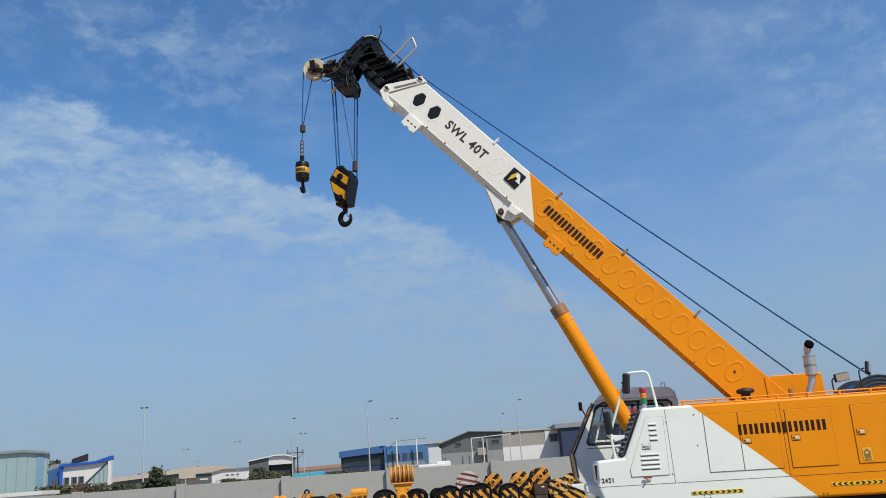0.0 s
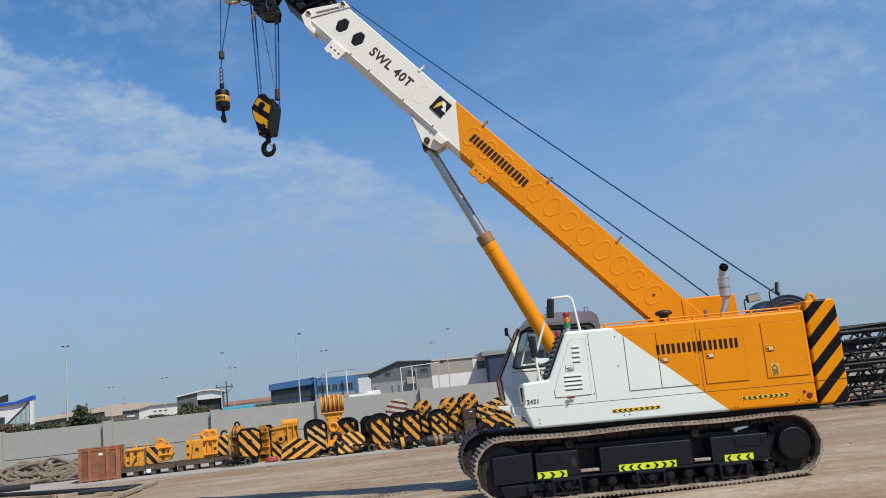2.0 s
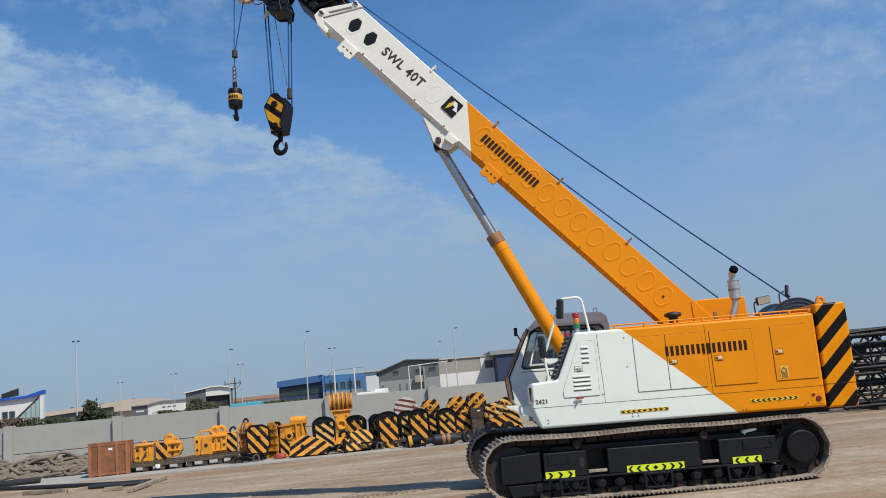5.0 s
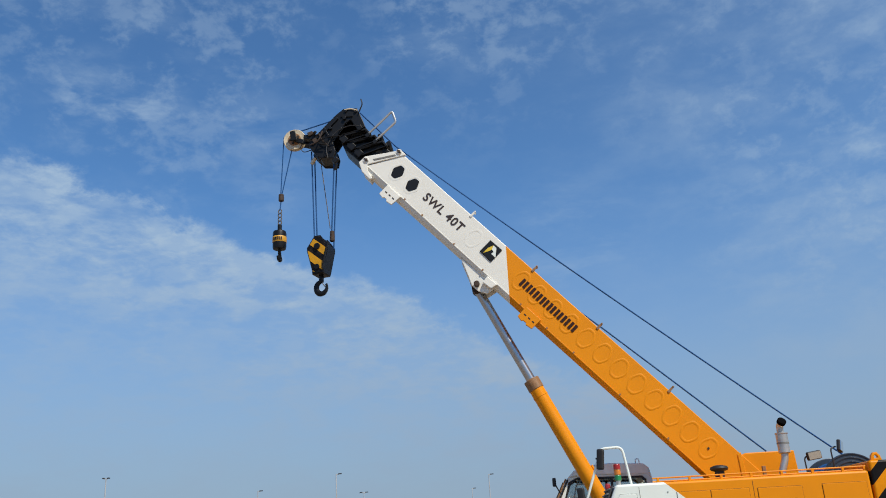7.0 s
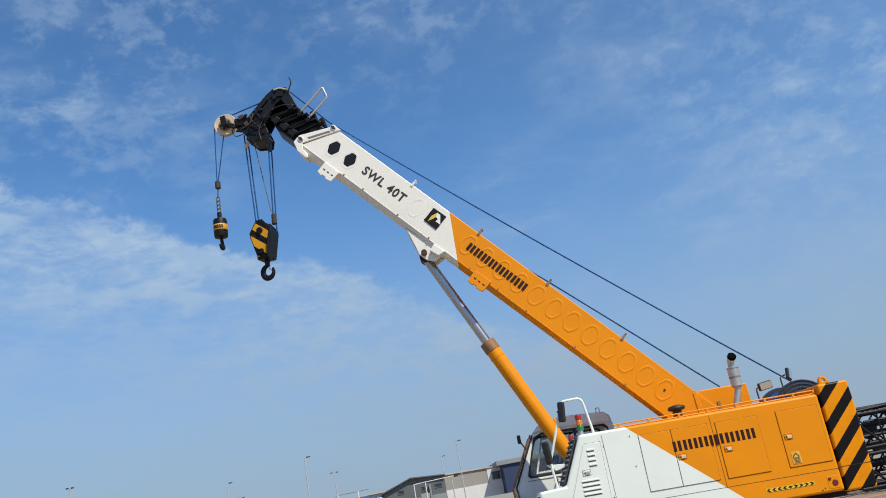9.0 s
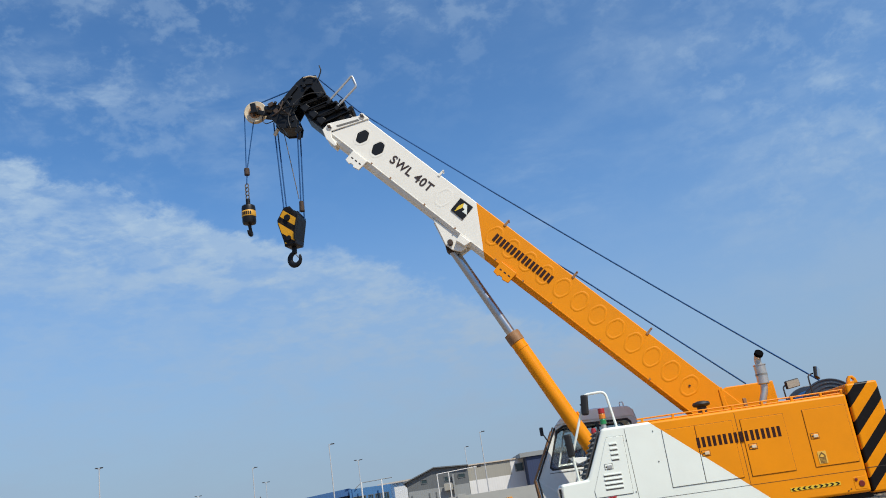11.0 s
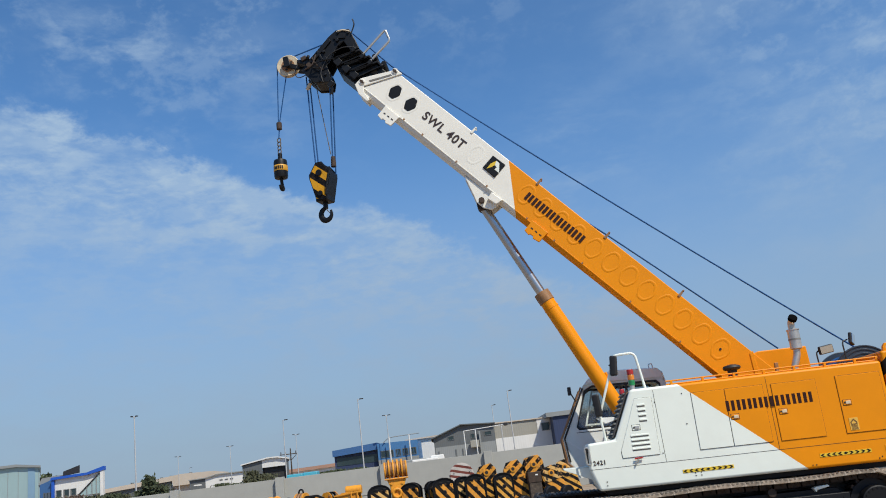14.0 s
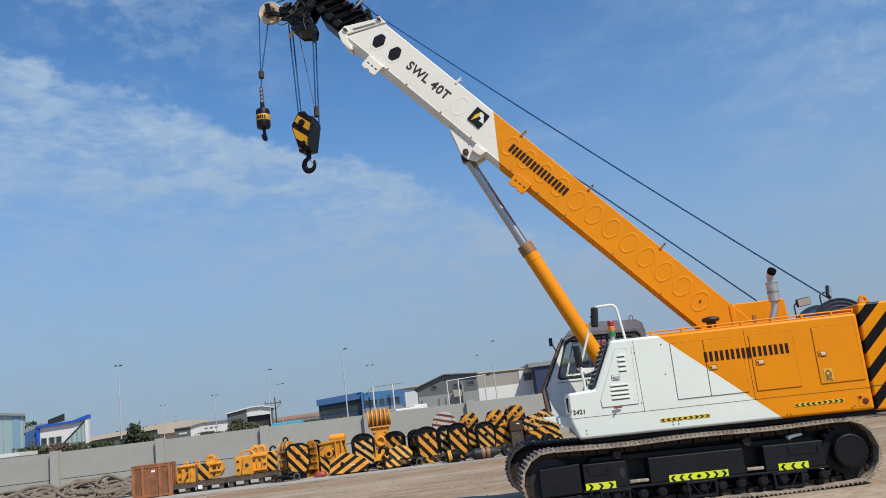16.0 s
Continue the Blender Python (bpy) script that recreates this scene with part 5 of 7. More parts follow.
    part("hook", tube(rounded([(0, 0, 0.22), (0.0, 0.02, 0.10), (0.02, 0.06, 0.01), (0.0, -0.03, -0.01), (-0.01, -0.05, 0.08)], 0.05), 0.03, 10), black, rb)
    part("swivel", cyl((0, 0, 0.58), (0.0, 0, 0.70), 0.04, seg=14), black, rb, bevel=0.006)
    for i in range(4):
        part("chain_link", tube([(0.0 + 0.03 * math.cos(a), 0.012 * math.sin(a), 0.74 + 0.075 * i + 0.045 * math.sin(a)) for a in [math.tau * k / 12 for k in range(12)]], 0.012, 6, None, True), ropegrey, rb)
    part("rope_clamp", cyl((0.02, 0, 1.17), (0.02, 0, 1.31), 0.05, seg=14), rusty, rb, bevel=0.012)
    for p, q in (((0.0, 0, 1.0), (0.02, 0, 1.2)), ((0.01, 0, 1.3), (0.055, 0, 2.50)), ((0.03, 0.0, 1.3), (0.24, 0.0, 2.36))):
        part("rope_fall", tube([p, q], 0.011, 6), ropes, rb)


make_hooks()

# ---- yard: slab, wall ----
concrete = material("pale_concrete", (0.37, 0.35, 0.32), 0.9, vary=0.12, scale=0.8, bump=0.2, bscale=20, dirt=0.5, dirtcol=(0.40, 0.33, 0.25), spec=0.2)
wallpaint = material("grey_wall_paint", (0.325, 0.33, 0.31), 0.85, vary=0.04, scale=1.6, bump=0.15, bscale=30, dirt=0.15, dirtcol=(0.33, 0.29, 0.24), spec=0.25, rnd=0.05)


def make_wall():
    slab = new("pavement", mesh_of("pavement", prism([(-60, 0.0), (-60, 0.05), (5.5, 0.05), (7.5, 0.0)], 29.3, 37.0), concrete))
    tagged(slab, "pale dusty concrete strip before the wall", "pavement", kind="structure")
    wall = thing("wall_yard", Matrix.Translation((0, 44, 0)), "grey concrete post and panel boundary wall", "wall", kind="structure")
    STEP = 5.33
    up = mesh_of("wall_panel", box((-STEP / 2 + 0.16, 0.02, 0.83), (STEP / 2 - 0.16, 0.16, 2.16)), wallpaint, 0.008)
    low = mesh_of("wall_panel", box((-STEP / 2 + 0.16, 0.02, 0.0), (STEP / 2 - 0.16, 0.16, 0.80)), wallpaint, 0.008)
    post = mesh_of("wall_post", box((-0.21, -0.24, 0.0), (0.21, 0.24, 2.24)), wallpaint, 0.012)
    joint = mesh_of("panel_joint", box((-STEP / 2 + 0.16, 0.05, 0.79), (STEP / 2 - 0.16, 0.13, 0.84)), seam)
    for k in range(-12, 14):
        x = 1.85 + STEP * k
        piece("wall_post", post, wall, Matrix.Translation((x, 0, 0)))
        for me in (up, low, joint):
            piece(me.name.split(".")[0], me, wall, Matrix.Translation((x + STEP / 2, 0, 0)))


make_wall()

# ---- paints of the yard's things ----
S1 = striped("stripes_wide", YEL, BLK, 0.27, 40, 0.52, wear=0.85, rnd=0.08)
S2 = striped("stripes_narrow", (0.70, 0.36, 0.07), BLK, 0.22, 42, 0.5, wear=0.85, rnd=0.08)
S3 = striped("stripes_leaning_back", YEL, BLK, 0.27, -58, 0.52, wear=0.85, rnd=0.08)
S4 = striped("stripes_pale", (0.66, 0.40, 0.14), BLK, 0.23, 50, 0.5, wear=0.5, rnd=0.08)
SP = striped("stripes_red_white", (0.55, 0.5, 0.46), (0.17, 0.05, 0.04), 0.2, 75, 0.55, wear=0.45)
yellow = material("yellow_machine_paint", (0.75, 0.315, 0.028), 0.5, vary=0.16, scale=3, bump=0.12, bscale=25, dirt=0.6, dirtcol=(0.26, 0.13, 0.04), rnd=0.1, spec=0.3)
crate_panel = material("dark_crate_panel", (0.235, 0.092, 0.04), 0.75, vary=0.25, scale=3, bump=0.2, bscale=18, dirt=0.3, dirtcol=(0.26, 0.12, 0.05))
crate_wood = material("brown_crate_wood", (0.32, 0.122, 0.05), 0.75, vary=0.2, scale=3, bump=0.2, bscale=18, dirt=0.3, dirtcol=(0.34, 0.17, 0.08), rnd=0.12)
grey_wood = material("weathered_timber", (0.075, 0.056, 0.042), 0.9, vary=0.25, scale=5, bump=0.3, bscale=20, dirt=0.4, rnd=0.2)
pale_wood = material("pale_dry_timber", (0.32, 0.26, 0.19), 0.9, vary=0.25, scale=5, bump=0.3, bscale=20, dirt=0.4, rnd=0.2)
sling = material("beige_fibre_rope", (0.205, 0.168, 0.128), 0.95, vary=0.2, scale=8, bump=0.6, bscale=60, dirt=0.4, rnd=0.12)
label_paper = material("white_label", (0.75, 0.73, 0.68), 0.7, vary=0.05)
redhose = material("red_hose", (0.42, 0.06, 0.045), 0.5, vary=0.15)


def at(x, y, yaw=0, z=0.05, lean=0):
    return Matrix.Translation((x, y, z)) @ Matrix.Rotation(radians(yaw), 4, "Z") @ Matrix.Rotation(radians(lean), 4, "Y")


def top_outline(w, h, kind, base=0.0):
    """The side of a hook block that stands on its lower end."""
    w = w / 2
    if kind == "round":
        pts = [(-w * 0.80, base), (w * 0.80, base), (w * 0.94, base + 0.3 * (h - base))]
        cz = h - w * 0.72
        pts += [(w * math.cos(radians(a)), cz + w * 0.72 * math.sin(radians(a))) for a in range(0, 181, 18)]
        return pts + [(-w * 0.94, base + 0.3 * (h - base))]
    if kind == "disc":
        return [(w * math.cos(radians(a)), h - w + w * math.sin(radians(a))) for a in range(-60, 241, 20)] + [(-w * 0.4, base), (w * 0.4, base)]
    if kind == "hex":
        return [(-w * 0.35, base), (w * 0.5, base), (w, base + 0.42 * h), (w * 0.95, h * 0.90), (w * 0.4, h), (-w * 0.6, h), (-w, h * 0.86), (-w * 0.95, base + 0.35 * h)]
    if kind == "oct":
        return [(-w * 0.9, base), (w * 0.9, base), (w * 0.95, h * 0.62), (w * 0.8, h * 0.90), (w * 0.35, h), (-w * 0.45, h * 0.985), (-w * 0.95, h * 0.84), (-w, h * 0.5)]
    return [(-w, base), (w, base), (w, h * 0.96), (w * 0.9, h), (-w * 0.9, h), (-w, h * 0.96)]


rng_head = random.Random(8)


def stored_block(x, y, w, h, kind, paint, yaw=0, thick=0.34, label="", rim=True, sheaves=3, rimmat=None, lean=0, head=False):
    b = thing("stored_hook_block", at(x, y, yaw, 0.05, lean), label, "hook block", "stored hook blocks")
    out = top_outline(w, h, kind)
    cz = h * 0.55
    inner = [(px * 0.86, cz + (pz - cz) * 0.88) for px, pz in out]
    if kind == "round":
        # the striped plate stops short of the arched guard
        top = h - w * 0.27
        inner = [(-w * 0.38, 0.0), (w * 0.40, 0.0), (w * 0.42, top * 0.5), (w * 0.40, top), (w * 0.1, top + 0.04), (-w * 0.40, top - 0.05)]
    for y0 in (-thick / 2, thick / 2 - 0.03):
        p = part("cheek_plate", prism(inner if rim else out, y0 - (0.02 if kind == "round" and y0 < 0 else 0), y0 + 0.03), paint, b, bevel=0.008)
        if rim and kind == "round":
            part("arched_guard", prism(out, y0 + 0.004, y0 + 0.026), rimmat or black, b, bevel=0.006)
            part("guard_rib", tube([(px, y0 - 0.01, pz) for px, pz in out[2:]], 0.022, 6), rimmat or black, b)
            for s in (-0.2, 0.15):
                part("guard_fitting", box((w * s, y0 - 0.05, h - w * 0.30), (w * (s + 0.14), y0, h - w * 0.16)), rimmat or black, b, bevel=0.01)
        elif rim:
            part("plate_rim", ring(out, [(px * 0.99, cz + (pz - cz) * 0.99) for px, pz in inner], y0 - 0.012, y0 + 0.035), rimmat or black, b, bevel=0.006)
        f = y0 - 0.03 if y0 < 0 else y0
        if head:
            # yellow head over the striped cheek, with a boss and a bar across
            hd = [(-w * 0.40, h * 0.60), (w * 0.42, h * 0.60), (w * 0.46, h * 0.86), (w * 0.30, h), (-w * 0.26, h * 0.99), (-w * 0.44, h * 0.86)]
            q0 = y0 - 0.025 if y0 < 0 else y0
            hp = part("sheave_guard", prism(hd, q0, q0 + 0.055), S3 if rng_head.random() < 0.4 else S4, b, bevel=0.012)
            part("boss", cyl((0, q0 - 0.03, h * 0.82), (0, q0 + 0.06, h * 0.82), w * 0.15, seg=20), yellow, hp, bevel=0.012)
            part("boss_bore", cyl((0, q0 - 0.034, h * 0.82), (0, q0 - 0.02, h * 0.82), w * 0.08, seg=16), seam, hp)
            for sx in (-0.3, 0.3):
                part("slot", box((w * sx - 0.03, q0 - 0.006, h * 0.66), (w * sx + 0.03, q0 + 0.01, h * 0.76)), seam, hp)
                part("guard_bolt", cyl((w * sx, q0 - 0.02, h * 0.90), (w * sx, q0, h * 0.90), 0.03, seg=8), brown, hp)
        part("pin_cap", cyl((0, f, h * 0.62), (0, f + 0.06, h * 0.62), w * 0.10, seg=20), black, p, bevel=0.01)
        part("pin_cap", cyl((0.02, f, h * 0.16), (0.02, f + 0.06, h * 0.16), w * 0.07, seg=16), black, p, bevel=0.008)
        for s in (-1, 1):
            for z in (0.35, 0.8):
                part("bolt", cyl((s * w * 0.33, f + 0.005, h * z), (s * w * 0.33, f + 0.05, h * z), 0.018, seg=8), black, p)
    for i in range(sheaves):
        yy = -thick / 2 + thick * (i + 0.5) / sheaves
        sh = lathe([(0.06, -0.03), (w * 0.34, -0.03), (w * 0.45, -0.04), (w * 0.40, 0.0), (w * 0.45, 0.04), (w * 0.34, 0.03), (0.06, 0.03)], 28, None, Matrix.Translation((0, yy, h - w * 0.45)) @ Matrix.Rotation(math.pi / 2, 4, "X"))
        part("sheave", sh, black if rimmat is None else rimmat, b)
    part("spacer", box((-w * 0.3, -thick / 2, 0.02), (w * 0.3, thick / 2, h * 0.2)), black, b, bevel=0.01)
    return b


def lying_block(x, y, w, h, paint, lean, yaw, label, thick=0.3, rounded_ends=False):
    m = Matrix.Translation((x, y, 0.05)) @ Matrix.Rotation(radians(yaw), 4, "Z") @ Matrix.Rotation(radians(-18), 4, "X")
    b = thing("lying_hook_block", m, label, "hook block", "lying hook blocks")
    W = w / 2
    if rounded_ends:
        out = [(-W * 0.55, 0.0), (W * 0.5, 0.02), (W * 0.95, h * 0.3), (W, h * 0.6), (W * 0.75, h * 0.92), (W * 0.2, h), (-W * 0.35, h * 0.85), (-W * 0.9, h * 0.5), (-W, h * 0.25)]
    else:
        out = [(-W, 0.0), (W * 0.8, 0.0), (W, h * 0.35), (W * 0.75, h * 0.62), (-W * 0.15, h), (-W * 0.4, h * 0.98), (-W * 0.95, h * 0.62)]
    for y0 in (-thick / 2, thick / 2 - 0.03):
        p = part("cheek_plate", prism(out, y0, y0 + 0.03), paint, b, bevel=0.01)
        part("pin_cap", cyl((-W * 0.35, y0 - 0.03, h * 0.45), (-W * 0.35, y0 + 0.05, h * 0.45), 0.07, seg=20), black, p, bevel=0.01)
        for i in range(4):
            part("name_bar", box((0.02 + 0.05 * i, y0 - 0.004, h * 0.33), (0.05 + 0.05 * i, y0 + 0.01, h * 0.39)), cream, p)
    for i in range(3):
        yy = -thick / 2 + thick * (i + 0.5) / 3
        part("sheave", cyl((-W * 0.3, yy - 0.03, h * 0.45), (-W * 0.3, yy + 0.03, h * 0.45), h * 0.40, seg=28), black, b, bevel=0.012)
    part("end_piece", box((W * 0.3, -thick * 0.4, 0.03), (W * 0.85, thick * 0.4, h * 0.35)), black, b, bevel=0.02)
    return b


def make_crate():
    m = at(-10.36, 31.35, 10)
    c = thing("wooden_crate", m, "brown wooden crate with upright battens", "crate")
    w, d, h = 0.66, 0.62, 1.12
    part("panel_front", box((-w, -d, 0.06), (w, -d + 0.02, h)), crate_panel, c)
    part("panel_back", box((-w, d - 0.02, 0.06), (w, d, h)), crate_panel, c)
    for s in (-1, 1):
        part("panel_side", box((min(s * w, s * (w - 0.02)), -d + 0.02, 0.06), (max(s * w, s * (w - 0.02)), d - 0.02, h)), crate_panel, c)
    part("lid", box((-w - 0.03, -d - 0.03, h), (w + 0.03, d + 0.03, h + 0.03)), crate_wood, c, bevel=0.006)
    for x in (-w + 0.05, -0.30, 0.28, w - 0.05):
        part("batten", box((x - 0.05, -d - 0.045, 0.0), (x + 0.05, -d, h)), crate_wood, c, bevel=0.005)
    for y in (-d + 0.05, 0, d - 0.05):
        part("batten", box((w, y - 0.05, 0.0), (w + 0.045, y + 0.05, h)), crate_wood, c, bevel=0.005)
    for z in (0.03, h - 0.08):
        part("rail", box((-w, -d - 0.018, z), (w, -d, z + 0.08)), crate_wood, c, bevel=0.004)
        part("rail", box((w, -d, z), (w + 0.018, d, z + 0.08)), crate_wood, c, bevel=0.004)
    part("paper_label", box((0.0, -d - 0.006, h * 0.78), (0.13, -d - 0.001, h * 0.85)), label_paper, c)


make_crate()


def make_pallet(x, y, w, yaw, h=0.34):
    p = thing("pallet", at(x, y, yaw), "weathered grey timber pallet", "pallet", "timber pallets")
    for i in range(5):
        yy = -0.55 + 0.22 * i
        part("deck_board", box((-w, yy, h - 0.06), (w, yy + 0.19, h)), grey_wood, p, bevel=0.006)
    for i in range(4):
        xx = -w + 0.08 + (2 * w - 0.32) * i / 3
        part("bearer", box((xx, -0.57, 0.0), (xx + 0.16, 0.55, h - 0.061)), grey_wood, p, bevel=0.008)
    part("edge_board", box((-w, -0.60, h - 0.17), (w, -0.571, h - 0.062)), grey_wood, p, bevel=0.006)
    return p


make_pallet(-8.85, 31.6, 1.05, 6)
make_pallet(-6.85, 31.75, 0.95, 8, 0.36)


def make_counter_parts():
    b = thing("yellow_ballast_block", at(-8.72, 31.6, 6, 0.39), "yellow and black striped crane block with lifting eye on a pallet", "hook block")
    part("body", prism([(-0.82, 0.0), (-0.86, 0.40), (-0.76, 0.62), (-0.20, 0.64), (0.12, 0.60), (0.45, 0.66), (0.78, 0.58), (0.82, 0.30), (0.70, 0.10), (0.1, 0.0)], -0.26, 0.26), yellow, b, bevel=0.03)
    part("striped_plate", prism([(-0.12, 0.02), (0.28, 0.02), (0.32, 0.60), (-0.10, 0.63)], -0.285, -0.26), S1, b, bevel=0.006)
    for x in (-0.62, -0.30):
        part("rib", prism([(x - 0.06, 0.0), (x + 0.10, 0.0), (x + 0.06, 0.5), (x - 0.02, 0.5)], -0.31, -0.26), yellow, b, bevel=0.01)
    for x, z, r in ((-0.72, 0.42, 0.05), (-0.46, 0.44, 0.06), (-0.46, 0.2, 0.05), (0.50, 0.42, 0.07), (0.66, 0.40, 0.04), (0.48, 0.18, 0.05), (-0.72, 0.16, 0.04)):
        part("bore", cyl((x, -0.275, z), (x, -0.255, z), r, seg=16), seam, b)
    for x0, x1, z in ((-0.80, -0.16, 0.56), (0.36, 0.78, 0.53), (0.36, 0.76, 0.28)):
        part("stiffener", box((x0, -0.33, z), (x1, -0.255, z + 0.04)), yellow, b, bevel=0.008)
    for x in (-0.5, -0.1, 0.62):
        part("top_lug", ring([(x - 0.09, 0.58), (x + 0.09, 0.58), (x + 0.05, 0.74), (x - 0.05, 0.74)], [(x - 0.035, 0.63), (x + 0.035, 0.63), (x + 0.025, 0.69), (x - 0.025, 0.69)], -0.12, -0.06), yellow, b, bevel=0.008)
    part("timber_prop", tube([(-0.6, -0.36, -0.02), (-0.42, -0.30, 0.34)], 0.03, 6), grey_wood, b)
    eye = [(0.36 + 0.12 * math.cos(a), 0.0, 0.72 + 0.12 * math.sin(a)) for a in [math.tau * k / 20 for k in range(20)]]
    part("lifting_eye", tube(eye, 0.07, 10, None, True), yellow, b, "round yellow lifting eye")
    part("eye_neck", prism([(0.15, 0.55), (0.5, 0.55), (0.44, 0.72), (0.2, 0.72)], -0.08, 0.08), yellow, b, bevel=0.01)
    part("strap", box((-0.14, -0.305, -0.3), (-0.08, -0.29, 0.62)), ropegrey, b)
    part("tag", box((-0.06, -0.60, -0.24), (0.10, -0.592, -0.12)), label_paper, b)
    c = thing("yellow_lifting_beam", at(-6.72, 31.75, 8, 0.41), "yellow lifting block with twin round eyes on a pallet", "hook block")
    part("body", prism([(-0.74, 0.0), (-0.76, 0.66), (-0.1, 0.70), (0.76, 0.74), (0.76, 0.02)], -0.25, 0.25), yellow, c, bevel=0.02)
    part("striped_plate", prism([(0.36, 0.03), (0.75, 0.03), (0.75, 0.72), (0.42, 0.71)], -0.27, -0.25), S2, c, bevel=0.006)
    part("bracket", prism([(-0.55, 0.02), (-0.12, 0.0), (-0.16, 0.62), (-0.44, 0.66)], -0.36, -0.25), yellow, c, bevel=0.02)
    for x in (-0.48, -0.2, 0.02, 0.2):
        part("rib", box((x - 0.025, -0.30, 0.08), (x + 0.025, -0.25, 0.56)), yellow, c, bevel=0.008)
    for x in (-0.02, 0.20):
        eye = [(x + 0.13 * math.cos(a), 0.0, 0.80 + 0.14 * math.sin(a)) for a in [math.tau * k / 20 for k in range(20)]]
        part("lifting_eye", tube(eye, 0.08, 10, None, True), yellow, c, "round yellow lifting eye")
    for x, z, r in ((-0.66, 0.5, 0.05), (-0.66, 0.2, 0.05), (-0.34, 0.34, 0.07), (-0.09, 0.45, 0.04), (0.11, 0.45, 0.04), (0.29, 0.3, 0.05)):
        part("bore", cyl((x, -0.37 if x == -0.34 else -0.262, z), (x, -0.25, z), r, seg=16), seam, c)
    for z in (0.10, 0.60):
        part("stiffener", box((-0.10, -0.34, z), (0.38, -0.25, z + 0.045)), yellow, c, bevel=0.008)
    part("top_bar", tube([(-0.62, -0.12, 0.66), (-0.5, -0.12, 0.84), (-0.2, -0.12, 0.86), (-0.08, -0.12, 0.70)], 0.035, 8), yellow, c)
    part("shackle", tube(rounded([(0.50, -0.1, 0.72), (0.54, -0.1, 0.86), (0.66, -0.1, 0.90), (0.72, -0.1, 0.80)], 0.05), 0.035, 8), black, c)


make_counter_parts()


def make_stored():
    L1 = "black and yellow striped hook block standing on the concrete"
    e = stored_block(-5.62, 31.8, 0.62, 1.38, "round", yellow, 72, 0.34, "narrow worn yellow sheave block standing edge-on", rim=False, rimmat=brown)
    part("shackle", tube([(0.0, 0.09 * math.cos(radians(q)), 1.40 + 0.10 * math.sin(radians(q))) for q in range(-40, 221, 20)], 0.035, 8), black, e)
    for z in (0.35, 0.7, 1.0):
        part("spacer_bolt", cyl((-0.31, -0.16, z), (-0.31, 0.16, z), 0.03, seg=10), brown, e)
    stored_block(-5.14, 31.4, 0.88, 1.26, "hex", S1, 8, 0.34, "black-edged hook block with wide slanting yellow stripes")
    o1 = stored_block(-4.58, 31.8, 0.60, 1.30, "oct", yellow, -30, 0.42, "yellow crane block with rounded edges", rim=False, sheaves=2)
    for z in (0.25, 0.5, 0.78, 1.02):
        part("rib", box((-0.27, -0.25, z), (0.27, -0.2, z + 0.05)), yellow, o1, bevel=0.01)
        part("bolt_head", cyl((0.15, -0.26, z + 0.13), (0.15, -0.2, z + 0.13), 0.035, seg=8), brown, o1)
    o = stored_block(-3.88, 31.8, 0.98, 1.22, "oct", yellow, -6, 0.5, "large yellow crane block with a striped skirt", rim=False, sheaves=1)
    part("striped_skirt", prism([(-0.47, 0.02), (0.10, 0.02), (0.0, 0.52), (-0.47, 0.70)], -0.275, -0.25), S2, o)
    for x in (0.12, 0.34):
        part("rib", box((x, -0.31, 0.5), (x + 0.05, -0.25, 1.2)), yellow, o, bevel=0.01)
    part("front_boss", cyl((-0.12, -0.32, 0.74), (-0.12, -0.25, 0.74), 0.15, seg=24), yellow, o, bevel=0.02)
    part("boss_hole", cyl((-0.12, -0.325, 0.74), (-0.12, -0.31, 0.74), 0.07, seg=18), black, o)
    part("top_drum", cyl((-0.1, 0.0, 1.26), (0.48, 0.0, 1.26), 0.16, seg=24), yellow, o, bevel=0.02)
    part("flange", prism([(-0.50, 1.08), (0.50, 1.16), (0.50, 1.22), (-0.50, 1.14)], -0.30, -0.25), yellow, o, bevel=0.01)
    for x, z in ((-0.4, 0.95), (-0.4, 1.2), (0.05, 1.02), (0.44, 0.3), (0.44, 0.6), (0.25, 0.3)):
        part("bolt_head", cyl((x, -0.28, z), (x, -0.245, z), 0.03, seg=8), brown, o)
    lying_block(-3.20, 30.5, 1.46, 0.74, S3, 0, -4, "yellow and black striped hook block lying on its side")
    stored_block(-2.83, 32.3, 0.82, 1.30, "round", S4, 10, 0.4, "dark worn hook block with a rounded top")
    stored_block(-1.62, 32.3, 0.74, 1.24, "round", S1, -12, 0.36, "dark rounded hook block with upright yellow stripes")
    lying_block(-1.55, 30.5, 1.20, 0.76, S2, 0, 6, "striped hook block with rounded ends lying on the concrete", rounded_ends=True)
    stored_block(-0.78, 31.6, 0.62, 1.22, "round", S1, 30, 0.3, L1)
    stored_block(-0.40, 31.1, 0.80, 1.28, "round", S1, 4, 0.36, "hook block with black rounded rim and wide yellow stripes")
    stored_block(0.30, 32.3, 0.90, 1.74, "disc", SP, 6, 0.3, "round sheave block striped white and dull red", rimmat=SP)
    stored_block(0.30, 31.4, 0.62, 1.24, "round", S4, 14, 0.3, L1)
    stored_block(0.74, 31.1, 0.74, 1.28, "round", S1, -4, 0.36, "hook block with black rounded rim and wide yellow stripes")
    stored_block(1.42, 32.2, 0.80, 1.58, "oct", S2, 0, 0.5, "tall yellow and black hook block with a yellow sheave head", rim=False, sheaves=2, head=True, lean=-9)
    stored_block(1.74, 31.3, 0.70, 1.20, "round", S2, 6, 0.3, L1)
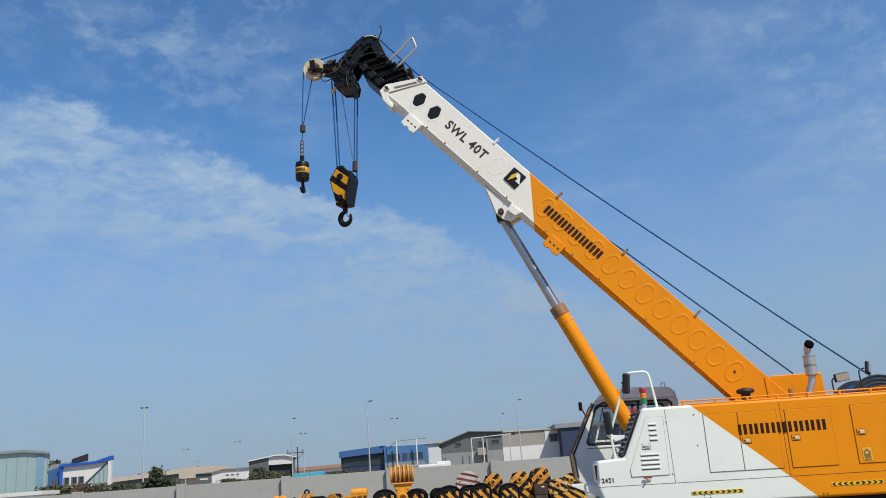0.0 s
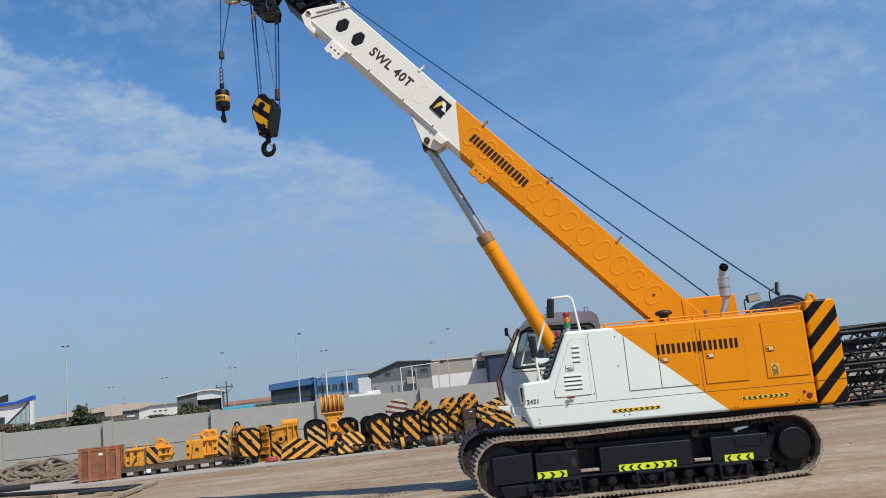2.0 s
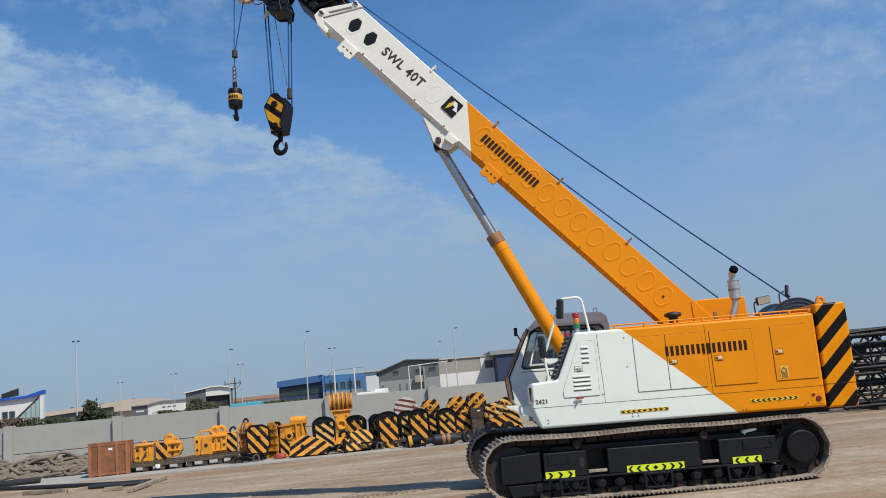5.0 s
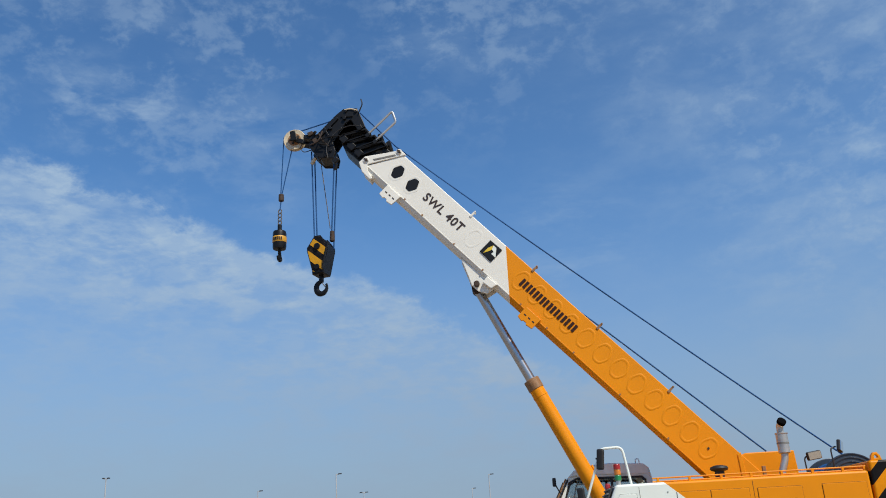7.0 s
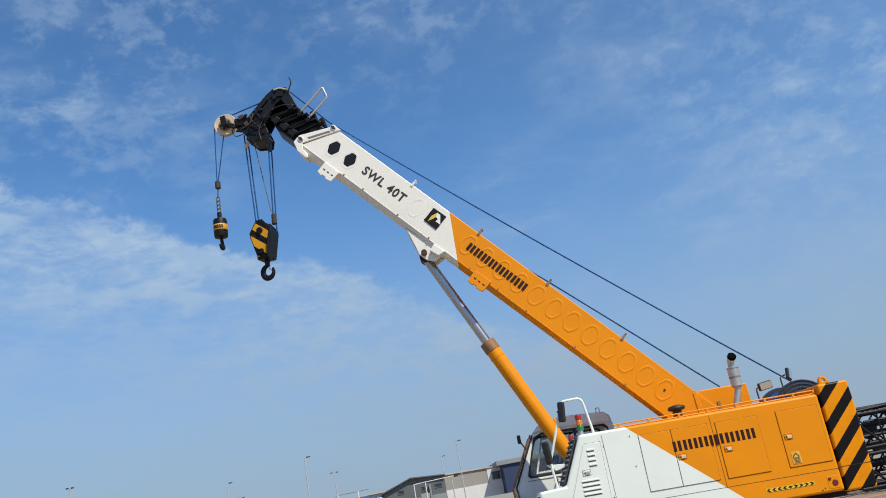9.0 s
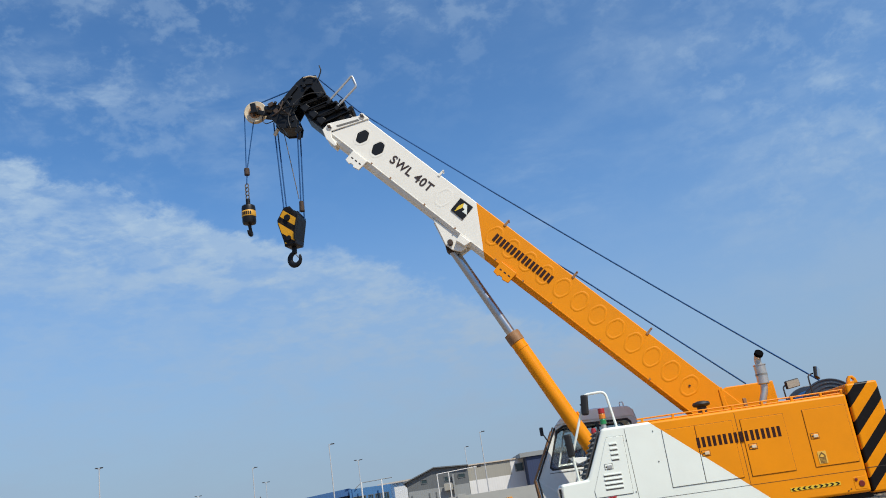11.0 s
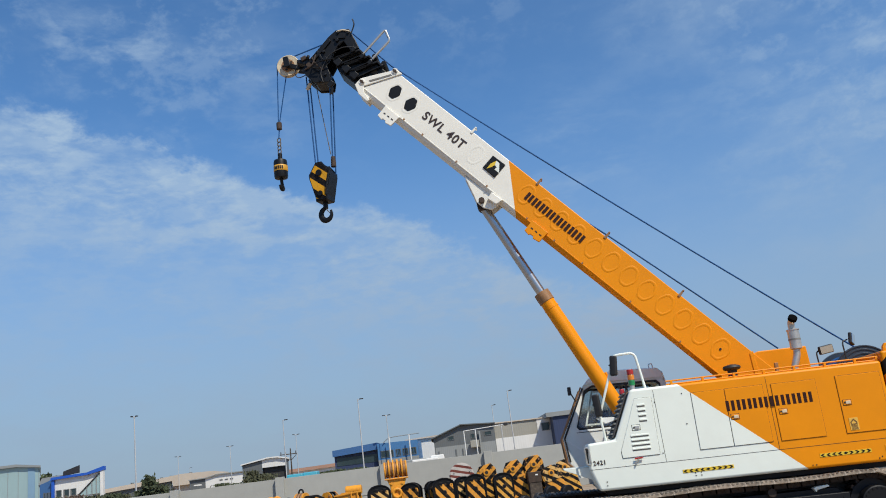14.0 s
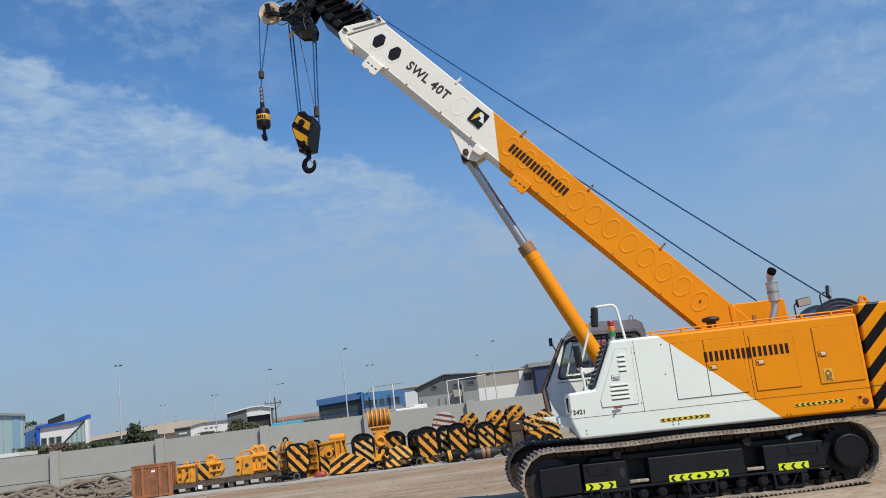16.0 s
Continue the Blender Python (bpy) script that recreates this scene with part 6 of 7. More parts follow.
    stored_block(2.40, 31.8, 0.78, 1.60, "oct", S1, -4, 0.5, "tall yellow and black hook block with a yellow sheave head", rim=False, sheaves=2, head=True, lean=-9)
    stored_block(3.18, 32.2, 0.80, 1.68, "oct", S2, 4, 0.5, "tall yellow and black hook block with a yellow sheave head", rim=False, sheaves=2, head=True, lean=-9)
    stored_block(3.72, 31.5, 0.76, 1.26, "oct", S1, 8, 0.4, "short yellow and black striped hook block", rim=False, sheaves=2, head=True, lean=-14)
    stored_block(4.42, 32.4, 0.70, 1.42, "oct", S2, 0, 0.4, "short yellow and black striped hook block", rim=False, sheaves=2, head=True, lean=-14)
    # tall block that stands on its hook, with a bank of sheaves on top
    t = thing("multi_sheave_block", at(-2.14, 32.4, 4), "tall yellow lifting block with a bank of sheaves on top", "hook block")
    part("column", prism([(-0.34, 0.0), (-0.38, 0.5), (-0.22, 0.62), (-0.26, 1.2), (-0.36, 1.46), (0.36, 1.46), (0.28, 1.2), (0.24, 0.62), (0.36, 0.5), (0.34, 0.0)], -0.22, 0.22), yellow, t, bevel=0.025)
    for i in range(6):
        x = -0.40 + 0.16 * i
        part("divider_plate", cyl((x - 0.032, 0, 1.80), (x + 0.032, 0, 1.80), 0.36 if 0 < i < 5 else 0.30, seg=28), yellow, t, bevel=0.012)
        if i < 5:
            part("sheave", cyl((x + 0.035, 0, 1.80), (x + 0.125, 0, 1.80), 0.29, seg=28), brown, t, bevel=0.02)
    part("cross_bar", tube([(-0.44, -0.27, 1.47), (0.44, -0.27, 1.47)], 0.028, 8), yellow, t)
    part("hook_eye", tube([(-0.02 + 0.15 * math.cos(a), -0.26, 0.95 + 0.15 * math.sin(a)) for a in [math.tau * k / 18 for k in range(18)]], 0.05, 8, None, True), yellow, t)
    for x, z in ((-0.2, 1.3), (0.2, 1.3), (-0.16, 0.75), (0.16, 0.75)):
        part("bolt", cyl((x, -0.25, z), (x, -0.2, z), 0.05, seg=12), yellow, t, bevel=0.006)
    # dark hook that leans against the lying block
    k = thing("loose_hook", at(-1.95, 30.15, 0), "loose dark steel hook leaning on a striped block", "hook")
    part("hook", tube([(0.15 * math.cos(radians(a)), 0.0, 0.62 + 0.15 * math.sin(radians(a))) for a in range(-60, 220, 20)], 0.06, 10), black, k)
    part("shank", cyl((0.0, 0.02, 0.0), (-0.02, 0.02, 0.50), 0.05, seg=14), black, k)
    # headache ball and cylinder on the ground
    b = thing("ball_weight", at(0.45, 29.6, 0), "short dark weight with a yellow band on the ground", "crane weight")
    mm = Matrix.Translation((0, 0, 0.21)) @ Matrix.Rotation(radians(84), 4, "Y")
    part("weight", lathe([(0.05, -0.26), (0.15, -0.24), (0.21, -0.16), (0.21, 0.16), (0.15, 0.24), (0.05, 0.26)], 28, None, mm), black, b)
    part("yellow_band", lathe([(0.212, -0.16), (0.216, -0.155), (0.216, -0.04), (0.212, -0.035)], 28, None, mm), bandpaint, b)
    c = thing("torpedo_weight", at(1.48, 29.5, 5), "long dark rope weight lying on the ground", "crane weight")
    mm = Matrix.Translation((0, 0, 0.19)) @ Matrix.Rotation(math.pi / 2, 4, "Y")
    part("body", lathe([(0.05, -0.62), (0.09, -0.58), (0.10, -0.42), (0.185, -0.30), (0.185, 0.34), (0.12, 0.46), (0.08, 0.62)], 28, None, mm), rubber, c)
    for z in (-0.05, 0.12):
        part("worn_ring", lathe([(0.186, z), (0.192, z + 0.01), (0.192, z + 0.10), (0.186, z + 0.11)], 28, None, mm), brown, c)
    part("chain", tube([(-0.62 - 0.12 * i, 0.05 * math.sin(i * 2), 0.06 + 0.02 * (i % 2)) for i in range(5)], 0.05, 8), black, c)
    # loose sheaves near the crane's track
    for x, y, z, r, mt_ in ((2.30, 29.6, 0.05, 0.20, rubber), (2.82, 29.7, 0.05, 0.22, rubber), (3.25, 30.0, 0.05, 0.30, black), (3.85, 30.2, 0.05, 0.28, black)):
        w = thing("loose_sheave", Matrix.Translation((x, y, z)), "black loose sheave standing on its rim", "sheave", "loose sheaves")
        mm = Matrix.Translation((0, 0, r)) @ Matrix.Rotation(radians(35), 4, "Z") @ Matrix.Rotation(math.pi / 2, 4, "X")
        part("rim", lathe([(r * 0.45, -0.05), (r * 0.92, -0.09), (r, -0.08), (r * 0.86, 0.0), (r, 0.08), (r * 0.92, 0.09), (r * 0.45, 0.05)], 28, None, mm), mt_, w)
        part("hub", lathe([(0.03, -0.11), (r * 0.3, -0.11), (r * 0.3, 0.11), (0.03, 0.11)], 20, None, mm), ropegrey, w)
    h = thing("red_hose_coil", at(3.15, 29.35), "small coil of dull red hose", "hose")
    pts = [(0.24 * math.cos(a), 0.18 * math.sin(a), 0.05 + 0.03 * a / 3) for a in [0.35 * i for i in range(60)]]
    part("coil", tube(pts, 0.04, 8), redhose, h)
    h = thing("red_hose_coil", at(-4.3, 30.75), "small coil of dull red hose", "hose")
    part("coil", tube([(p[0] * 0.8, p[1] * 0.6, p[2] * 0.6) for p in pts], 0.035, 8), redhose, h)
    q = thing("rusty_box", at(2.88, 31.4, 5), "rusty brown steel box on a timber stand", "box")
    part("box_body", box((-0.24, -0.2, 0.74), (0.24, 0.2, 1.10)), rusty, q, bevel=0.01)
    part("stand", box((-0.22, -0.18, 0.0), (0.22, 0.18, 0.74)), grey_wood, q, bevel=0.01)
    part("box_label", box((0.02, -0.206, 0.98), (0.12, -0.2, 1.02)), label_paper, q)


make_stored()


def make_heaps():
    rng = random.Random(11)
    for x, y, m_, lab in ((-5.3, 30.7, black, "dark chain and shackles heaped on the concrete"), (-2.35, 30.6, black, "dark chain and shackles heaped on the concrete"), (-0.95, 30.6, black, "dark chain and shackles heaped on the concrete"), (0.1, 30.3, rusty, "rusty wire rope slings heaped on the concrete"), (1.3, 30.6, black, "dark chain and shackles heaped on the concrete"), (2.2, 30.6, rusty, "rusty wire rope slings heaped on the concrete"), (3.9, 30.6, black, "dark chain and shackles heaped on the concrete"), (-5.9, 30.9, rusty, "rusty wire rope slings heaped on the concrete")):
        h = thing("chain_heap", at(x, y), lab, "chain", "heaps of chain and rope")
        for k in range(7):
            a0 = rng.uniform(0, 6.28)
            r = rng.uniform(0.12, 0.32)
            cx, cy = rng.uniform(-0.2, 0.2), rng.uniform(-0.15, 0.15)
            z0 = 0.04 + 0.035 * k
            pts = [(cx + r * math.cos(a0 + 0.5 * j) * (1 + 0.2 * math.sin(j)), cy + 0.7 * r * math.sin(a0 + 0.5 * j), z0 + 0.05 * rng.random()) for j in range(11)]
            part("chain_run", tube(pts, rng.uniform(0.02, 0.04), 6), m_, h)
        part("shackle", tube([(0.2 + 0.1 * math.cos(radians(q)), -0.2, 0.12 + 0.12 * math.sin(radians(q))) for q in range(-70, 251, 32)], 0.03, 8), ropegrey, h)


make_heaps()


def make_clutter():
    rng = random.Random(4)
    for i, (x, y, n) in enumerate(((-15.4, 34.0, 15), (-14.0, 33.9, 14), (-12.7, 33.7, 15), (-11.5, 33.9, 11), (-17.0, 34.2, 14))):
        r = thing("rope_pile", at(x, y), "heap of thick beige fibre rope slings on the concrete", "rope", "rope heaps")
        for k in range(n):
            # long loops thrown on one another
            c = k / n
            lie = radians(rng.uniform(12, 62))
            rx, ry = rng.uniform(0.42, 0.80), rng.uniform(0.17, 0.33)
            cx = rng.uniform(-0.38, 0.38)
            yaw = rng.uniform(-0.45, 0.45)
            a0 = rng.uniform(0, 6.28)
            pts = []
            for j in range(30):
                a = a0 + 5.9 * j / 29
                wob = 1 + 0.07 * math.sin(3 * a + k) + 0.04 * math.sin(5 * a + 2 * k)
                u, v = rx * wob * math.cos(a), ry * wob * math.sin(a)
                px, py = u * math.cos(yaw) - v * math.sin(yaw), u * math.sin(yaw) + v * math.cos(yaw)
                pts.append((cx + px, py * math.cos(lie) - 0.22 + 0.45 * c, 0.08 + 0.30 * (1 - abs(2 * c - 1)) * (0.4 + 0.6 * math.sin(3 * k) ** 2) + max(0.0, (py + ry) * math.sin(lie)) + 0.03 * math.sin(2.3 * a + k)))
            part("sling", tube(pts, rng.uniform(0.05, 0.075), 9), sling, r)
    for pts, rad, lab in (([(-13.6, 29.3, 0.07), (-12.6, 28.6, 0.07), (-10.4, 27.2, 0.06), (-9.0, 26.3, 0.06), (-7.7, 25.5, 0.06)], 0.065, "long black hose lying on the sand"), ([(-15.4, 30.4, 0.14), (-13.6, 30.3, 0.15), (-12.5, 30.5, 0.15)], 0.11, "thick black hose end on the slab edge")):
        h = thing("ground_hose", Matrix.Translation(pts[0]), lab, "hose", "ground hoses")
        o = Vector(pts[0])
        part("hose", tube([Vector(p) - o for p in rounded(pts, 0.5)], rad, 10), rubber, h)
    tarp = thing("black_sheet", at(-8.15, 25.75, -8, 0.02), "flat black rubber sheet on the sand", "sheet")
    bm = bmesh.new()
    pts = [(-1.1, -0.55), (0.2, -0.62), (0.75, -0.35), (0.6, 0.5), (-0.1, 0.62), (-0.95, 0.25)]
    prism([(x, z) for x, z in pts], -0.07, -0.005, bm, Matrix(((1, 0, 0, 0), (0, 0, 1, 0), (0, -1, 0, 0), (0, 0, 0, 1))))
    part("sheet", bm, rubber, tarp, bevel=0.02)
    for x, y, ln_, yaw in ((-7.18, 24.8, 1.95, 92), (-7.92, 24.03, 0.24, 0), (-9.25, 25.05, 0.28, 40), (-10.4, 25.6, 0.7, -20)):
        t = thing("timber_baulk", at(x, y, yaw, 0.0), "pale weathered timber baulk on the sand", "timber", "timber baulks")
        part("baulk", box((-ln_, -0.07, 0.0), (ln_, 0.07, 0.11)), pale_wood, t, bevel=0.015)
    # scattered stones
    bm = bmesh.new()
    for i in range(170):
        x, y = rng.uniform(-12, 14), rng.uniform(9.5, 28)
        if 0.6 < x < 7 and 11.4 < y < 16:
            continue
        s = rng.uniform(0.010, 0.03)
        vs = bmesh.ops.create_icosphere(bm, subdivisions=1, radius=s)["verts"]
        for v in vs:
            v.co = Vector((v.co.x * rng.uniform(0.8, 1.4) + x, v.co.y + y, v.co.z * 0.6 + 0.01))
    st = part("loose_stones", bm, concrete, None)
    tagged(st, "small pale stones scattered over the sand", "stones", kind="stuff")


make_clutter()


# ---- lattice boom sections behind the counterweight ----
def make_lattice():
    lat = material("dark_lattice_paint", (0.007, 0.0075, 0.010), 0.5, vary=0.2, scale=4, dirt=0.08, dirtcol=(0.1, 0.08, 0.06), spec=0.25)
    for z0, h, x0 in ((0.12, 1.02, 14.0), (1.30, 1.06, 14.2)):
        g = thing("lattice_section", Matrix.Translation((x0, 26.0, z0)) @ Matrix.Rotation(radians(-2), 4, "Z"), "dark steel lattice boom section lying stacked in the yard", "boom section", "lattice boom sections")
        ln_ = 11.5
        d = 1.3
        for y in (0, d):
            for z in (0.03, h):
                part("chord", tube([(0, y, z), (ln_, y, z)], 0.06, 12), lat, g)
        nb = 12
        for i in range(nb):
            a, b = ln_ * i / nb, ln_ * (i + 1) / nb
            for y in (0, d):
                p, q = ((a, y, 0.03), (b, y, h)) if i % 2 else ((a, y, h), (b, y, 0.03))
                part("brace", tube([p, q], 0.038, 8), lat, g)
            for z in (0.03, h):
                p, q = ((a, 0, z), (b, d, z)) if i % 2 else ((a, d, z), (b, 0, z))
                part("brace", tube([p, q], 0.038, 8), lat, g)
            part("brace", tube([(a, 0, 0.03), (a, 0, h)], 0.03, 8), lat, g)
        for z in (h * 0.36, h * 0.68):
            part("pendant_bar", tube([(0.4, 0.25, z), (ln_, 0.3, z + 0.04)], 0.05, 8), lat, g)
            part("pendant_bar", tube([(0.9, 0.8, z + 0.1), (ln_, 0.8, z + 0.06)], 0.045, 8), lat, g)
        if z0 < 1:
            for x in (1.0, 6.0, 10.5):
                part("bearer", box((x, -0.2, -0.12), (x + 0.2, d + 0.2, -0.035)), grey_wood, g)
        else:
            for x in (1.2, 9.5):
                part("bearer", box((x, -0.1, -0.11), (x + 0.15, d + 0.1, -0.035)), grey_wood, g)
            part("sheave", cyl((0.75, 0.3, h * 0.5), (0.75, 0.5, h * 0.5), 0.26, seg=30), lat, g, bevel=0.02)
            part("pendant_bar", tube([(0.1, 0.2, h + 0.1), (2.4, 0.3, h + 0.2), (6.0, 0.3, h + 0.16)], 0.045, 8), lat, g)
    # a second stack behind
    for z0 in (0.03, 1.36):
        g = thing("lattice_section", Matrix.Translation((13.3, 29.0, z0)), "dark steel lattice boom section lying stacked in the yard", "boom section", "lattice boom sections")
        for y in (0, 1.2):
            for z in (0.06, 0.66, 1.25):
                part("chord", tube([(0, y, z), (12, y, z)], 0.07, 12), lat, g)
            for i in range(11):
                a, b = 12 * i / 11, 12 * (i + 1) / 11
                for p, q in (((a, y, 0.06), (b, y, 1.25)), ((a, y, 1.25), (b, y, 0.06))):
                    part("brace", tube([p, q], 0.035, 8), lat, g)


make_lattice()

# ---- beyond the wall ----
def ribbed(name, col, rough=0.6, ribs=0.0, axis=0, **kw):
    """Sheet cladding with upright ribs."""
    m = material(name, col, rough, vary=0.06, scale=0.25, dirt=0.2, dirtcol=tuple(c * 0.75 for c in col), **kw)
    if ribs:
        t = m.node_tree
        p = t.nodes["Principled BSDF"]
        tc = next(n for n in t.nodes if n.bl_idname == "ShaderNodeTexCoord")
        w = t.nodes.new("ShaderNodeTexWave")
        w.bands_direction = "XYZ"[axis]
        w.inputs["Scale"].default_value = ribs
        w.inputs["Distortion"].default_value = 0
        t.links.new(tc.outputs["Object"], w.inputs["Vector"])
        b = t.nodes.new("ShaderNodeBump")
        b.inputs["Strength"].default_value = 0.12
        b.inputs["Distance"].default_value = 0.04
        t.links.new(w.outputs[0], b.inputs["Height"])
        t.links.new(b.outputs[0], p.inputs["Normal"])
    return m


clad_grey = ribbed("grey_cladding", (0.105, 0.115, 0.12), ribs=1.2)
clad_mid = ribbed("mid_grey_cladding", (0.24, 0.255, 0.255), ribs=1.2)
clad_beige = ribbed("beige_cladding", (0.30, 0.29, 0.25), ribs=1.0)
clad_white = ribbed("white_cladding", (0.66, 0.66, 0.64), ribs=1.0)
clad_blue = ribbed("blue_cladding", (0.035, 0.11, 0.27), ribs=1.0)
clad_light = ribbed("light_blue_cladding", (0.05, 0.165, 0.36), ribs=1.0)
clad_navy = ribbed("navy_cladding", (0.02, 0.035, 0.09), ribs=1.0)
roof_tan = ribbed("tan_roof_sheet", (0.50, 0.43, 0.35), ribs=1.5)
roof_red = ribbed("dull_red_roof_sheet", (0.36, 0.21, 0.15), ribs=1.5)
trim_blue = material("bright_blue_trim", (0.015, 0.09, 0.45), 0.4, vary=0.05)
bglass = material("blue_green_glazing", (0.03, 0.05, 0.055), 0.15, 0.0, vary=0.15, scale=0.2, spec=0.5)
paleglass = material("pale_panel_glazing", (0.30, 0.42, 0.43), 0.2, vary=0.06, scale=0.1, spec=0.8)
pale_blue = ribbed("pale_blue_cladding", (0.2, 0.33, 0.45), ribs=1.0)
turquoise = material("turquoise_bus_paint", (0.06, 0.36, 0.48), 0.4, vary=0.1, scale=0.5, dirt=0.15, dirtcol=(0.3, 0.36, 0.38))
dark = material("dark_opening", (0.02, 0.02, 0.022), 0.7)
steel = material("galvanised_pole", (0.44, 0.45, 0.46), 0.6, 0.0, vary=0.1)
EYE = 1.7


def house(name, d, label, category="building"):
    return thing(name, Matrix.Translation((0, d, 0)), label, category)


def face(pts, d):
    """Corners in per cent of the distance, as x and z in metres."""
    return [(d * x / 100, max(0.0, EYE + d * z / 100) if z > -90 else 0.0) for x, z in pts]


def block(poly, y0, y1, d):
    """A building's mass: drawn out along the line of sight of its right-hand edge."""
    k = max(x for x, _ in poly) / d
    return prism(poly, y0, y1, None, Matrix(((1, k, 0, 0), (0, 1, 0, 0), (0, 0, 1, 0), (0, 0, 0, 1))))


def window(g, x0, x1, z0, z1, y, n=1, m=None):
    w = part("window", ring([(x0, z0), (x1, z0), (x1, z1), (x0, z1)], [(x0 + 0.08, z0 + 0.08), (x1 - 0.08, z0 + 0.08), (x1 - 0.08, z1 - 0.08), (x0 + 0.08, z1 - 0.08)], y - 0.06, y + 0.05), clad_grey if m is None else m, g)
    for i in range(n):
        a, b = x0 + 0.08 + (x1 - x0 - 0.16) * i / n, x0 + 0.08 + (x1 - x0 - 0.16) * (i + 1) / n
        part("pane", box((a + 0.03, y - 0.02, z0 + 0.08), (b - 0.03, y + 0.0, z1 - 0.08)), bglass, w)


def make_buildings():
    # gabled grey workshop with a long pale side
    d = 115
    g = house("workshop", d, "grey gabled steel workshop with a pale long side")
    part("front_wall", prism(face([(-1.85, -99), (5.36, -99), (5.36, 4.28), (1.45, 4.55), (-1.85, 3.42)], d), 0, 14), clad_grey, g)
    part("lower_band", box((-2.0, -0.03, 0), (6.1, 0.0, EYE + d * 0.0235)), clad_mid, g)
    part("roof", prism(face([(-2.2, 3.32), (1.45, 4.57), (5.5, 4.30), (5.5, 4.42), (1.45, 4.69), (-2.2, 3.44)], d), -0.5, 14.4), clad_grey, g)
    part("side_wall", prism(face([(5.37, -99), (14.6, -99), (14.6, 4.18), (5.37, 4.28)], d), 0.4, 20), clad_beige, g)
    part("side_plinth", box((d * 0.0537, 0.36, 0), (d * 0.1225, 0.40, EYE + d * 0.0255)), clad_white, g)
    part("roof_edge", prism(face([(5.3, 4.27), (14.6, 4.17), (14.6, 4.29), (5.3, 4.40)], d), 0.2, 20.4), roof_tan, g)
    part("side_panel", box((d * 0.104, 0.34, EYE + d * 0.018), (d * 0.122, 0.38, EYE + d * 0.042)), clad_white, g)
    for x0, x1, z0, z1 in ((-0.2, 0.55, 3.0, 3.5), (2.5, 3.0, 2.9, 3.5), (4.1, 5.0, 3.05, 3.55)):
        window(g, d * x0 / 100, d * x1 / 100, EYE + d * z0 / 100, EYE + d * z1 / 100, 0)
    window(g, d * 0.109, d * 0.119, EYE + d * 0.028, EYE + d * 0.037, 0.34)
    ac = part("air_conditioner", box((d * 0.0235, -1.2, EYE + d * 0.0185), (d * 0.0335, -0.3, EYE + d * 0.0265)), clad_beige, g, bevel=0.05)
    part("vent_pipe", box((d * 0.0345, -0.5, 0), (d * 0.0365, -0.2, EYE + d * 0.036)), clad_mid, g)
    for x in (-1.4, 0.6, 1.4):
        part("door_frame", box((d * x / 100 - 0.08, -0.1, 0), (d * x / 100 + 0.08, 0.0, EYE + d * 0.019)), clad_grey, g)
    # navy hall beside it
    d2 = 112
    g = house("navy_hall", d2, "navy blue steel hall beside the workshop")
    part("wall", prism(face([(12.3, -99), (34, -99), (34, 4.3), (12.3, 4.25)], d2), 0, 14), clad_navy, g)
    part("parapet", prism(face([(11.6, 4.25), (34, 4.3), (34, 4.85), (11.6, 4.75)], d2), -0.3, 14.3), clad_mid, g)
    # goal-post frame with flood lamps
    d3 = 100
    g = house("flood_lamp_gantry", d3, "white steel gantry frame carrying flood lamps", "lamp frame")
    for x in (1.75, 3.1):
        part("post", tube([(x, 0, 0), (x, 0, EYE + d3 * 0.0385)], 0.06, 10), clad_white, g)
    part("beam", tube([(1.75, 0, EYE + d3 * 0.0385), (6.6, 0, EYE + d3 * 0.0405)], 0.045, 10), clad_white, g)
    part("flood_lamp", box((6.5, -0.3, EYE + d3 * 0.039), (6.95, 0.2, EYE + d3 * 0.0425)), dark, g, bevel=0.05)
    part("post", tube([(6.2, 0, 0), (6.2, 0, EYE + d3 * 0.0405)], 0.06, 8), steel, g)
    # blue showroom in two heights
    d = 125
    g = house("blue_showroom", d, "two-tone blue showroom with window bands")
    part("dark_wall", prism(face([(-13.55, -99), (-8.42, -99), (-8.42, 3.72), (-13.55, 3.40)], d), 0, 16), clad_navy, g)
    part("dark_fascia", prism(face([(-13.7, 2.75), (-8.42, 3.0), (-8.42, 3.78), (-13.7, 3.45)], d), -0.6, 16), clad_blue, g)
    part("light_wall", prism(face([(-8.41, -99), (-3.72, -99), (-3.72, 3.55), (-8.41, 3.62)], d), -1.0, 16), clad_light, g)
    part("plinth", box((d * -0.0841, -1.06, 0), (d * -0.0372, -1.0, EYE + d * 0.0175)), clad_mid, g)
    for i, (a, b) in enumerate(((-8.1, -6.6), (-6.35, -5.75), (-5.55, -4.9), (-4.8, -3.95))):
        window(g, d * a / 100, d * b / 100, EYE + d * 0.0195, EYE + d * 0.0275, -1.0, 3)
    part("roof_frame", tube(rounded([(d * -0.077, -1.2, EYE + d * 0.036), (d * -0.07, -1.2, EYE + d * 0.0415), (d * -0.034, -1.2, EYE + d * 0.0425)], 0.5), 0.06, 8), clad_mid, g)
    for x in (-6.9, -4.6):
        part("awning_post", tube([(d * x / 100, -2.0, 0), (d * x / 100, -2.0, EYE + d * 0.042)], 0.10, 8), clad_white, g)
    part("window_band", box((d * -0.133, -0.05, EYE + d * 0.0165), (d * -0.0855, 0.0, EYE + d * 0.0255)), bglass, g)
    # beige hall behind
    d = 140
    g = house("beige_hall", d, "pale beige hall behind the showroom")
    part("wall", prism(face([(-5.0, -99), (-1.2, -99), (-1.2, 3.60), (-5.0, 3.60)], d), 0, 16), clad_white, g)
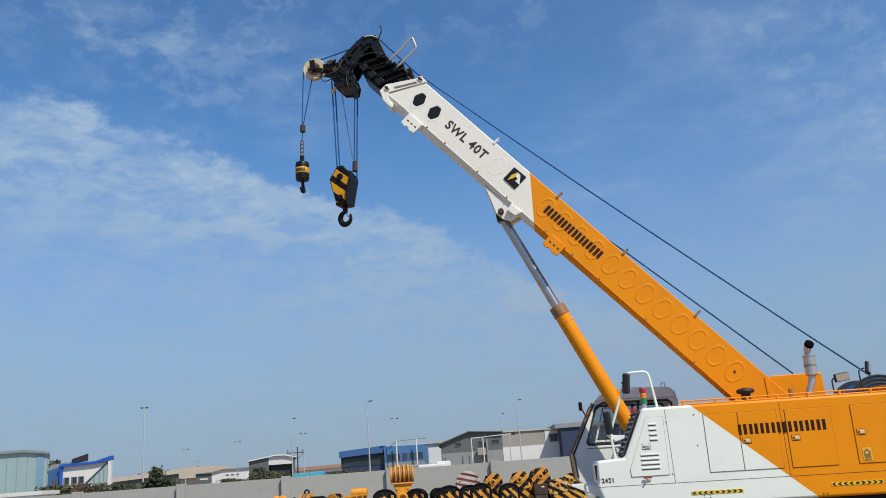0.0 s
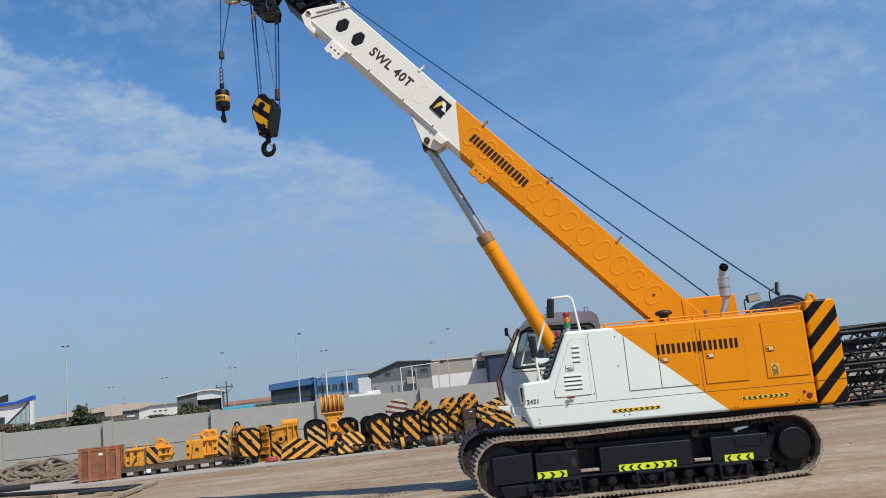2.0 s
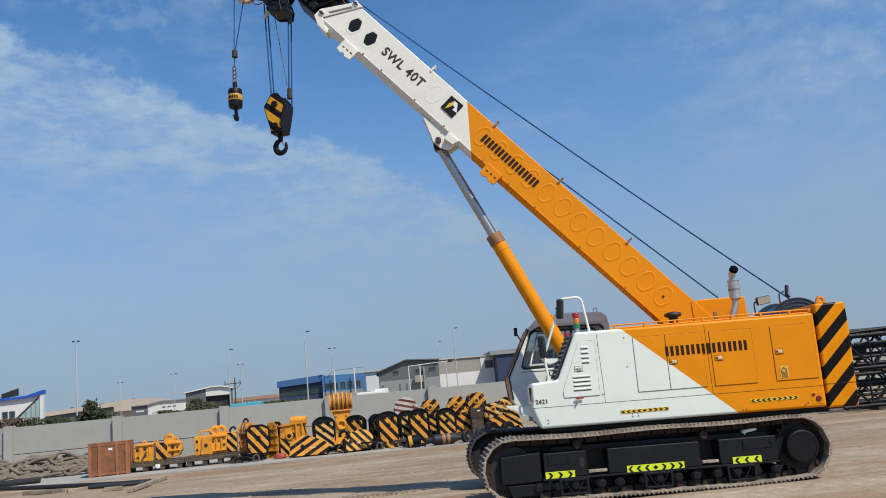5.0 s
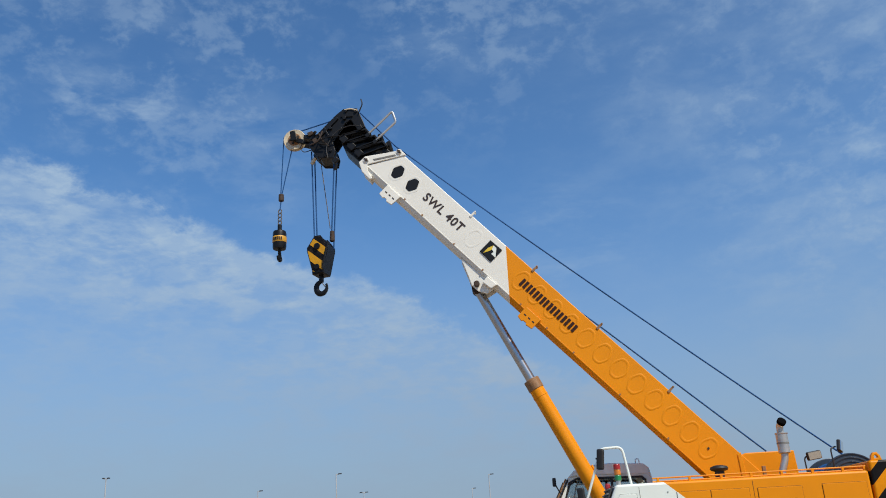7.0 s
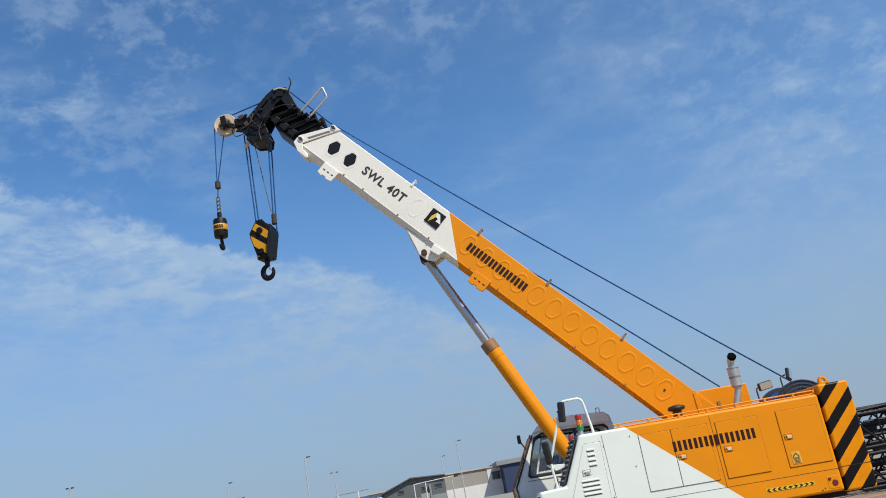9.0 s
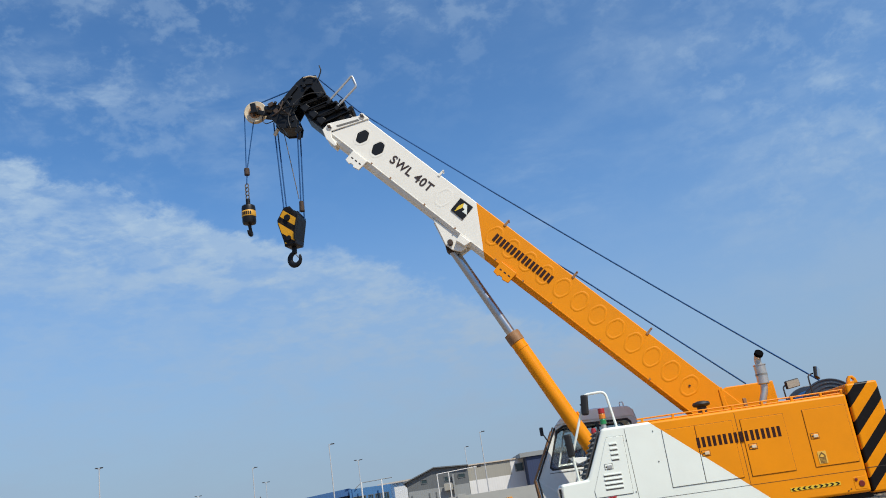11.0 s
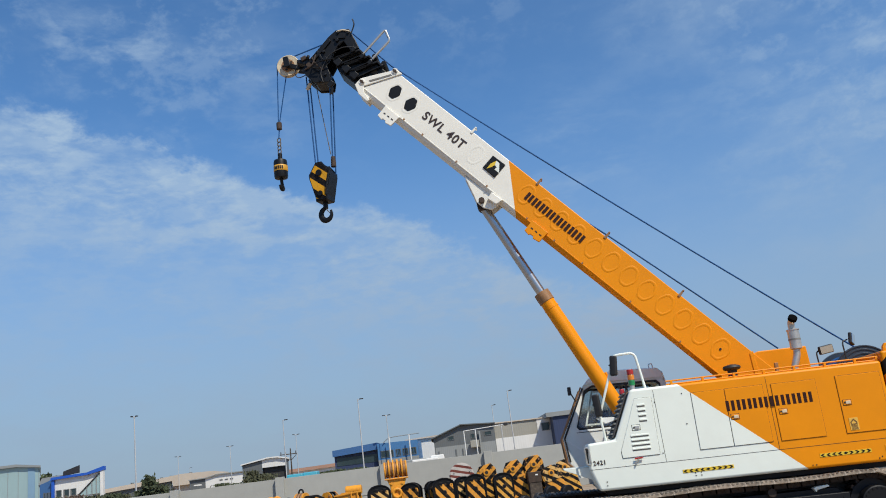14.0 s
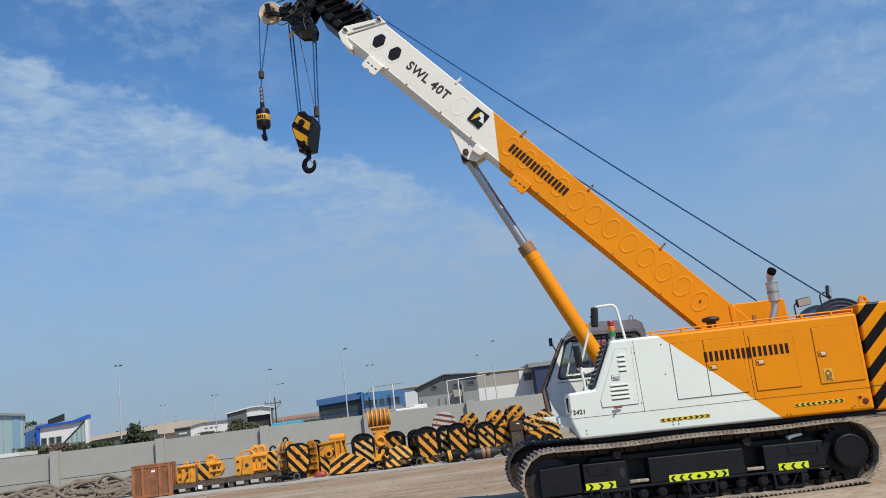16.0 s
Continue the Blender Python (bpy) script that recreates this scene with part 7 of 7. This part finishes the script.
    part("roof", prism(face([(-5.2, 3.58), (-1.0, 3.60), (-1.0, 3.80), (-5.2, 3.70)], d), -0.4, 16), roof_tan, g)
    # vans parked outside the wall
    for x, d, w, h, mt_, lab in ((-2.95, 80, 1.3, 2.72, clad_white, "white box van parked beyond the wall"), (-1.6, 82, 0.7, 2.95, clad_white, "white box van parked beyond the wall"), (-18.1, 95, 0.9, 3.0, turquoise, "white and turquoise bus parked beyond the wall"), (-16.3, 96, 0.8, 3.05, turquoise, "white and turquoise bus parked beyond the wall"), (-4.2, 84, 1.3, 2.85, clad_mid, "grey van parked beyond the wall")):
        v = thing("parked_van", Matrix.Translation((d * x / 100, d, 0)), lab, "van", "parked vans")
        part("body", prism([(-w, 0.35), (w, 0.35), (w, h * 0.55), (w * 0.86, h), (-w, h)], -1.0, 1.0), mt_, v, bevel=0.08)
        part("window_strip", box((-w * 0.8, -1.02, h * 0.6), (w * 0.7, -0.99, h * 0.85)), bglass, v)
        for s in (-0.65, 0.65):
            wh = part("wheel", cyl((w * s, -1.05, 0.35), (w * s, -0.8, 0.35), 0.35, seg=20), rubber, v, bevel=0.03)
            part("rim", cyl((w * s, -1.06, 0.35), (w * s, -1.04, 0.35), 0.2, seg=16), steel, wh)
    # low red-roofed shed
    d = 190
    g = house("low_shed", d, "long low white shed with a dull red roof")
    part("wall", block(face([(-18.9, -99), (-12.5, -99), (-12.5, 1.75), (-18.9, 1.65)], d), 0, 20, d), clad_white, g)
    part("roof", block(face([(-19.0, 1.62), (-12.4, 1.72), (-12.4, 2.08), (-19.0, 1.98)], d), -0.6, 20, d), roof_red, g)
    # open-fronted shed
    d = 140
    g = house("open_shed", d, "open-fronted steel shed with a white gable")
    part("side_wall", block(face([(-24.3, -99), (-22.0, -99), (-22.0, 3.45), (-24.3, 3.10)], d), 0, 12, d), clad_grey, g)
    part("gable", block(face([(-22.0, 2.55), (-18.98, 2.55), (-18.98, 3.20), (-20.2, 3.52), (-22.0, 3.45)], d), 0, 0.4, d), clad_white, g)
    part("opening", block(face([(-22.0, -99), (-19.2, -99), (-19.2, 2.55), (-22.0, 2.55)], d), 0.6, 12, d), dark, g)
    part("roof", block(face([(-24.5, 3.08), (-21.4, 3.52), (-20.2, 3.52), (-18.8, 3.20), (-18.8, 3.32), (-20.2, 3.66), (-21.4, 3.66), (-24.5, 3.20)], d), -0.4, 12, d), clad_white, g)
    part("corner_post", box((d * -0.192, -0.1, 0), (d * -0.1895, 0.3, EYE + d * 0.032)), clad_grey, g)
    # white shed with a dark end
    d = 170
    g = house("white_shed", d, "white steel shed with a dark end wall")
    part("front", block(face([(-28.65, -99), (-24.3, -99), (-24.3, 2.42), (-27.3, 2.44), (-28.65, 2.18)], d), 0, 14, d), clad_white, g)
    part("end_wall", block(face([(-30.5, -99), (-28.65, -99), (-28.65, 2.16), (-30.5, 2.14)], d), 0, 14, d), clad_grey, g)
    part("roof", block(face([(-30.6, 2.13), (-28.65, 2.16), (-27.3, 2.43), (-24.2, 2.41), (-24.2, 2.51), (-27.3, 2.53), (-28.65, 2.26), (-30.6, 2.22)], d), -0.4, 14, d), clad_mid, g)
    for i in range(3):
        part("sign_bar", box((d * (-0.270 + 0.006 * i), -0.06, EYE + d * 0.0172), (d * (-0.2665 + 0.006 * i), 0.0, EYE + d * 0.0186)), clad_grey, g)
    part("sign_bar", box((d * -0.300, -0.06, EYE + d * 0.0145), (d * -0.291, 0.0, EYE + d * 0.0160)), clad_white, g)
    # long tan-roofed shed
    d = 195
    g = house("long_shed", d, "long grey shed with a broad tan roof and roof vents")
    part("wall", block(face([(-40.2, -99), (-32.5, -99), (-32.5, 2.30), (-40.2, 1.95)], d), 0, 20, d), clad_grey, g)
    part("end_wall", block(face([(-32.5, -99), (-25.9, -99), (-25.9, 1.9), (-32.5, 1.9)], d), 0.5, 20, d), roof_tan, g)
    part("roof", block(face([(-40.4, 1.92), (-32.5, 2.35), (-32.4, 1.75), (-25.9, 1.75), (-25.9, 2.60), (-27.8, 2.92), (-31.4, 3.02), (-34.0, 2.78), (-40.4, 2.36)], d), -0.6, 20, d), roof_tan, g)
    for i in range(7):
        x = -37.5 + 1.15 * i
        part("roof_vent", cyl((d * x / 100, 2, EYE + d * (0.0243 + 0.0006 * i)), (d * x / 100, 2, EYE + d * (0.0275 + 0.0006 * i)), 0.35, seg=12), clad_grey, g, bevel=0.05)
    # white building with a bright blue edge and a slanted window
    d = 105
    g = house("blue_edged_showroom", d, "white showroom with bright blue roof edge and slanted glazing")
    part("front_wall", block(face([(-46.2, -99), (-40.7, -99), (-40.7, 4.45), (-46.2, 4.25)], d), 0, 12, d), clad_white, g)
    part("side_wall", block(face([(-47.8, -99), (-46.2, -99), (-46.2, 4.25), (-47.8, 3.75)], d), 0.2, 12, d), clad_blue, g)
    edge = face([(-46.5, 4.05), (-46.3, 4.40), (-42.2, 4.50), (-40.3, 5.00), (-40.3, 4.55), (-42.2, 4.22), (-46.0, 4.12)], d)
    part("roof_edge", prism(edge, -0.4, 0.5), trim_blue, g)
    part("edge_post", box((d * -0.4635, -0.25, 0), (d * -0.4605, 0.1, EYE + d * 0.043)), trim_blue, g)
    gl = part("slanted_window", block(face([(-43.4, 2.0), (-40.75, 4.35), (-40.75, 2.0)], d), -0.12, -0.02, d), paleglass, g)
    part("window_edge", block(face([(-43.55, 2.0), (-43.3, 2.0), (-40.7, 4.33), (-40.7, 4.5)], d), -0.2, 0.0, d), dark, g)
    for x in (-42.3, -41.7, -41.2):
        part("mullion", box((d * x / 100 - 0.05, -0.18, EYE + d * 0.02), (d * x / 100 + 0.05, -0.11, EYE + d * (0.0435 + (x + 40.75) / 100 * 0.88))), clad_mid, gl)
    part("corner_column", box((d * -0.407, -0.3, 0), (d * -0.4035, 0.2, EYE + d * 0.046)), clad_white, g)
    for x in (-45.6, -44.7, -43.9):
        window(g, d * x / 100 - 0.35, d * x / 100 + 0.35, EYE + d * 0.021, EYE + d * 0.029, 0)
    for i in range(3):
        window(g, d * (-0.4745 + 0.0035 * i), d * (-0.472 + 0.0035 * i), EYE + d * 0.015, EYE + d * 0.028, 0.2)
    part("roof_sign", block(face([(-45.1, 4.42), (-43.15, 4.62), (-43.15, 5.48), (-45.1, 4.95)], d), 0.3, 0.6, d), dark, g, "dark slanted sign board")
    part("side_roof", block(face([(-48.0, 3.72), (-46.2, 4.22), (-45.0, 4.62), (-47.6, 4.5)], d), 0.6, 12, d), clad_mid, g)
    # large glazed hall
    d = 118
    g = house("glazed_hall", d, "tall hall clad in pale blue-green panels")
    part("front_wall", block(face([(-64, -99), (-47.8, -99), (-47.8, 5.75), (-50.6, 6.15), (-64, 6.15)], d), 0, 16, d), paleglass, g)
    part("roof", block(face([(-64, 6.1), (-50.6, 6.1), (-47.7, 5.72), (-47.7, 5.95), (-50.6, 6.4), (-64, 6.4)], d), -0.4, 16, d), clad_mid, g)
    for i in range(14):
        x = -63.5 + 1.2 * i
        part("panel_joint", box((d * x / 100 - 0.03, -0.02, 0), (d * x / 100 + 0.03, 0.0, EYE + d * 0.057)), clad_mid, g)
    part("column", box((d * -0.4915, -0.08, 0), (d * -0.4835, 0.0, EYE + d * 0.058)), pale_blue, g)
    # small white kiosk with blue edge, low, before the hall
    d = 70
    g = house("white_kiosk", d, "low white kiosk with a flat roof")
    part("wall", box((d * -0.56, 0, 0), (d * -0.487, 3, EYE + d * 0.012)), clad_white, g)
    part("roof_edge", box((d * -0.562, -0.1, EYE + d * 0.0121), (d * -0.484, 3.1, EYE + d * 0.0165)), clad_white, g)


make_buildings()


def make_street_lamps():
    rows = ((-36.66, 80, 2), (-31.7, 165, 2), (-25.6, 150, 2), (-19.23, 107, 1), (-17.84, 140, 2), (-10.23, 92, 1), (-7.07, 122, 2), (5.41, 128, 1), (7.44, 105, 1), (-30.4, 230, 1))
    hs = (10.25, 5.02, 5.47, 7.70, 5.87, 9.04, 6.78, 6.43, 7.88, 3.6)
    for (x, d, n), h in zip(rows, hs):
        top = EYE + d * h / 100
        s = thing("street_lamp", Matrix.Translation((d * x / 100, d, 0)), "tall galvanised street lamp with twin heads" if n > 1 else "tall galvanised street lamp with one arm", "street lamp", "street lamps")
        part("pole", cyl((0, 0, 0), (0, 0, top), 0.085, 0.045, seg=12), steel, s)
        reach = 0.34 if d == 80 else 0.6
        for k in range(n):
            sg = -1 if k else 1
            part("lamp_arm", tube([(0, 0, top - 0.08), (sg * reach * 0.66, 0, top)], 0.04, 8), steel, s)
            part("lamp_head", box((min(sg * reach * 0.33, sg * reach), -0.14, top - 0.04), (max(sg * reach * 0.33, sg * reach), 0.14, top + 0.06)), dark, s, bevel=0.03)
    # pole with cross arms
    d = 150
    s = thing("power_pole", Matrix.Translation((d * -0.186, d, 0)), "wooden power pole with cross arms", "power pole")
    part("pole", cyl((0, 0, 0), (0, 0, EYE + d * 0.0437), 0.15, 0.10, seg=10), grey_wood, s)
    part("cross_arm", box((-1.9, -0.1, EYE + d * 0.0368), (1.2, 0.1, EYE + d * 0.0378)), grey_wood, s)
    for x in (-0.6, 0.6):
        part("brace", tube([(x * 2, 0, EYE + d * 0.0375), (0, 0, EYE + d * 0.030)], 0.045, 6), grey_wood, s)
    for x in (-1.7, -0.9, 0.9):
        part("insulator", cyl((x, 0, EYE + d * 0.038), (x, 0, EYE + d * 0.0405), 0.1, seg=8), clad_grey, s)


make_street_lamps()

leaf_dark = material("dark_green_leaves", (0.05, 0.066, 0.03), 0.9, vary=0.3, scale=1.5, rnd=0.2)
leaf_dry = material("dusty_olive_leaves", (0.075, 0.08, 0.04), 0.9, vary=0.3, scale=1.5, rnd=0.2)
leaf_red = material("reddish_dry_leaves", (0.11, 0.075, 0.055), 0.9, vary=0.3, scale=1.5, rnd=0.2)
bark = material("tree_bark", (0.11, 0.08, 0.055), 0.9, vary=0.2, scale=6, bump=0.4)


def make_tree(x, y, h, w, seed, kind="bush", leaf=None, n=900):
    rng = random.Random(seed)
    leaf = leaf or leaf_dark
    lab = "dark green leafy tree beyond the wall" if kind == "tree" else "dusty green shrub beyond the wall"
    t = thing("tree" if kind == "tree" else "shrub", Matrix.Translation((x, y, 0)), lab, "tree" if kind == "tree" else "shrub", "trees beyond the wall" if kind == "tree" else "shrubs beyond the wall")
    bm = cyl((0, 0, 0), (0.05 * h, 0, h * 0.55), 0.035 * h, 0.018 * h, seg=8)
    tips = []
    for i in range(9):
        a = rng.uniform(0, 6.28)
        z0 = h * rng.uniform(0.15, 0.5)
        z1 = min(h * 0.95, z0 + h * rng.uniform(0.15, 0.45))
        r = w * rng.uniform(0.3, 0.85) * (1.0 if kind == "bush" else 1.15 - 0.8 * z1 / h)
        tip = (r * math.cos(a), r * math.sin(a), z1)
        tube([(0.02 * h, 0, z0), (tip[0] * 0.5, tip[1] * 0.5, (z0 + z1) / 2 + 0.05 * h), tip], 0.009 * h, 5, bm)
        tips.append(tip)
    tips += [(rng.uniform(-0.2, 0.2) * w, rng.uniform(-0.2, 0.2) * w, h * rng.uniform(0.75, 0.95)) for _ in range(4)]
    part("trunk", bm, bark, t)
    vs, fs = [], []
    size = 0.04 * h + 0.05
    for i in range(n):
        c = rng.choice(tips)
        s = (0.17 if kind == "bush" else 0.08) * (h + w)
        p = Vector((c[0] + rng.gauss(0, s * 0.55), c[1] + rng.gauss(0, s * 0.55), max(0.15, c[2] + rng.gauss(0, s * 0.5))))
        if p.z > h:
            p.z = h - rng.uniform(0, 0.1) * h
        u = Vector((rng.gauss(0, 1), rng.gauss(0, 1), rng.gauss(0, 1))).normalized()
        v = u.orthogonal().normalized()
        q = size * rng.uniform(0.5, 1.2)
        k = len(vs)
        vs += [p - u * q, p + v * q * 0.45, p + u * q, p - v * q * 0.45]
        fs.append((k, k + 1, k + 2, k + 3))
    me = bpy.data.meshes.new("crown")
    me.from_pydata([tuple(v) for v in vs], [], fs)
    me.materials.append(leaf)
    piece("crown", me, t)


for i, (px, d, top, w, kind, lf) in enumerate((
        (-35.05, 76, 3.45, 0.42, "tree", leaf_dark), (-34.0, 76, 2.0, 0.6, "bush", leaf_dark), (-35.7, 77, 1.75, 0.5, "bush", leaf_dark),
        (-23.2, 100, 2.35, 2.0, "tree", leaf_dry), (-22.0, 100, 1.9, 1.5, "bush", leaf_dry), (-47.4, 75, 2.0, 1.0, "bush", leaf_dry), (-46.2, 75, 2.1, 1.0, "bush", leaf_dry),
        (-43.8, 75, 2.0, 0.7, "bush", leaf_red), (-42.6, 76, 1.75, 0.6, "bush", leaf_dry), (-41.5, 75, 1.85, 0.7, "bush", leaf_dry), (-39.4, 76, 1.75, 0.6, "bush", leaf_dark),
        (-38.2, 77, 1.55, 0.6, "bush", leaf_dry), (-45.0, 76, 1.5, 0.6, "bush", leaf_dry), (-46.9, 125, 4.95, 1.6, "tree", leaf_dark), (-14.6, 108, 1.25, 1.6, "bush", leaf_dark), (-13.2, 108, 1.3, 1.6, "bush", leaf_dark), (-10.9, 106, 1.2, 1.4, "bush", leaf_dark), (-26.9, 110, 1.35, 1.3, "bush", leaf_dark), (-25.3, 112, 1.2, 1.2, "bush", leaf_dark), (-49.5, 76, 1.3, 1.5, "bush", leaf_dry))):
    make_tree(d * px / 100, d, EYE + d * top / 100, w, 20 + i, kind, lf, 2000 if kind == "tree" else 1300)
